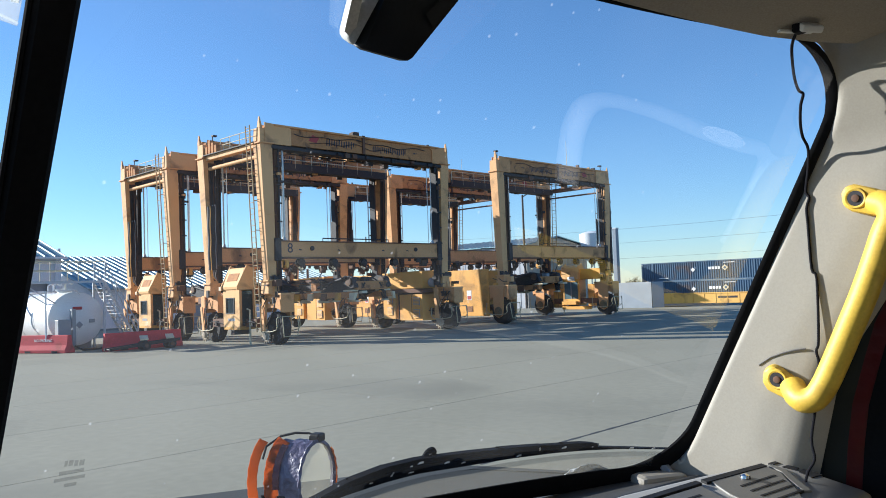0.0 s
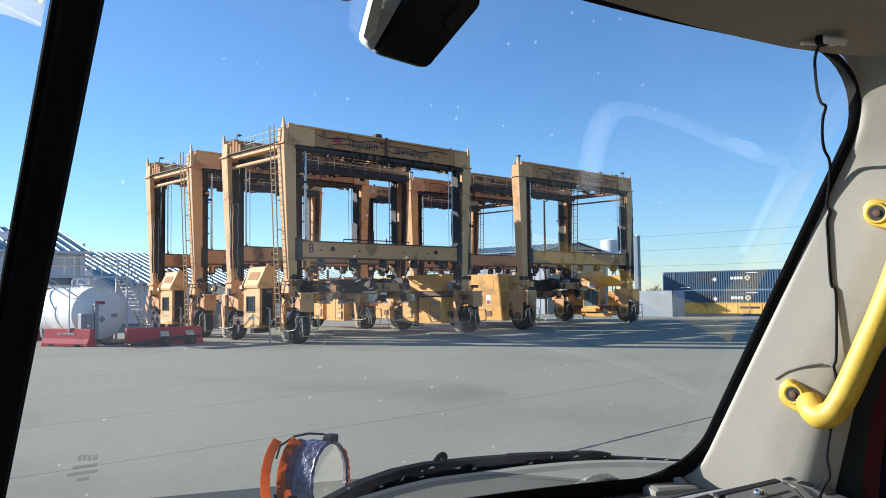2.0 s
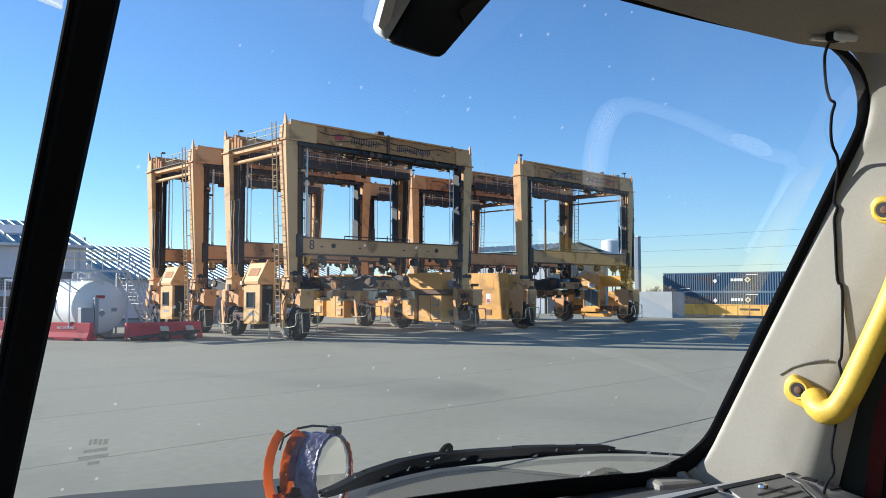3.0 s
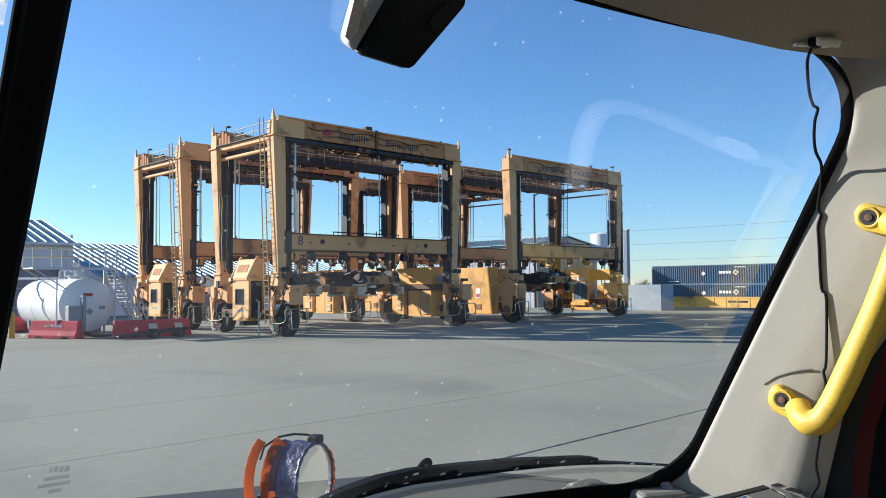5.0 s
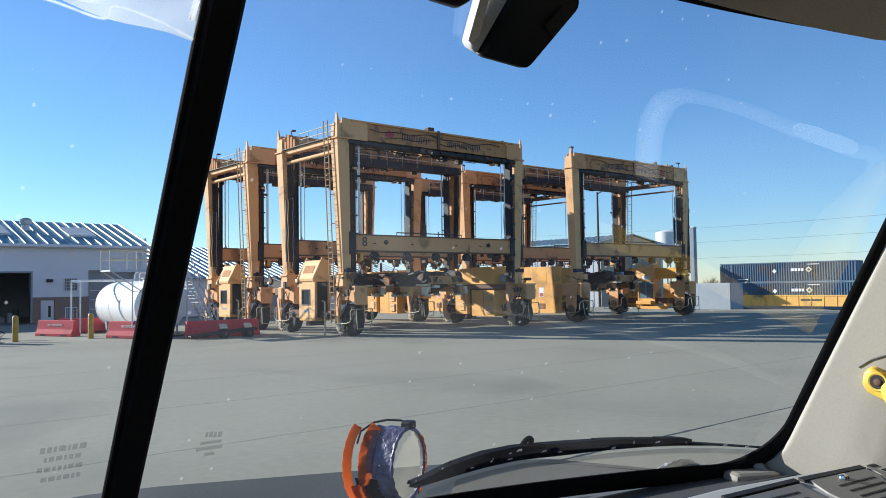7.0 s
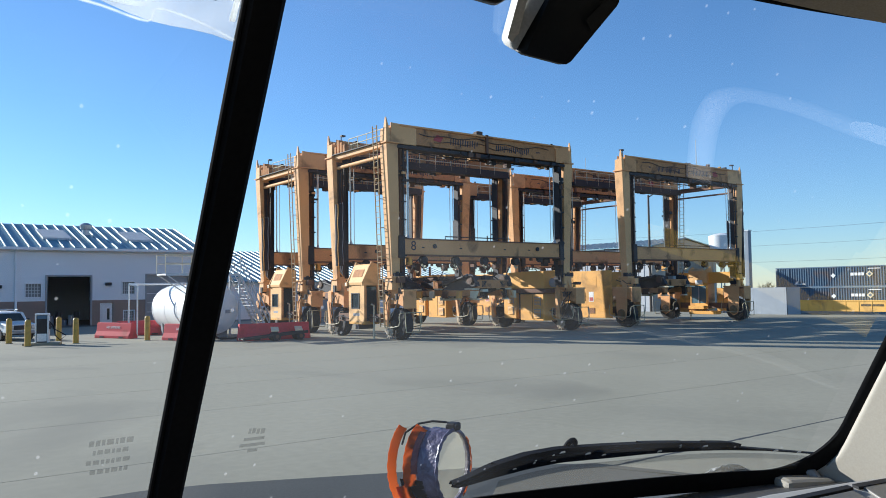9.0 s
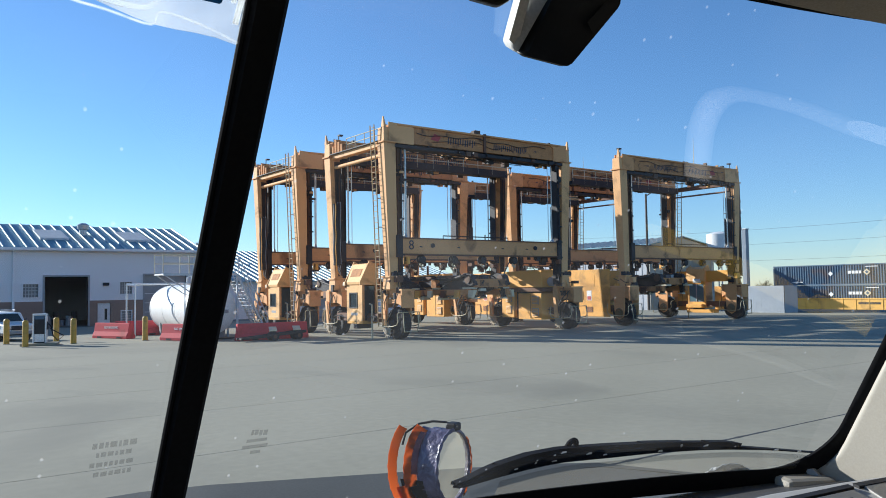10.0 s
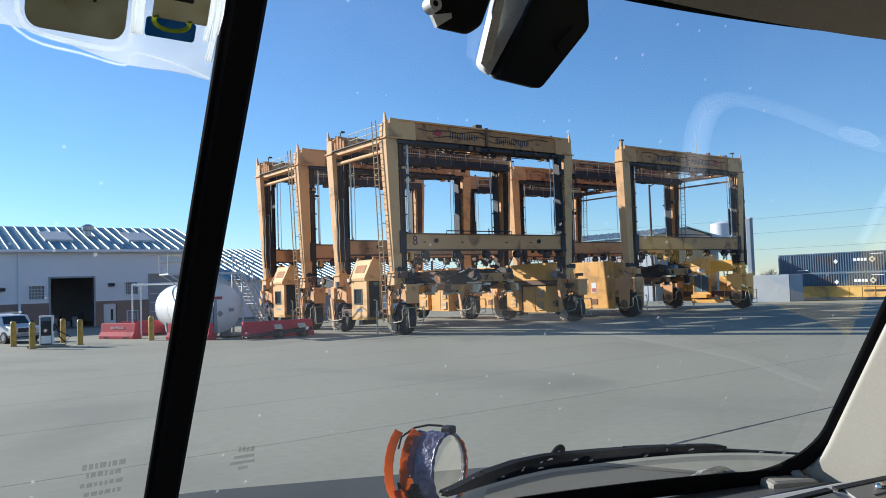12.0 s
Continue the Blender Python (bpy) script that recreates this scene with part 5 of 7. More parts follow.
def barrier(x, y, length, turn, text):
    half = length / 2
    prof = [(-0.33, 0), (-0.33, 0.16), (-0.19, 0.42), (-0.12, 0.95), (0.12, 0.95), (0.19, 0.42), (0.33, 0.16), (0.33, 0)]
    b = thing("traffic_barrier", (x, y, 0), "red plastic traffic barrier on the concrete", "traffic barrier", "red barriers by the tank", turn)
    part("body", Shape().prism("x", prof, -half, half), RED, b, bevel=0.03)
    for k in (-0.28, 0.28):
        part("fork_slot", Shape().box(k * length - 0.2, k * length + 0.2, -0.345, -0.325, 0.02, 0.12), DARK, b)
    part("fill_cap", Shape().lathe("z", (0.3, 0, 0.95), [(0, 0.09), (0.03, 0.09)], 12), DARK, b)
    if text:
        text_part("lettering", text, 0.21, WHITE, b, pose(0, -0.172, 0.66, 82, 0, 0), "white stencilled words")
    return b


barrier(-10.15, 15.2, 3.3, -68, "NO SMOKING")
barrier(-7.85, 9.0, 3.5, -68, "NO SMOKING")
barrier(-3.8, 6.0, 4.3, 0, "")
barrier(-7.9, 17.6, 3.0, -20, "")


def bollard(x, y):
    b = thing("bollard", (x, y, 0), "yellow painted steel bollard with a domed top", "bollard", "yellow bollards at the pump")
    part("pipe", Shape().lathe("z", (0, 0, 0), [(0, 0.155), (1.3, 0.155), (1.38, 0.13), (1.43, 0.06)], 20), BOLLARD, b, smooth=True)
    part("base_collar", Shape().lathe("z", (0, 0, 0), [(0, 0.2), (0.03, 0.19)], 20), CONCRETE, b)


for p in ((-16.2, 14.0), (-15.85, 10.3), (-13.55, 14.4), (-13.3, 11.2), (-9.5, 10.9)):
    bollard(*p)


def fuel_pump():
    f = thing("fuel_pump", (-14.95, 11.4, 0), "black and white fuel dispenser on a low plinth", "fuel pump", turn=-18)
    part("plinth", Shape().box(-0.9, 0.9, -0.6, 0.6, 0, 0.14), CONCRETE, f, bevel=0.02)
    part("cabinet", Shape().box(-0.26, 0.26, -0.25, 0.25, 0.14, 1.62), BLACKGAP, f, bevel=0.02)
    for k in (-1, 1):
        part("side_cover", Shape().box(k * 0.30 - 0.035, k * 0.30 + 0.035, -0.28, 0.28, 0.14, 1.62), WHITE, f, bevel=0.02)
    part("front_panel", Shape().box(-0.24, 0.24, -0.28, -0.25, 0.2, 0.62), WHITE, f)
    part("blue_band", Shape().box(-0.24, 0.24, -0.28, -0.25, 1.42, 1.6), CONT, f)
    part("display", Shape().box(-0.25, -0.06, -0.28, -0.27, 1.2, 1.4), DARK, f)
    part("top_cover", Shape().box(-0.34, 0.34, -0.29, 0.29, 1.62, 1.72), WHITE, f, bevel=0.03)
    part("hose", Shape().path([(0.31, 0, 1.3), (0.55, -0.05, 1.0), (0.66, -0.1, 0.5), (0.9, -0.15, 0.25), (1.2, -0.2, 0.5), (0.52, -0.1, 0.9)], 0.03, 8), CABLE, f)
    part("nozzle", Shape().box(0.3, 0.42, -0.12, 0.02, 0.85, 1.2), DARK, f, bevel=0.02)


fuel_pump()


def car():
    c = thing("parked_car", (-15.75, 19.2, 0), "white sport utility car with a roof rack before the workshop", "car", turn=107)
    part("body", Shape().prism("y", [(-2.3, 0.45), (-2.36, 0.98), (-1.15, 1.12), (-0.6, 1.68), (1.7, 1.76), (2.2, 1.1), (2.3, 0.5)], -0.92, 0.92), WHITE, c, bevel=0.07)
    part("windshield", Shape().hull([(-1.09, -0.76, 1.15), (-1.09, 0.76, 1.15), (-0.68, 0.66, 1.6), (-0.68, -0.66, 1.6)], [(-1.13, -0.76, 1.17), (-1.13, 0.76, 1.17), (-0.72, 0.66, 1.62), (-0.72, -0.66, 1.62)]), DARKGLASS, c, "dark windshield")
    for y in (-0.93, 0.905):
        part("side_glass", Shape().prism("y", [(-0.85, 1.16), (-0.52, 1.58), (1.55, 1.62), (1.9, 1.16)], y, y + 0.025), DARKGLASS, c)
    part("roof_rack", Shape().tube((-0.4, -0.65, 1.84), (1.4, -0.65, 1.84), 0.03, 6).tube((-0.4, 0.65, 1.84), (1.4, 0.65, 1.84), 0.03, 6).tube((0.0, -0.65, 1.84), (0.0, 0.65, 1.84), 0.03, 6).tube((1.0, -0.65, 1.84), (1.0, 0.65, 1.84), 0.03, 6).box(-0.02, 0.02, -0.67, -0.63, 1.66, 1.84).box(-0.02, 0.02, 0.63, 0.67, 1.66, 1.84), GALV, c)
    part("sill", Shape().box(-2.2, 2.2, -0.93, 0.93, 0.35, 0.5), DARK, c)
    part("grille", Shape().box(-2.4, -2.3, -0.5, 0.5, 0.66, 0.92), DARK, c, bevel=0.02)
    part("bumper", Shape().box(-2.46, -2.25, -0.9, 0.9, 0.42, 0.6), GREYP, c, bevel=0.03)
    for y in (-0.66, 0.66):
        part("headlight", Shape().box(-2.39, -2.3, y - 0.13, y + 0.13, 0.7, 0.9), GALV, c, bevel=0.02)
        part("side_mirror", Shape().box(-0.95, -0.78, y * 1.55 - 0.1, y * 1.55 + 0.1, 1.12, 1.3), DARK, c, bevel=0.02)
    tm = Shape().lathe("y", (0, 0, 0), [(-0.12, 0.22), (-0.12, 0.36), (0.12, 0.36), (0.12, 0.22)], 20).mesh("wheel", RUBBER)
    for x in (-1.45, 1.4):
        for y in (-0.84, 0.84):
            o = part("wheel", tm, RUBBER, c)
            o.location = (x, y, 0.36)
            part("hub", Shape().lathe("y", (0, 0, 0), [(-0.13, 0.05), (-0.125, 0.21), (0.125, 0.21)], 14), GALV, o)


car()

# ---- low machine parts on the ground by the barrier ----
def roller_frame(x, y, turn):
    d = thing("roller_frame", (x, y, 0), "low dark steel roller frame with two cream pads on the concrete", "roller frame", turn=turn)
    for yy in (-0.3, 0.3):
        part("side_bar", Shape().hull([(-2.3, yy - 0.05, 0.10), (1.6, yy - 0.05, 0.38), (1.6, yy + 0.05, 0.38), (-2.3, yy + 0.05, 0.10)], [(-2.3, yy - 0.05, 0.22), (1.6, yy - 0.05, 0.54), (1.6, yy + 0.05, 0.54), (-2.3, yy + 0.05, 0.22)]), DARK, d, bevel=0.01)
    for xx in (-2.2, -0.9, 1.5):
        part("cross_bar", Shape().tube((xx, -0.35, 0.16 + 0.075 * (xx + 2.2)), (xx, 0.35, 0.16 + 0.075 * (xx + 2.2)), 0.04, 8), DARK, d)
    for xx in (-0.3, 1.15):
        part("roller", Shape().lathe("y", (xx, 0, 0.24), [(-0.34, 0.1), (-0.32, 0.24), (0.32, 0.24), (0.34, 0.1)], 18), RUBBER, d)
        part("roller_cap", Shape().lathe("y", (xx, 0, 0.24), [(-0.37, 0.03), (-0.365, 0.1), (-0.33, 0.11)], 12), RUST, d)
        ring = [(xx - 0.36, -0.34), (xx + 0.1, -0.34), (xx + 0.34, 0.3), (xx - 0.1, 0.34)]
        part("pad", Shape().hull([(px, py, 0.52 + 0.25 * (py + 0.34)) for px, py in ring], [(px, py, 0.60 + 0.25 * (py + 0.34)) for px, py in ring]), CREAM, d, "worn cream pad", bevel=0.015)
        part("upright", Shape().box(xx - 0.05, xx + 0.05, -0.3, 0.3, 0.3, 0.6), DARK, d)


roller_frame(-4.05, 4.75, 0)

# ---- containers on railcars ----
def container(y0, z0, wide=20.2):
    x = 89.0
    c = thing("shipping_container", (x, y0, z0), "weathered blue corrugated shipping container stacked on a railcar", "shipping container", "stacked containers")
    pts, n = [], 54
    step = (wide - 0.4) / n
    for i in range(n):
        a = -0.2 - step * i
        pts += [(0.0, a), (0.0, a - step * 0.35), (0.09, a - step * 0.5), (0.09, a - step * 0.85)]
    pts += [(0.0, -wide + 0.2), (0.2, -wide + 0.2), (0.2, -0.2)]
    part("side_panel", Shape().prism("z", pts, 0.15, 2.75), CONT, c)
    part("box", Shape().box(0.2, 2.5, -wide + 0.05, -0.05, 0.08, 2.85), CONT, c)
    part("top_rail", Shape().box(-0.03, 0.1, -wide, 0, 2.75, 2.9), CONT, c)
    part("bottom_rail", Shape().box(-0.03, 0.1, -wide, 0, 0, 0.15), CONT, c)
    for y in (-0.2, -wide, -2.1, -wide + 1.9):
        part("corner_post", Shape().box(-0.04, 0.14, y, y + 0.2, 0.15, 2.75), CONT if y < -1 else GREYP, c)
    # brand mark as plain shapes
    for a, b in ((0.0, 0.45), (0.55, 0.95), (1.05, 1.4), (1.5, 1.85)):
        part("mark", Shape().box(-0.05, -0.035, -11.2 - b, -11.2 - a, 1.55, 1.95), WHITE, c)
    part("emblem", Shape().prism("x", [(-13.3, 1.75), (-13.8, 2.2), (-14.3, 1.75), (-13.8, 1.3)], -0.06, -0.045), CREAM, c)
    part("emblem_core", Shape().prism("x", [(-13.55, 1.75), (-13.8, 1.97), (-14.05, 1.75), (-13.8, 1.53)], -0.075, -0.06), CONT, c)
    part("code_bar", Shape().box(-0.05, -0.04, -15.3, -13.6, 2.45, 2.55), WHITE, c)
    part("code_bar", Shape().box(-0.05, -0.04, -4.6, -3.0, 0.4, 0.52), WHITE, c)
    part("placard", Shape().prism("x", [(-8.4, 1.6), (-8.75, 1.95), (-9.1, 1.6), (-8.75, 1.25)], -0.06, -0.045), WHITE, c)
    return c


def railcar(y0):
    r = thing("well_railcar", (89.0, y0, -1.55), "ochre double-stack well car on the track", "railcar", "well cars")
    part("side_sill", Shape().box(-0.25, -0.05, -21.2, 0.6, 0.55, 2.1), CARYEL, r, bevel=0.03)
    part("top_chord", Shape().box(-0.32, 0.0, -21.2, 0.6, 2.0, 2.15), CARYEL, r)
    part("side_sill", Shape().box(2.55, 2.75, -21.2, 0.6, 0.55, 2.1), CARYEL, r)
    part("well_floor", Shape().box(-0.05, 2.55, -21.2, 0.6, 0.6, 0.72), DARK, r)
    part("data_panel", Shape().box(-0.27, -0.25, -15.6, -12.6, 1.3, 1.6), DARK, r)
    for k in range(11):
        part("rib", Shape().box(-0.3, -0.25, -1.5 - 1.8 * k, -1.42 - 1.8 * k, 0.6, 2.0), CARYEL, r)
    wh = Shape().lathe("x", (0, 0, 0), [(-0.07, 0.2), (-0.07, 0.42), (0.07, 0.45), (0.07, 0.2)], 18).mesh("wheel", DARK)
    for y in (1.2, 2.4, -22.0, -23.2):
        for x in (0.5, 2.0):
            o = part("wheel", wh, DARK, r)
            o.location = (x, y, 0.45)
    part("end_platform", Shape().box(-0.2, 2.7, 0.6, 3.2, 1.1, 1.5), CARYEL, r)


for y in (29.6, 5.0):
    railcar(y)
    container(y, -0.45)
    container(y, 2.47)
rails = thing("railway_track", (89.0, 0, -1.57), "pair of steel rails beside the yard", "railway track", kind="structure")
part("rail", Shape().box(0.47, 0.54, -300, 400, 0.0, 0.08), DARK, rails)
part("rail", Shape().box(1.97, 2.04, -300, 400, 0.0, 0.08), DARK, rails)

# ---- things beyond the cranes ----
def store_box():
    b = thing("storage_container", (47.0, 7.9, ground_z(47.0)), "pale blue-grey flat-topped steel storage box", "storage box")
    part("box", Shape().box(0, 2.4, -4.0, 0, 0.1, 2.75), PALEBOX, b, bevel=0.03)
    for k in range(14):
        y = -0.25 - 0.27 * k
        part("rib", Shape().box(-0.004, 0.0, y - 0.06, y + 0.06, 0.2, 2.6), PALEBOX, b)
    for y in (-0.12, -4.0):
        part("corner_post", Shape().box(-0.03, 0.1, y, y + 0.12, 0.1, 2.75), PALEBOX, b)
    part("skid", Shape().box(0.1, 2.3, -3.9, -0.1, 0, 0.1), DARK, b)


store_box()


def silo():
    s = thing("water_silo", (90, 39.4, ground_z(90)), "white cylindrical silo on a steel stand", "silo")
    part("shell", Shape().lathe("z", (0, 0, 0), [(9.2, 2.0), (12.5, 2.05), (12.8, 1.2), (12.95, 0.2)], 28), WHITE, s, smooth=True)
    part("cone", Shape().lathe("z", (0, 0, 0), [(7.3, 0.3), (9.2, 2.0)], 20), WHITE, s)
    for k in range(4):
        a = math.pi / 4 + k * math.pi / 2
        part("support_leg", Shape().tube((1.3 * math.cos(a), 1.3 * math.sin(a), 0), (1.3 * math.cos(a), 1.3 * math.sin(a), 9.6), 0.1, 8), GALV, s)


silo()


def tall_stack():
    s = thing("exhaust_stack", (60, 15.9, ground_z(60)), "slim grey steel stack behind the crane", "stack")
    part("duct", Shape().box(-0.3, 0.3, -0.28, 0.28, 0, 10.0), BLUEMET, s, bevel=0.05)
    part("cap", Shape().box(-0.34, 0.34, -0.32, 0.32, 10.0, 10.12), GALV, s)


tall_stack()


def lamp_post(x, y, h, arm):
    p = thing("yard_lamp_post", (x, y, ground_z(x)), "tall brown yard lamp post", "lamp post", "yard posts")
    part("pole", Shape().tube((0, 0, 0), (0, 0, h), 0.22, 10, 0.14), WOOD, p)
    if arm:
        part("bracket", Shape().tube((0, 0, h - 0.3), (0.9, -1.1, h + 0.5), 0.08, 8), WOOD, p)
        part("lamp_head", Shape().box(0.5, 1.3, -1.6, -0.7, h + 0.3, h + 0.6), DARK, p, bevel=0.05)
    else:
        part("cross_arm", Shape().box(-0.08, 0.08, -1.1, 1.1, h - 2.2, h - 2.05), WOOD, p)


lamp_post(70, 38.0, 17.6, True)
lamp_post(120, 57.2, 21.0, False)


def far_shed(x0, x1, y0, y1, eave, ridge):
    b = thing("far_shed", (x0, y0, ground_z(x0)), "grey ribbed shed with a dark seamed roof behind the yard", "building")
    w, L, m = x1 - x0, y1 - y0, (x1 - x0) / 2
    part("wall", Shape().box(0, 0.3, 0.3, L, 0, eave), FARWALL, b)
    part("wall", Shape().box(w - 0.3, w, 0.3, L, 0, eave), FARWALL, b)
    part("gable_wall", Shape().prism("y", [(0, 0), (w, 0), (w, eave), (m, ridge), (0, eave)], 0, 0.3), TAN, b, "tan sheet gable")
    part("gable_wall", Shape().prism("y", [(0.3, 0), (w - 0.3, 0), (w - 0.3, eave), (m, ridge - 0.1), (0.3, eave)], L, L + 0.3), FARWALL, b)
    roof = part("roof", Shape().prism("y", [(-0.5, eave), (m, ridge + 0.1), (w + 0.5, eave), (w + 0.5, eave + 0.15), (m, ridge + 0.25), (-0.5, eave + 0.15)], -0.4, L + 0.5), ROOF, b, "dark blue seamed roof")
    for i in range(int(L / 1.5)):
        y = -0.3 + 1.5 * i
        part("seam", Shape().hull([(-0.5, y, eave + 0.15), (-0.5, y + 0.12, eave + 0.15), (m, y + 0.12, ridge + 0.25), (m, y, ridge + 0.25)], [(-0.5, y, eave + 0.27), (-0.5, y + 0.12, eave + 0.27), (m, y + 0.12, ridge + 0.37), (m, y, ridge + 0.37)]), CURB, roof)
    for i in range(int(L / 1.2)):
        part("wall_rib", Shape().box(-0.06, 0, 0.3 + 1.2 * i, 0.55 + 1.2 * i, 0, eave), FARWALL, b)
    for i in range(int(w / 1.2)):
        part("wall_rib", Shape().box(0.2 + 1.2 * i, 0.4 + 1.2 * i, -0.05, 0, 0, eave), TAN, b)
    return b


far_shed(76.6, 93.4, 42.9, 67.0, 10.6, 12.0)


def power_line():
    w = thing("power_line", (150, 0, -1.5), "thin overhead power wires across the sky", "power line")
    for k, z in enumerate((20.4, 16.9, 13.0)):
        pts = [(0, 170 - 24 * i, z - 3.2 * (1 - ((i - 5) / 5) ** 2)) for i in range(11)]
        part("wire", Shape().path(pts, 0.028, 4), DARK, w)
    for y in (170, -70):
        part("pole", Shape().tube((0, y, 0), (0, y, 22.5), 0.2, 8), WOOD, w)


power_line()


def bare_tree(x, y, h, seed):
    rng = random.Random(seed)
    t = thing("bare_tree", (x, y, ground_z(x)), "leafless brown winter tree beyond the track", "tree", "winter trees")
    part("trunk", Shape().tube((0, 0, 0), (0.1, 0, h * 0.45), 0.28, 8, 0.16), WOOD, t)
    s = Shape()
    for i in range(90):
        a, k = rng.uniform(0, 6.28), rng.uniform(0.3, 1.0)
        p = Vector((0.1, 0, h * rng.uniform(0.25, 0.55)))
        q = p + Vector((math.cos(a) * k * h * 0.42, math.sin(a) * k * h * 0.42, h * rng.uniform(0.12, 0.5)))
        s.tube(p, q, 0.06, 4, 0.02)
        for j in range(3):
            r = p.lerp(q, rng.uniform(0.4, 1))
            s.tube(r, r + Vector((rng.uniform(-1, 1), rng.uniform(-1, 1), rng.uniform(0.2, 1.2))), 0.03, 3, 0.01)
    part("crown", s, LEAF, t)


for i, (x, y, h) in enumerate(((135, 44, 5.0), (140, 50, 4.5), (132, 57, 5.0), (150, 38, 5.2), (160, 5, 9), (155, -6, 8))):
    bare_tree(x, y, h, i)
# ---- the truck whose cab the camera sits in ----
EYE = Vector((-23.464, -36.588, 2.697))
MID = 0.215
truck = thing("truck", (EYE.x + MID, EYE.y, 0), "red work truck with a beige cab and split windshield", "truck")


def at(x, y, z):
    """From the driver's eye to the truck's own frame."""
    return Vector((x - MID, y, z + EYE.z))


def glass_y(x, z, off=0.0):
    return 0.64 - 0.55 * z - 0.31 * (x - MID) ** 2 - 2.0 * max(0.0, abs(x - MID) - 0.6) ** 3 + off


def on_glass(x, z, off=0.0):
    return at(x, glass_y(x, z, off), z)


def pane(x0, x1):
    """The pane bends back more sharply beside the pillar."""
    xs = [x0 + (x1 - x0) * i / 28 for i in range(29)]
    rows = [[on_glass(x, -0.285 + 0.58 * k / 14, -max(0.0, abs(x - MID) - 0.70) ** 2) for x in xs] for k in range(15)]
    p = part("windshield_pane", Shape().grid(rows), GLASS, truck, "dusty curved windshield pane", smooth=True)
    p.visible_shadow = False
    return p


pane(0.212, 0.99)
pane(-0.62, 0.208)


def centre_post():
    s = Shape()
    rows = []
    for k in range(13):
        z = -0.34 + 0.66 * k / 12
        y = glass_y(MID, z)
        rows.append([at(0.199, y - 0.008, z), at(0.202, y - 0.016, z), at(0.223, y - 0.016, z), at(0.2285, y - 0.008, z), at(0.2285, y + 0.006, z), at(0.199, y + 0.002, z), at(0.199, y - 0.008, z)])
    part("centre_post", s.grid(rows), SEALBLK, truck, "black windshield centre post")
    part("post_bead", Shape().path([on_glass(0.198, -0.34 + 0.66 * k / 12, -0.009) for k in range(13)], 0.0022, 6), SEALBLK, truck)


centre_post()


def outline(x0, x1, z0, z1, top, low, n=12):
    """A pane's outline in x and z, its outer side leaning, with wide corners there and tight ones at the post."""
    pts = []
    for cx, cz, a, r in ((x1 - top, z1 - top, 0, top), (x0 + 0.026, z1 - 0.026, 90, 0.026), (x0 + 0.026, z0 + 0.026, 180, 0.026), (x1 - low, z0 + low, 270, low)):
        for i in range(n + 1):
            t = radians(a + 90 * i / n)
            x, z = cx + r * math.cos(t), cz + r * math.sin(t)
            rise = 0.055 * max(0.0, 0.9 - max(x, 0.5)) * max(0.0, z) / z1
            pts.append((x - 0.035 * z * (x - x0) / (x1 - x0), z + rise))
    return pts


def glazing_seal():
    inner, outer = outline(0.222, 1.013, -0.251, 0.264, 0.092, 0.065), outline(0.205, 1.022, -0.277, 0.272, 0.115, 0.062)
    n = len(inner)
    pairs = []
    for i in range(n):
        p, q = (*inner[i], *outer[i]), (*inner[(i + 1) % n], *outer[(i + 1) % n])
        steps = max(1, int(math.hypot(q[0] - p[0], q[1] - p[1]) / 0.03))
        pairs += [tuple(u + (v - u) * k / steps for u, v in zip(p, q)) for k in range(steps)]
    rows = []
    for a, b, c, d in pairs + pairs[:1]:
        rows.append([on_glass(a, b, 0.001), on_glass(a, b, -0.003), on_glass((a + c) / 2, (b + d) / 2, -0.008), on_glass(c, d, -0.005), on_glass(c, d, 0.008)])
    part("glazing_seal", Shape().grid(rows), SEALBLK, truck, "black rubber windshield seal", smooth=True)
    flip = [[(-v.x, v.y, v.z) for v in r] for r in rows]
    part("glazing_seal", Shape().grid(flip), SEALBLK, truck, smooth=True)


glazing_seal()


def seal_edge(z):
    """Where the seal ends at the pillar, by height."""
    x = 1.020
    if z > 0.159:
        x = 0.905 + math.sqrt(max(0.0, 0.115 ** 2 - (z - 0.159) ** 2))
    if z < -0.215:
        x = 0.960 + math.sqrt(max(0.0, 0.060 ** 2 - (min(z, 0.0) + 0.215) ** 2))
    return x - 0.035 * z


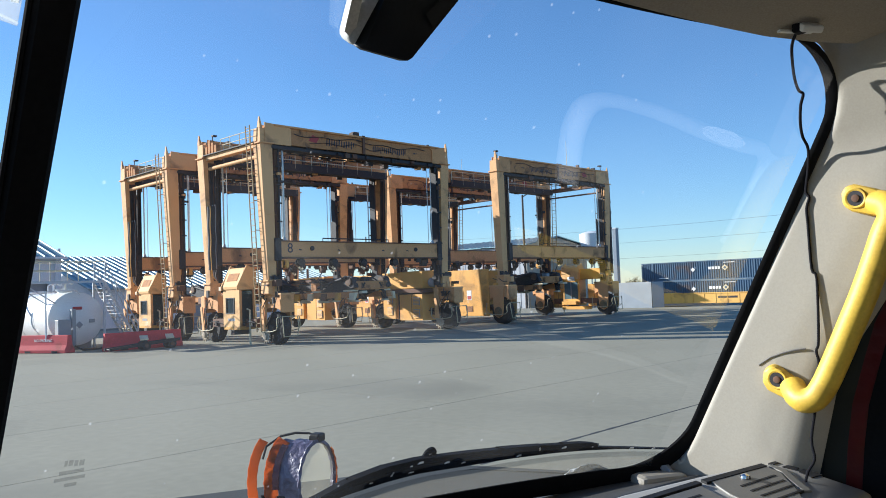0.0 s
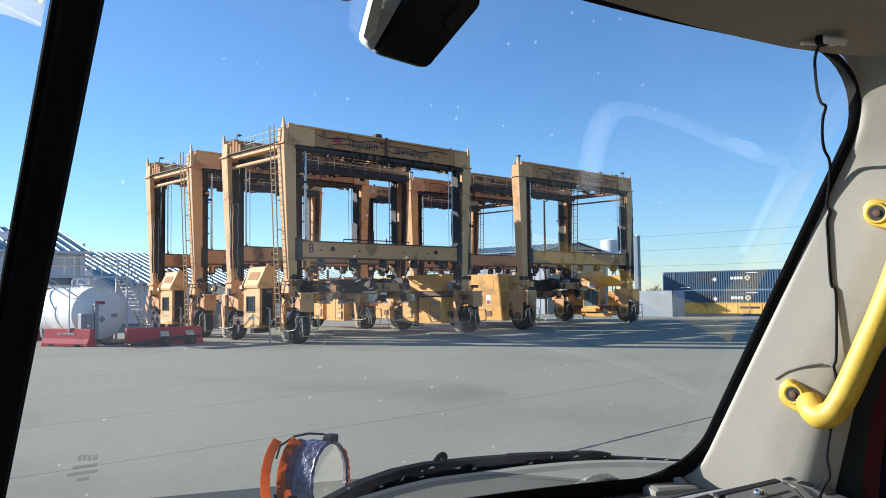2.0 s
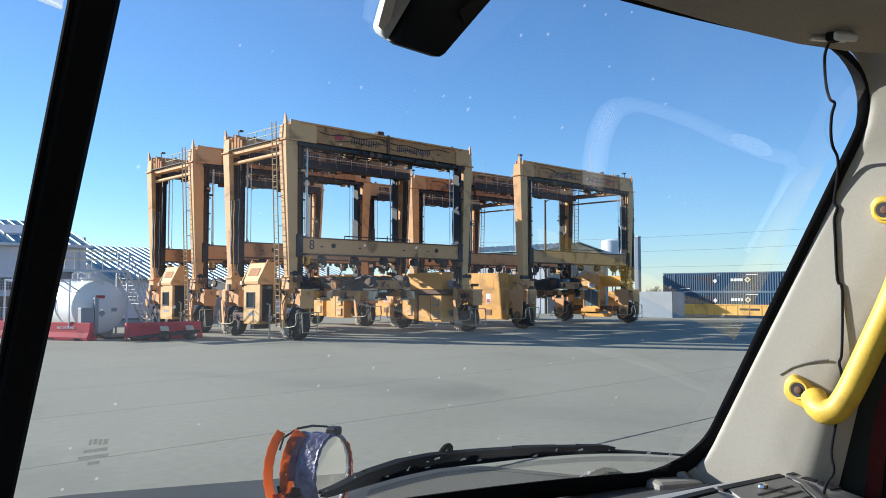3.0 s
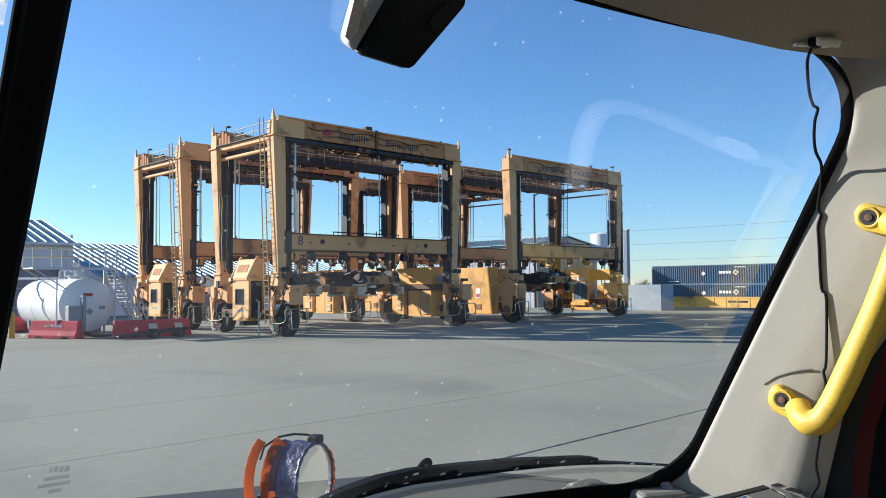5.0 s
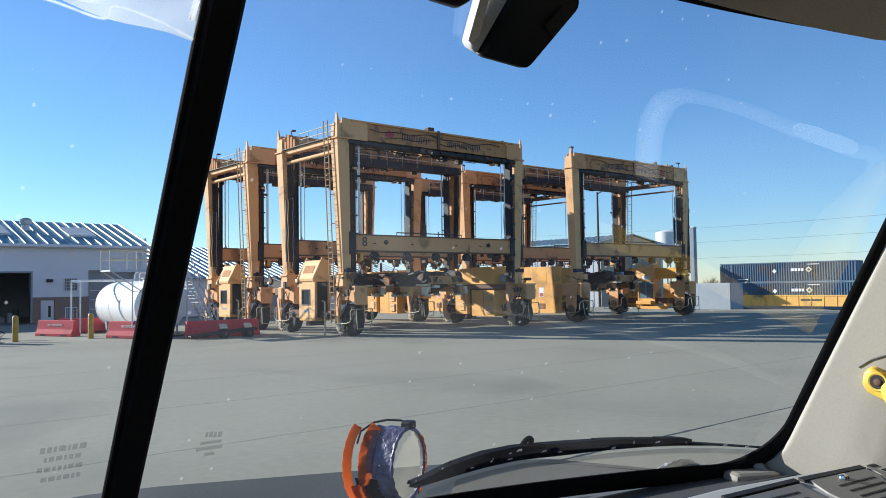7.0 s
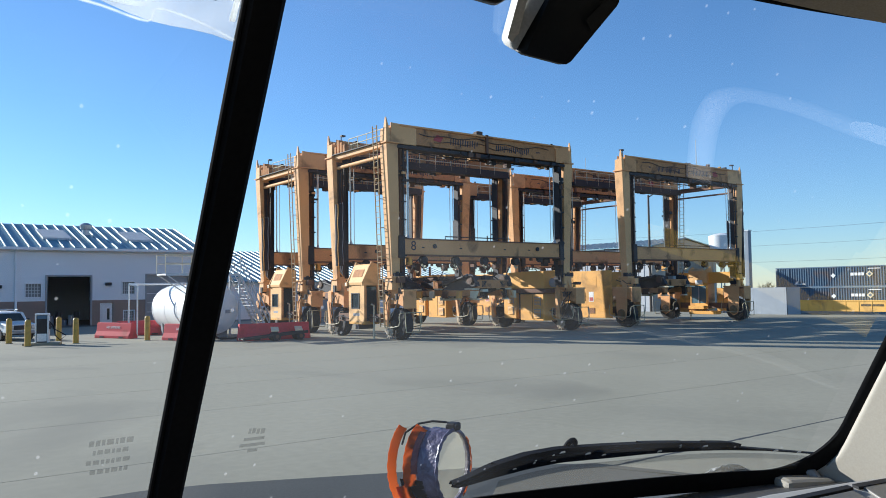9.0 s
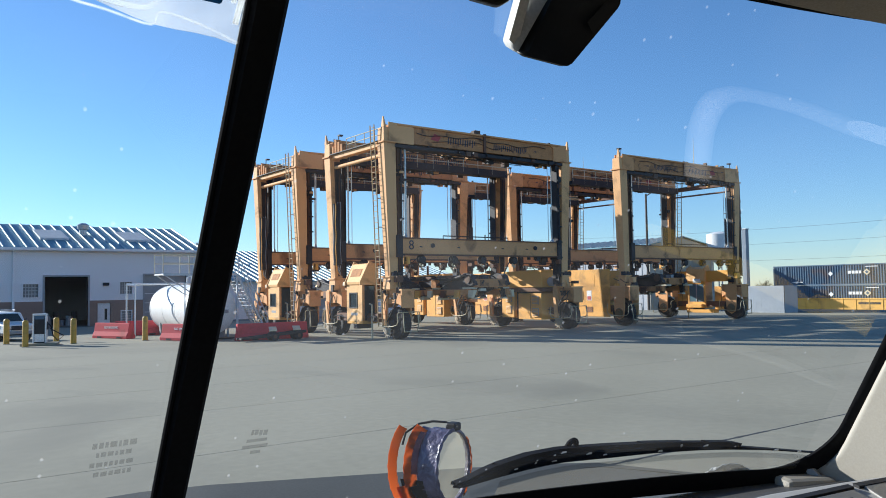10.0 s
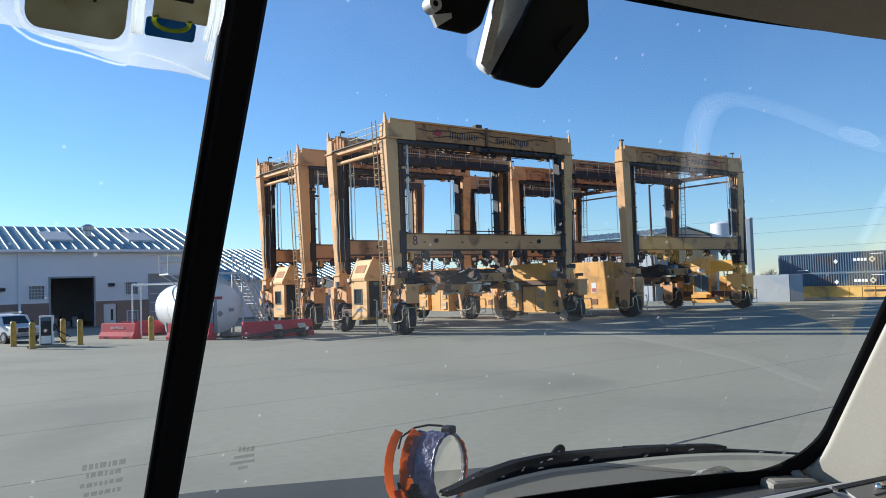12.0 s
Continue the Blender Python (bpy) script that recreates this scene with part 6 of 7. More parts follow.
def pillar_trim():
    rows = []
    for k in range(45):
        z = -0.42 + 0.70 * k / 44
        e = seal_edge(min(max(z, -0.268), 0.262))
        wide = 0.125 + 0.10 * max(0, z + 0.1) + 0.3 * max(0.0, -0.12 - z)
        y = glass_y(e, z, -0.006)
        back = glass_y(1.04, z, -0.004) - wide
        row = []
        for i in range(20):
            u = i / 19
            u = u ** 2.2
            turn = 1 - (1 - min(1.0, u / 0.05)) ** 2
            row.append(at(e + (1.016 - 0.3 * max(0.0, z - 0.15) - e) * turn + 0.012 * max(0.0, u - 0.5) + 0.55 * max(0, u - 0.8) ** 2, y + (back - y) * u, z))
        rows.append(row)
    part("pillar_trim", Shape().grid(rows), TRIM, truck, "scuffed beige moulded pillar trim", smooth=True)
    # dark rubber, red door edge and black door lining beyond the trim
    for name, mat, u0, u1, dx, lab in (("pillar_return", DOORRUB, -0.04, 0.006, 0.018, ""), ("door_seal", DOORRUB, 0.003, 0.026, 0.0, "dark grey door rubber"), ("door_edge", REDCAB, 0.024, 0.045, 0.008, "dark red painted door edge"), ("door_lining", SEALBLK, 0.043, 0.9, 0.014, "black door lining")):
        rows = []
        for k in range(24):
            z = -0.75 + 1.13 * k / 23
            y = float(np.interp(z, [-0.75, -0.25, -0.17, -0.11, -0.06, 0.0, 0.4], [0.39, 0.378, 0.368, 0.35, 0.334, 0.303, 0.04]))
            rows.append([at(1.056 + dx, y - u0, z), at(1.064 + dx, y - u1, z)])
        part(name, Shape().grid(rows), mat, truck, lab)
    part("trim_crease", Shape().path([at(1.0155, 0.430, -0.112), at(1.0155, 0.415, -0.102), at(1.0155, 0.399, -0.096), at(1.0155, 0.385, -0.092), at(1.0155, 0.372, -0.090)], 0.0012, 6), DASHDK, truck)
    part("pillar_stay", Shape().hull([at(1.002, 0.571, -0.252), at(1.002, 0.558, -0.250), at(1.008, 0.558, -0.250), at(1.008, 0.571, -0.252)], [at(1.002, 0.549, -0.275), at(1.002, 0.536, -0.273), at(1.008, 0.536, -0.273), at(1.008, 0.549, -0.275)]), GREYP, truck)
    # roof-side trim above the door
    rows = [[at(1.05 + 0.01 * k / 3, glass_y(1.04, 0.27) - 0.10 - 1.4 * i / 12, 0.262 + 0.07 * k / 3) for i in range(13)] for k in range(4)]
    part("roof_side_trim", Shape().grid(rows), LINER, truck)


pillar_trim()


def headliner():
    rows = []
    for k in range(19):
        v = k / 18
        row = []
        for i in range(29):
            x = -0.64 + 1.70 * i / 28
            zf = 0.2555 + 0.055 * max(0.0, 0.9 - max(x, 0.5))
            y0 = glass_y(x, zf, -0.018)
            y = y0 - v * 1.6
            edge = max(0.0, x - 0.9) / 0.24
            z = zf + 0.016 * min(1, v * 12) ** 0.6 + 0.065 * v - 0.02 * edge ** 2 * min(1, v * 8)
            row.append(at(x, y, z))
        rows.append(row)
    part("headliner", Shape().grid(rows), LINER, truck, "grey-beige moulded headliner", smooth=True)
    part("headliner_seam", Shape().path(bend([at(0.905, 0.310, 0.261), at(0.938, 0.315, 0.2615), at(0.975, 0.318, 0.261), at(1.002, 0.312, 0.261), at(1.010, 0.296, 0.262), at(1.008, 0.264, 0.263)], 4), 0.0028, 6), DASHDK, truck)
    clip = part("cable_clip", Shape().box(-0.013, 0.013, -0.010, 0.008, -0.004, 0.004), WHITE, truck, "small white cable clip", bevel=0.002)
    clip.matrix_local = Matrix.Translation(at(0.890, 0.304, 0.2595)) @ Euler((radians(35), 0, radians(-30))).to_matrix().to_4x4()
    part("clip_tongue", Shape().box(-0.020, 0.020, -0.003, 0.003, -0.0015, 0.0015), WHITE, truck, bevel=0.001).matrix_local = Matrix.Translation(at(0.887, 0.316, 0.2565)) @ Euler((0, 0, radians(-35))).to_matrix().to_4x4()
    part("clip_knot", Shape().box(-0.008, 0.008, -0.006, 0.006, -0.005, 0.005), CABLE, truck, bevel=0.003).location = at(0.885, 0.311, 0.258)
    s = Shape().hull([at(-0.66, 0.30, 0.375), at(1.09, 0.30, 0.375), at(1.09, -1.3, 0.44), at(-0.66, -1.3, 0.44)], [at(-0.64, 0.30, 0.40), at(1.07, 0.30, 0.40), at(1.07, -1.3, 0.47), at(-0.64, -1.3, 0.47)])
    part("cab_roof", s, REDCAB, truck, "red cab roof")


headliner()


def dashboard():
    prof = [(0.80, -0.30), (0.70, -0.282), (0.60, -0.270), (0.52, -0.268), (0.46, -0.276), (0.42, -0.300), (0.395, -0.35), (0.385, -0.45), (0.39, -0.75)]
    rows = []
    for i in range(25):
        x = -0.62 + 1.665 * i / 24
        k = max(0.0, (x - 0.7) / 0.38)
        drop = 0.20 * max(0.0, (0.75 - x)) ** 1.3 if x < 0.75 else 0.0
        rows.append([at(x, y - 0.10 * (x - 0.215) ** 2 - 0.03 * k, z - 0.25 * drop + 0.012 * k) for y, z in prof])
    d = part("dashboard", Shape().grid(rows), DASHDK, truck, "grey grained dashboard with air vents", smooth=True)
    # vent pod at the end of the dash, its top sloping to the seats
    def pod(x, y, h=0.0):
        return at(x, y, -0.233 + 0.2126 * (y - 0.409) + h)

    def slab_on(name, ring, h0, h1, mat, parent, label="", bevel=0.0):
        return part(name, Shape().hull([pod(x, y, h0) for x, y in ring], [pod(x, y, h1) for x, y in ring]), mat, parent, label, bevel=bevel)

    def strip(p, q, w):
        p, q = Vector(p), Vector(q)
        n = Vector((q.y - p.y, p.x - q.x)).normalized() * w / 2
        return [tuple(p + n), tuple(q + n), tuple(q - n), tuple(p - n)]
    ring = [(0.60, 0.480), (0.75, 0.470), (0.892, 0.450), (0.976, 0.435), (1.033, 0.4185), (1.033, 0.31), (0.60, 0.31)]
    body_ = part("vent_pod", Shape().hull([pod(x, y, -0.06) for x, y in ring], [pod(x, y) for x, y in ring]), DASH, d, "grey moulded vent pod", bevel=0.010, smooth=True)
    # dark sheet added to keep the pod's sunlit wall out of the glass reflection
    rear = [(0.585, 0.482), (0.75, 0.472), (0.892, 0.452), (0.976, 0.437), (1.026, 0.4215)]
    part("pod_glare_cover", Shape().grid([[pod(x, y, -0.007) for x, y in rear], [pod(x, y + 0.022, -0.026) for x, y in rear], [pod(x, y + 0.05, -0.058) for x, y in rear]]), DASHDK, body_, "added dark sheet covering the vent pod's sunlit wall", smooth=True)
    v = slab_on("air_vent", [(0.868, 0.4285), (0.984, 0.4145), (0.981, 0.396), (0.965, 0.383), (0.945, 0.365), (0.90, 0.335), (0.84, 0.345), (0.852, 0.40)], -0.004, 0.0025, VENT, body_, "grey-brown louvred air vent", 0.0015)
    slab_on("vent_slot", strip((0.860, 0.4330), (0.986, 0.4180), 0.0075), -0.004, 0.0030, BLACKGAP, v)
    for k in range(4):
        slab_on("slat", strip((0.886 - 0.003 * k, 0.4025 - 0.0125 * k), (0.962 - 0.006 * k, 0.3955 - 0.0125 * k), 0.0028), 0.0, 0.0030, BLACKGAP, v)
    slab_on("vent_surround", [(0.990, 0.4150), (1.000, 0.4135), (0.998, 0.396), (0.980, 0.379), (0.955, 0.352), (0.944, 0.357), (0.968, 0.384), (0.985, 0.398)], -0.003, 0.0022, VENT, v, bevel=0.001)
    part("vent_knob", Shape().lathe("z", pod(0.918, 0.4115, 0.0025), [(0, 0.0062), (0.003, 0.0056), (0.005, 0.002)], 14), CHROME, v, smooth=True)
    slab_on("pod_slot", strip((1.002, 0.4175), (1.026, 0.4150), 0.005), -0.002, 0.001, BLACKGAP, body_)
    slab_on("pod_pocket", [(1.007, 0.405), (1.020, 0.4035), (1.026, 0.392), (1.012, 0.390)], -0.002, 0.001, BLACKGAP, body_)
    slab_on("pod_pocket", [(1.008, 0.386), (1.026, 0.387), (1.028, 0.366), (1.004, 0.370)], -0.002, 0.001, BLACKGAP, body_)
    w = slab_on("air_vent", [(0.72, 0.440), (0.845, 0.4285), (0.832, 0.38), (0.80, 0.34), (0.70, 0.345)], -0.004, 0.0025, VENT, body_, "grey-brown louvred air vent", 0.0015)
    slab_on("vent_slot", strip((0.72, 0.446), (0.852, 0.4345), 0.007), -0.004, 0.0030, BLACKGAP, w)
    for k in range(4):
        slab_on("slat", strip((0.735, 0.424 - 0.0125 * k), (0.818 - 0.004 * k, 0.4155 - 0.0125 * k), 0.0028), 0.0, 0.0030, BLACKGAP, w)
    part("corner_bracket", Shape().box(-0.036, 0.034, -0.02, 0.02, -0.012, 0.014), TRIM, truck, "pale ribbed corner bracket", bevel=0.008).matrix_local = Matrix.Translation(at(0.99, 0.562, -0.272)) @ Euler((0, 0, radians(-30))).to_matrix().to_4x4()


dashboard()


def grab_handle():
    pts = [(1.036, 0.398, -0.139), (1.029, 0.393, -0.144), (1.023, 0.388, -0.148), (1.018, 0.378, -0.1525), (1.017, 0.365, -0.148), (1.017, 0.353, -0.132), (1.018, 0.339, -0.103), (1.018, 0.325, -0.072), (1.018, 0.304, -0.025), (1.018, 0.289, 0.013), (1.019, 0.279, 0.041), (1.023, 0.272, 0.060), (1.031, 0.277, 0.074), (1.042, 0.292, 0.080)]
    h = part("grab_handle", Shape().path(bend([at(*(0.972 * Vector(p))) for p in pts], 4), 0.0148, 16), HANDLE, truck, "worn yellow grab handle bolted to the pillar", smooth=True)
    lower = [(0.427, -0.1125), (0.418, -0.1130), (0.400, -0.127), (0.386, -0.139), (0.388, -0.158), (0.406, -0.157), (0.430, -0.146), (0.4365, -0.136), (0.434, -0.121)]
    upper = [(0.324, 0.1025), (0.314, 0.1045), (0.292, 0.097), (0.270, 0.087), (0.270, 0.064), (0.290, 0.062), (0.318, 0.071), (0.3275, 0.079), (0.3285, 0.094)]
    for ring, (by, bz) in ((lower, (0.4150, -0.1308)), (upper, (0.3110, 0.0862))):
        s = Shape().hull([at(1.003, 0.972 * (by + (y - by) * 0.93), 0.972 * (bz + (z - bz) * 0.93)) for y, z in ring], [at(1.022, 0.972 * y, 0.972 * z) for y, z in ring])
        f = part("foot_plate", s, HANDLE, h, bevel=0.004, smooth=True)
        part("bolt_rim", Shape().lathe("x", at(1.0025, 0.972 * by, 0.972 * bz), [(-0.0006, 0.0088), (-0.0014, 0.0098), (-0.0014, 0.0112), (0.001, 0.0125)], 20), HANDLE, f, smooth=True)
        part("bolt_recess", Shape().lathe("x", at(1.0018, 0.972 * by, 0.972 * bz), [(-0.0002, 0.0088), (0.001, 0.0088)], 18), DARK, f)
        part("bolt", Shape().lathe("x", at(1.0013, 0.972 * by, 0.972 * bz), [(-0.0016, 0.002), (-0.0012, 0.0042), (0.001, 0.0046)], 10), RUST, f)


grab_handle()


def reflection_source():
    # pale bar added out of view; its mirror image makes the white arc
    pts = [(1.020, 0.118, -0.021), (1.020, 0.098, -0.035), (1.020, 0.018, -0.080), (1.020, -0.072, -0.142), (1.020, -0.104, -0.180), (1.020, -0.106, -0.212), (1.020, -0.085, -0.252), (1.020, -0.047, -0.290), (1.020, -0.015, -0.320)]
    part("reflection_source", Shape().path(bend([at(*p) for p in pts], 3), 0.013, 12), REFLBAR, truck, "unseen pale bent bar added for its windshield reflection", smooth=True)
    # yellow strip added out of view beside the door, mirrored as a yellow streak
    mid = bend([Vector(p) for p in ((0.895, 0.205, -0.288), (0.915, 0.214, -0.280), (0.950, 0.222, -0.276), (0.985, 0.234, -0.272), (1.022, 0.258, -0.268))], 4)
    part("reflection_strap", Shape().grid([[at(p.x, p.y + v, p.z - 0.25 * v + 0.004 * math.sin(70 * p.x)) for p in mid] for v in (-0.022, 0.0, 0.022)]), HANDLE, truck, "unseen yellow strip added for its windshield reflection", smooth=True, thick=0.003)


reflection_source()


def hanging_cable():
    pts = [(0.883, 0.312, 0.257), (0.91, 0.3285, 0.25), (0.956, 0.346, 0.243), (0.96, 0.346, 0.224), (0.9645, 0.344, 0.211), (0.968, 0.3405, 0.2065), (0.968, 0.344, 0.194), (0.972, 0.347, 0.175), (0.985, 0.35, 0.1605), (1.001, 0.3504, 0.148), (1.009, 0.3545, 0.1249), (1.014, 0.3605, 0.0992), (1.014, 0.3571, 0.091), (1.014, 0.3608, 0.0784), (1.014, 0.3604, 0.0577), (1.014, 0.3591, 0.006), (1.014, 0.354, -0.007), (1.014, 0.3561, -0.0782), (1.014, 0.3594, -0.0921), (1.014, 0.3574, -0.1084), (1.008, 0.3599, -0.1472), (0.995, 0.364, -0.193), (0.99, 0.36, -0.216), (0.985, 0.369, -0.238), (0.98, 0.372, -0.3), (0.98, 0.35, -0.42)]
    part("hanging_cable", Shape().path(bend([at(*p) for p in pts], 4), 0.0017, 8), CABLE, truck, "thin black kinked cable", smooth=True)


hanging_cable()


def mirror_housing():
    # seen from below: lit grey flank, black underside
    a = [at(0.435, 0.499, 0.201), at(0.470, 0.471, 0.188), at(0.491, 0.428, 0.236), at(0.486, 0.424, 0.265), at(0.478, 0.42, 0.30), at(0.464, 0.443, 0.302), at(0.448, 0.461, 0.258)]
    m = part("mirror_housing", Shape().hull(a, [p + Vector((0.006, 0.02, 0.012)) for p in a]), PLASTIC, truck, "black mirror housing with a pale grey flank", bevel=0.006, smooth=True)
    b = [at(0.428, 0.5005, 0.208), at(0.4345, 0.4985, 0.2015), at(0.4475, 0.4605, 0.258), at(0.4635, 0.4425, 0.302), at(0.445, 0.46, 0.303), at(0.430, 0.478, 0.26)]
    part("flank", Shape().hull(b, [p + Vector((0.006, 0.02, 0.012)) for p in b]), GREYPL, m, "pale grey side cheek", bevel=0.004, smooth=True)
    # the edge's sunlight is put into its paler colour
    rim = [at(0.4233, 0.4972, 0.2131), at(0.4354, 0.5004, 0.209), at(0.4224, 0.4621, 0.2586), at(0.4204, 0.455, 0.2679), at(0.4108, 0.4562, 0.2664), at(0.4142, 0.4643, 0.2558)]
    part("flank_edge", Shape().hull(rim, [p + Vector((0.002, 0.004, 0.003)) for p in rim]), PALEPL, m, "sunlit cream edge")
    part("sensor_window", Shape().hull([at(0.4735, 0.4475, 0.2145), at(0.482, 0.435, 0.229), at(0.476, 0.4345, 0.238), at(0.467, 0.448, 0.223)], [at(0.4725, 0.4465, 0.214), at(0.481, 0.434, 0.2285), at(0.475, 0.4335, 0.2375), at(0.466, 0.447, 0.2225)]), PLASTIC, m)
    m.location.z -= 0.006
    c = part("dash_camera", Shape().hull([at(0.3403, 0.45, 0.2113), at(0.3705, 0.45, 0.211), at(0.3853, 0.45, 0.2207), at(0.399, 0.45, 0.25), at(0.3577, 0.45, 0.2518), at(0.3369, 0.45, 0.2475), at(0.3381, 0.45, 0.2241)], [at(0.3626, 0.48, 0.2236), at(0.3947, 0.48, 0.2232), at(0.4104, 0.48, 0.2335), at(0.425, 0.48, 0.2646), at(0.3811, 0.48, 0.2665), at(0.3591, 0.48, 0.262), at(0.3603, 0.48, 0.2371)]), PLASTIC, truck, "small black camera with a white lens ring", bevel=0.003)
    # sunlit lower lip of the black camera, its highlight drawn in white
    lip = [at(0.3356, 0.4475, 0.2203), at(0.3541, 0.4475, 0.2249), at(0.3545, 0.4475, 0.221), at(0.3489, 0.4475, 0.2174), at(0.3401, 0.4475, 0.2115)]
    part("lit_lip", Shape().hull(lip, [p + Vector((0, 0.0035, 0)) for p in lip]), WHITE, c)
    part("lens_ring", Shape().lathe("y", at(0.3331, 0.44, 0.2258), [(0.0, 0.0022), (-0.001, 0.0026), (-0.001, 0.0056), (0.008, 0.0062)], 24), WHITE, c, smooth=True)
    part("lens", Shape().lathe("y", at(0.3331, 0.44, 0.2258), [(-0.0014, 0.0004), (-0.0012, 0.0022), (0.004, 0.0024)], 16), PLASTIC, c)


mirror_housing()


def badge_sleeve():
    def on(x, z, off):
        return on_glass(x, z, off)
    b = thing("document_sleeve", tuple(Vector((EYE.x + MID, EYE.y, 0))), "clear plastic sleeve with cards hung on the windshield", "document sleeve")
    rows = [[on(0.045 + 0.142 * i / 10, (0.181 - 0.0016 * i + 0.003 * math.sin(i * 0.9)) * (1 - k / 6) + 0.282 * k / 6, -0.03 + 0.004 * math.sin(i + k)) for i in range(11)] for k in range(7)]
    part("sleeve", Shape().grid(rows), CLEARPL, b, smooth=True, thick=0.001)
    def card(name, x0, x1, z0, z1, r, off, mat, label=""):
        ring = []
        for cx, cz, a in ((x1 - r, z1 - r, 0), (x0 + r, z1 - r, 90), (x0 + r, z0 + r, 180), (x1 - r, z0 + r, 270)):
            ring += [(cx + r * math.cos(radians(a + 18 * i)), cz + r * math.sin(radians(a + 18 * i))) for i in range(6)]
        return part(name, Shape().hull([on(x, z, off) for x, z in ring], [on(x, z, off + 0.0008) for x, z in ring]), mat, b, label)
    card("card", 0.066, 0.1255, 0.1815, 0.28, 0.009, -0.034, CARD, "beige card with rounded corners")
    card("card", 0.138, 0.1715, 0.1875, 0.1985, 0.002, -0.034, CARDB, "blue printed card")
    card("card", 0.1405, 0.1775, 0.1975, 0.28, 0.001, -0.038, SLIP, "beige paper slip")
    for i in range(5):
        card("print", 0.149 + 0.004 * (i % 2), 0.166 - 0.003 * (i % 3), 0.2085 + 0.0055 * i, 0.2120 + 0.0055 * i, 0.0005, -0.0392, STAMP2)
    for i in range(2):
        card("print", 0.104 + 0.001 * i, 0.106 + 0.001 * i, 0.2 + 0.012 * i, 0.209 + 0.012 * i, 0.0004, -0.0355, STAMP2)
    swirl = [on(0.154 + 0.012 * math.cos(radians(t)), 0.1965 + 0.005 * math.sin(radians(t)), -0.0365) for t in range(150, 400, 20)]
    part("card_print", Shape().path(swirl, 0.0016, 6), CARDG, b)
    # milky folds of the plastic round the cards, with its bright edges drawn in
    edge = [on(x, z, -0.036) for x, z in ((0.0615, 0.28), (0.061, 0.20), (0.064, 0.184), (0.072, 0.1785), (0.095, 0.176), (0.118, 0.1755), (0.127, 0.179), (0.1295, 0.19), (0.1305, 0.28))]
    part("sleeve_fold_glare", Shape().path(bend(edge, 4), 0.0022, 8), MILK, b, smooth=True)
    part("sleeve_fold_glare", Shape().path(bend([on(x, z, -0.034) for x, z in ((0.046, 0.19), (0.07, 0.1745), (0.10, 0.171), (0.128, 0.168), (0.133, 0.176), (0.16, 0.1735), (0.187, 0.167))], 4), 0.0010, 6), MILK, b, smooth=True)
    # upright white tubes draw the sun glare on the plastic
    for x, z, r in ((0.053, 0.212, 0.003), (0.057, 0.204, 0.002), (0.1335, 0.188, 0.0042), (0.1345, 0.21, 0.003), (0.1795, 0.190, 0.0018), (0.1835, 0.178, 0.0022), (0.1865, 0.195, 0.0016)):
        part("sleeve_fold_glare", Shape().path([on(x + 0.0015 * math.sin(40 * k * x), z + (0.282 - z) * k / 7, -0.033) for k in range(8)], r, 8), GLARE, b, smooth=True)


badge_sleeve()


def wiper():
    xs = [0.560, 0.602, 0.642, 0.683, 0.751, 0.805, 0.868, 0.909, 0.960, 1.026]
    zs = [-0.237, -0.2235, -0.2155, -0.2115, -0.2122, -0.2127, -0.2150, -0.2173, -0.2235, -0.2320]
    ws = [0.007, 0.018, 0.0205, 0.020, 0.0185, 0.0155, 0.0125, 0.0115, 0.0065, 0.0045]

    def bar(x0, x1, a0, a1, off, deep, n=30):
        """A tapering bar along the sweep; a0, a1: its lower and upper edge as shares of the width there."""
        rows = []
        for i in range(n + 1):
            x = x0 + (x1 - x0) * i / n
            z, w = float(np.interp(x, xs, zs)), float(np.interp(x, xs, ws))
            lo, hi = z + w * a0, z + w * a1
            rows.append([on_glass(x, lo, off), on_glass(x, lo + 0.001, off - deep), on_glass(x, hi - 0.001, off - deep), on_glass(x, hi, off), on_glass(x, lo, off)])
        return Shape().grid(rows)
    w = part("wiper_arm", bar(0.556, 0.93, -0.1, 0.5, 0.030, 0.012), WIPER, truck, "black wiper with chipped paint")
    part("wiper_blade", bar(0.556, 1.028, -0.5, 0.12, 0.024, 0.012, 40), WIPER, w)
    for x0, x1 in ((0.60, 0.64), (0.79, 0.85), (0.88, 0.925)):
        part("wiper_yoke", bar(x0, x1, -0.3, 0.60, 0.026, 0.013, 8), WIPER, w)
    part("wiper_claw", Shape().path(bend([on_glass(0.698, -0.204, 0.03), on_glass(0.700, -0.198, 0.03), on_glass(0.704, -0.1955, 0.03), on_glass(0.708, -0.198, 0.03), on_glass(0.709, -0.204, 0.03)], 3), 0.0036, 8), WIPER, w)
    rng = random.Random(4)
    for i in range(14):
        x = rng.choice((rng.uniform(0.62, 0.74), rng.uniform(0.78, 0.88), rng.uniform(0.6, 1.0)))
        z, wd = float(np.interp(x, xs, zs)), float(np.interp(x, xs, ws))
        k, h = rng.uniform(0.0008, 0.0038), rng.uniform(0.0006, 0.0016)
        z += wd * rng.uniform(-0.25, 0.3)
        ring = ((x - k, z - h), (x + k, z - 0.6 * h), (x + 0.7 * k, z + h), (x - 0.5 * k, z + 0.7 * h))
        part("paint_chip", Shape().hull([on_glass(px, pz, 0.0115) for px, pz in ring], [on_glass(px, pz, 0.0120) for px, pz in ring]), WHITE, w)


wiper()


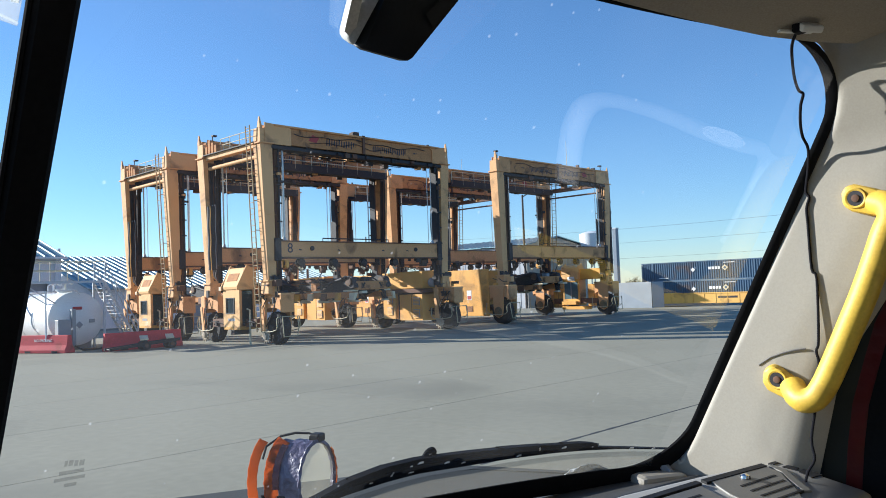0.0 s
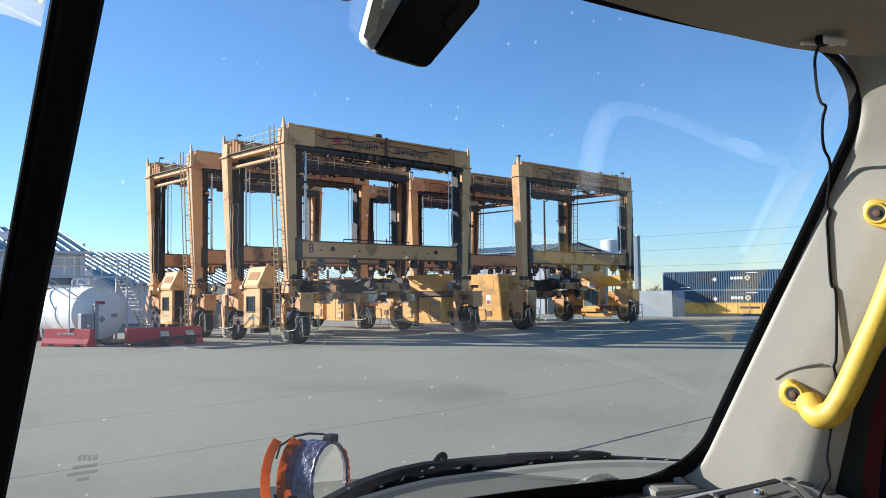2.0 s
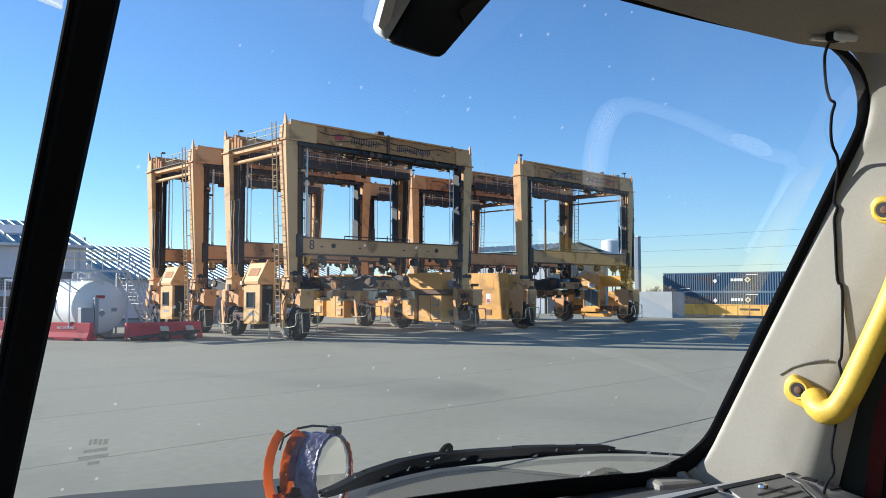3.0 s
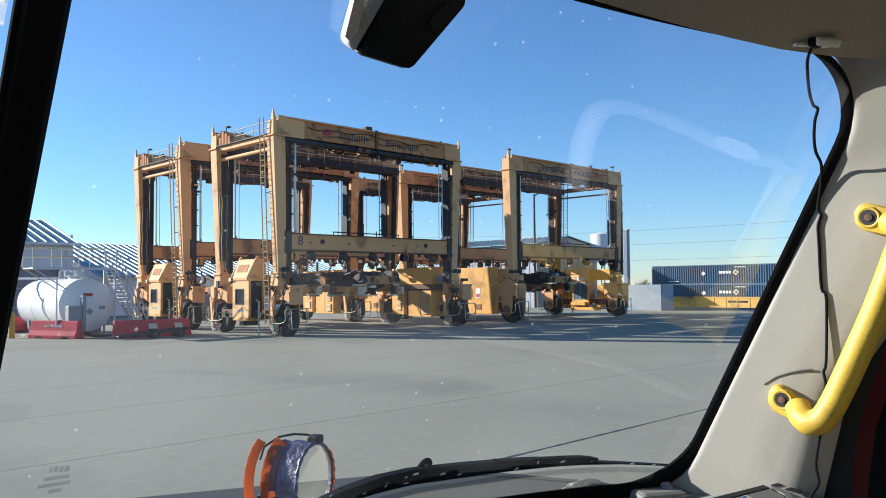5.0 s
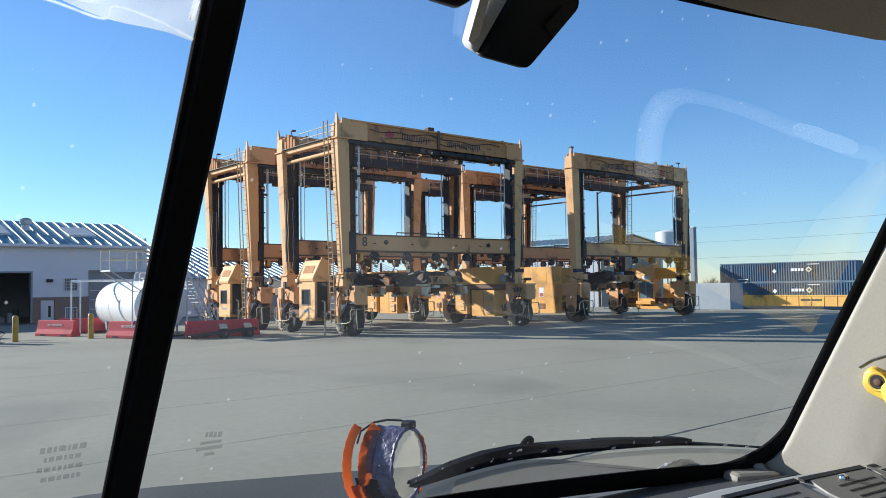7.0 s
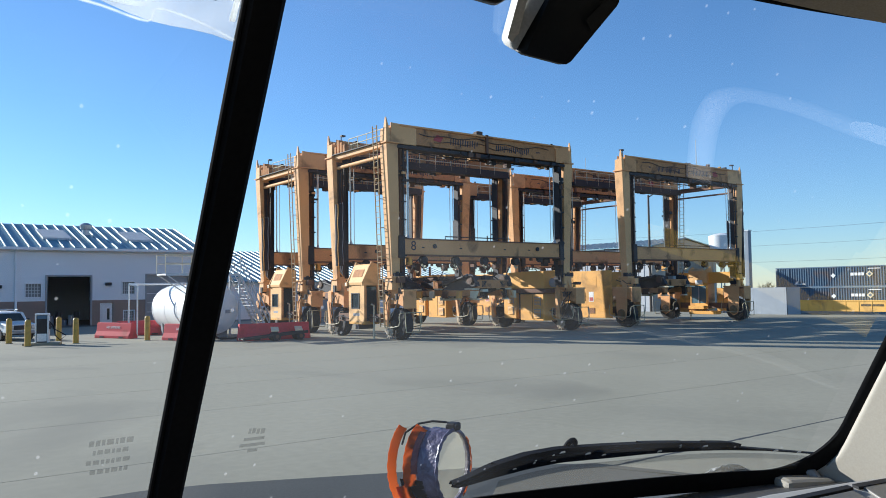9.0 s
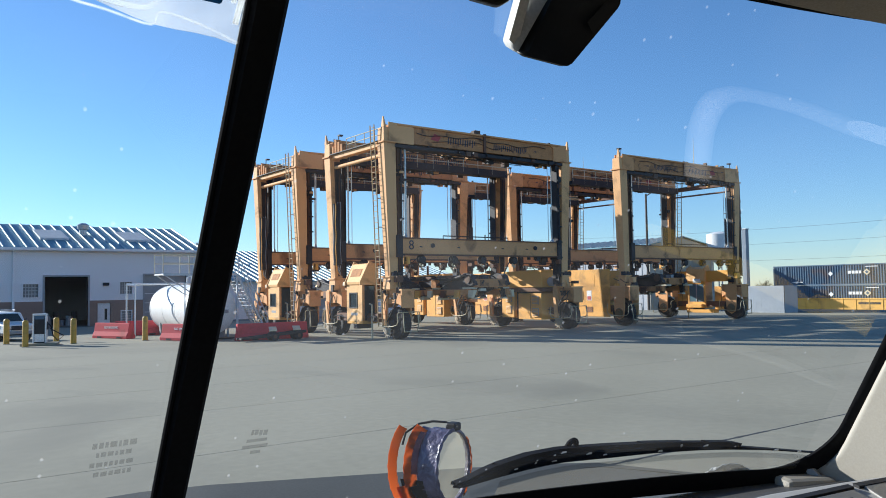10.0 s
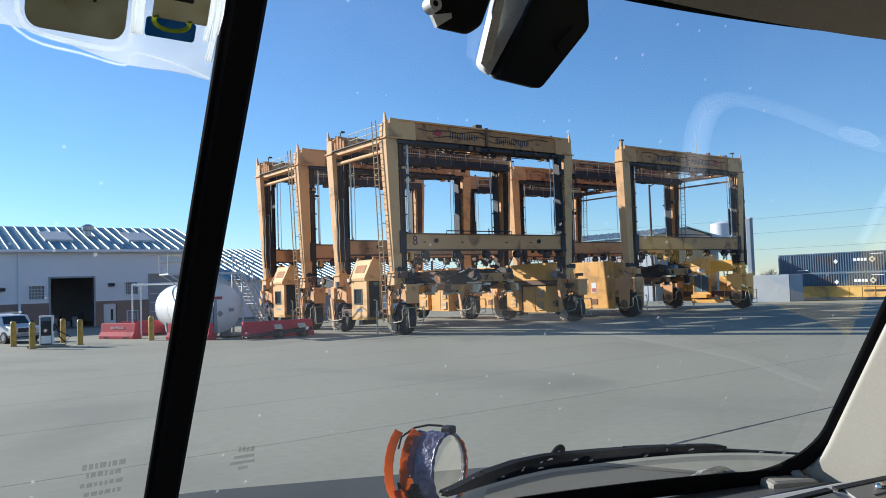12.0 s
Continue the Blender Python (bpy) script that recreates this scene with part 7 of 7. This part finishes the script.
def glass_marks():
    """Maker's stamps in the lower corners of the panes, too small to read, and a streak."""
    def bars(name, rows, parent):
        for x0, x1, z0, z1 in rows:
            part(name, Shape().grid([[on_glass(x0, z0, -0.004), on_glass(x1, z0, -0.004)], [on_glass(x0, z1, -0.004), on_glass(x1, z1, -0.004)]]), STAMP, parent, thick=0.0003)
    rng = random.Random(9)
    rows = []
    for r in range(4):
        z, x = -0.128 - 0.009 * r, 0.140 + 0.004 * (r % 2)
        while x < 0.172:
            w = rng.uniform(0.002, 0.006)
            rows.append((x, x + w, z - 0.004 - 0.001 * (r == 0), z))
            x += w + 0.0015
    bars("glass_stamp", rows, truck)
    rows = [(0.281, 0.2835, -0.139, -0.134), (0.2845, 0.288, -0.139, -0.134), (0.289, 0.292, -0.14, -0.135), (0.293, 0.297, -0.14, -0.135), (0.278, 0.298, -0.146, -0.143), (0.275, 0.30, -0.152, -0.149), (0.284, 0.294, -0.158, -0.155)]
    bars("glass_stamp", rows, truck)


glass_marks()


def unwiped_corner():
    """Road dust left below the sweep of the wiper."""
    xs = [0.60 + 0.425 * i / 36 for i in range(37)]
    tops = np.interp(xs, [0.60, 0.642, 0.683, 0.751, 0.805, 0.868, 0.909, 0.96, 1.03], [-0.2335, -0.2265, -0.2225, -0.2225, -0.2215, -0.2223, -0.2240, -0.228, -0.2355])
    lows = np.interp(xs, [0.60, 0.74, 0.95, 1.0, 1.03], [-0.256, -0.255, -0.252, -0.243, -0.215])
    rows = [[on_glass(x, lo + (hi - lo) * k / 4, 0.003) for x, lo, hi in zip(xs, lows, tops)] for k in range(5)]
    part("dust_film", Shape().grid(rows), DUST, truck, "sandy road dust in the unwiped corner", smooth=True)
    rng = random.Random(12)
    rows = []
    for k in range(6):
        rows.append([on_glass(0.895 + 0.062 * i / 12, -0.262 + k * 0.0038 * math.sin(math.pi * (i + 0.6) / 13) ** 0.7, 0.012 + rng.uniform(0, 0.008)) for i in range(13)])
    part("plastic_scrap", Shape().grid(rows), SCRAP, truck, "crumpled pale plastic scrap on the cowl", thick=0.0006)


unwiped_corner()


def fender_mirror():
    m = thing("fender_mirror", (EYE.x + 0.928, EYE.y + 1.245, EYE.z - 0.349), "round clear-lensed spotter bound with orange tape on the bonnet", "mirror", turn=21)
    R = 0.0625

    def arc(a0, a1, r0, r1, y0, y1, n=14, tall=1.12):
        """A bent band about the mirror's axis, from radius r0 at y0 to r1 at y1."""
        rows = []
        for i in range(n + 1):
            a = radians(a0 + (a1 - a0) * i / n)
            rows.append([(R * (r0 + (r1 - r0) * k / 3) * math.cos(a), y0 + (y1 - y0) * k / 3 + 0.0015 * math.sin(3.1 * i + k), tall * R * (r0 + (r1 - r0) * k / 3) * math.sin(a)) for k in range(4)])
        return Shape().grid(rows)
    part("hoop", arc(-88, 82, 1.0, 1.02, 0.0, 0.007, 18), PURPLE, m, thick=0.003)
    part("shell", arc(82, 272, 1.0, 1.03, 0.0, 0.042, 22), PURPLE, m, "purple-grey film-wrapped shell", smooth=True, thick=0.003)
    face = Shape().lathe("y", (0, 0, 0), [(-0.005, 0.0002), (-0.004, R * 0.5), (0.001, R * 0.95)], 32)
    face.v = [(x, y, z * 1.12) for x, y, z in face.v]
    face.f = face.f[:-2]
    part("mirror_face", face, LENS, m, "clear beige-tinted round lens", smooth=True)
    part("rim_band", arc(0, 360, 0.95, 1.04, -0.004, -0.002, 36), PURPLE, m, thick=0.003)
    part("tape", arc(-60, 42, 0.94, 1.07, -0.0085, -0.004), TAPE, m, "bright orange tape", thick=0.0015)
    part("tape", arc(108, 205, 1.02, 1.20, 0.044, 0.066), TAPE, m, "bright orange tape", thick=0.0015)
    part("maroon_tape", arc(118, 186, 1.06, 1.10, 0.040, 0.052), MAROON, m, "dirty maroon tape", thick=0.0015)
    part("lower_wrap", arc(196, 262, 1.02, 1.08, 0.03, 0.08), SEALBLK, m, thick=0.0015)
    part("inner_wrap", arc(96, 150, 1.0, 1.06, 0.036, 0.062), PURPLE, m, thick=0.0015)
    part("tape_fold", arc(118, 236, 1.14, 1.26, 0.084, 0.100, 16), TAPE, m, "curled band of orange tape", smooth=True, thick=0.002)
    part("tape_end", arc(205, 246, 1.05, 1.24, 0.060, 0.085, 8), TAPE, m, smooth=True, thick=0.0015)
    part("strap", Shape().path([(-0.062, 0.076, 0.045), (-0.05, 0.076, 0.066), (-0.012, 0.070, 0.078), (0.0, 0.045, 0.083), (0.008, 0.02, 0.082), (0.012, 0.0, 0.076)], 0.0022, 6), PLASTIC, m)
    part("knob", Shape().box(0.002, 0.026, -0.006, 0.018, 0.066, 0.082), PLASTIC, m, bevel=0.004)
    part("stalk", Shape().tube((-0.045, 0.06, -0.10), (-0.045, 0.06, -0.066), 0.016, 10), PLASTIC, m)


fender_mirror()


def body():
    """Bonnet, cowl and the plain shell that closes the cab."""
    rows = []
    for k in range(15):
        v = k / 14
        row = []
        for i in range(21):
            u = -1 + 2 * i / 20
            x = MID + u * 1.38
            front = min(1.78, 1.93 - 0.62 * abs(u)) - 0.22 * abs(u) ** 24
            y = 0.80 + (front - 0.80) * v
            z = -0.425 - 0.005 * v - 0.012 * abs(u) ** 8
            row.append(at(x, y, z))
        rows.append(row)
    part("bonnet", Shape().grid(rows), HOODM, truck, "dull charcoal bonnet", smooth=True, thick=0.01)
    skirt = [at(MID - 1.36, 0.82, 0)]
    for i in range(21):
        u = -1 + 2 * i / 20
        skirt.append(at(MID + u * 1.36, min(1.78, 1.93 - 0.62 * abs(u)) - 0.22 * abs(u) ** 24 - 0.03, 0))
    skirt.append(at(MID + 1.36, 0.82, 0))
    part("front_panel", Shape().grid([[(p.x, p.y - 0.04 * k, EYE.z - 0.434 - 0.5 * k) for p in skirt] for k in range(4)]), HOODM, truck, "dull charcoal nose below the bonnet", thick=0.02)
    rows = [[at(-0.62 + 1.72 * i / 24, glass_y(-0.62 + 1.72 * i / 24, -0.28, 0.012 + 0.10 * k / 4), -0.285 - 0.03 * k + 0.016 * math.sin(k)) for i in range(25)] for k in range(5)]
    part("cowl", Shape().grid(rows), COWL, truck, "textured grey cowl below the windshield", smooth=True, thick=0.004)
    for sx, nm in ((1, "cab_side"), (-1, "cab_side")):
        x = sx * 0.90
        part(nm, Shape().box(x - 0.02, x + 0.02, -1.3, 0.42, 0.95, EYE.z - 0.30), REDCAB, truck)
    part("rear_wall", Shape().box(-0.93, 0.93, -1.34, -1.3, 0.95, EYE.z + 0.42), LINER, truck)
    part("cab_floor", Shape().box(-0.93, 0.93, -1.3, 0.75, 0.9, 0.96), DASHDK, truck)
    part("firewall", Shape().box(-0.84, 0.84, 0.73, 0.77, 0.9, EYE.z - 0.42), DASHDK, truck)
    for sx in (-1, 1):
        x = sx * 0.93
        part("rear_pillar", Shape().box(x - 0.03, x + 0.03, -1.3, -1.1, EYE.z - 0.30, EYE.z + 0.42), LINER, truck)
    part("left_pillar", Shape().hull([at(-0.62, 0.50, -0.34), at(-0.66, 0.50, -0.34), at(-0.66, 0.38, -0.34), at(-0.62, 0.38, -0.34)], [at(-0.62, 0.26, 0.32), at(-0.66, 0.26, 0.32), at(-0.66, 0.14, 0.32), at(-0.62, 0.14, 0.32)]), TRIM, truck)
    part("chassis", Shape().box(-0.45, 0.45, -4.5, 1.4, 0.6, 0.9), DARK, truck)
    tm = Shape().lathe("x", (0, 0, 0), [(-0.14, 0.28), (-0.15, 0.45), (-0.1, 0.5), (0.1, 0.5), (0.15, 0.45), (0.14, 0.28)], 24).mesh("wheel", RUBBER)
    for y in (0.9, -3.6):
        for x in (-0.9, 0.9):
            o = part("wheel", tm, RUBBER, truck)
            o.location = (x, y, 0.5)
            part("rim", Shape().lathe("x", (0, 0, 0), [(-0.12, 0.28), (-0.05, 0.2), (0.05, 0.2), (0.12, 0.28)], 18), GALV, o)


body()

# ---- concrete slabs of the yard, laid in bays with open joints ----
bays = thing("pavement", (0, 0, 0), "worn grey concrete bays with tarry joints", "pavement", kind="structure")
JX, JY = 12.2, 4.9
slab = Shape().box(0.005, JX - 0.005, 0.011, JY - 0.011, -0.10, 0.0).mesh("slab", CONCRETE)
for i in range(-5, 4):
    for j in range(-1, 13):
        o = new("slab", slab)
        o.parent = bays
        o.location = (JX * i + (2.1 if j % 2 else 0.0), -28.35 + JY * j, 0)

# tar squeezed out along one joint, ragged and thinning out
dice = random.Random(28)
low_edge, high_edge = [], []
for k in range(101):
    x = -14.4 + 0.08 * k
    w = 0.030 if x < -9.9 else 0.013
    w *= 1 + 0.35 * math.sin(3.1 * x) * math.sin(7.7 * x)
    low_edge.append((x, -28.35 - w * dice.uniform(0.7, 1.25)))
    high_edge.append((x, -28.35 + w * dice.uniform(0.7, 1.25)))
seam = Shape().grid([[(x, y, 0.004) for x, y in low_edge], [(x, y, 0.004) for x, y in high_edge]])
part("tar_seam", seam, JOINT, bays, "ragged dark tar along a joint", thick=0.003)
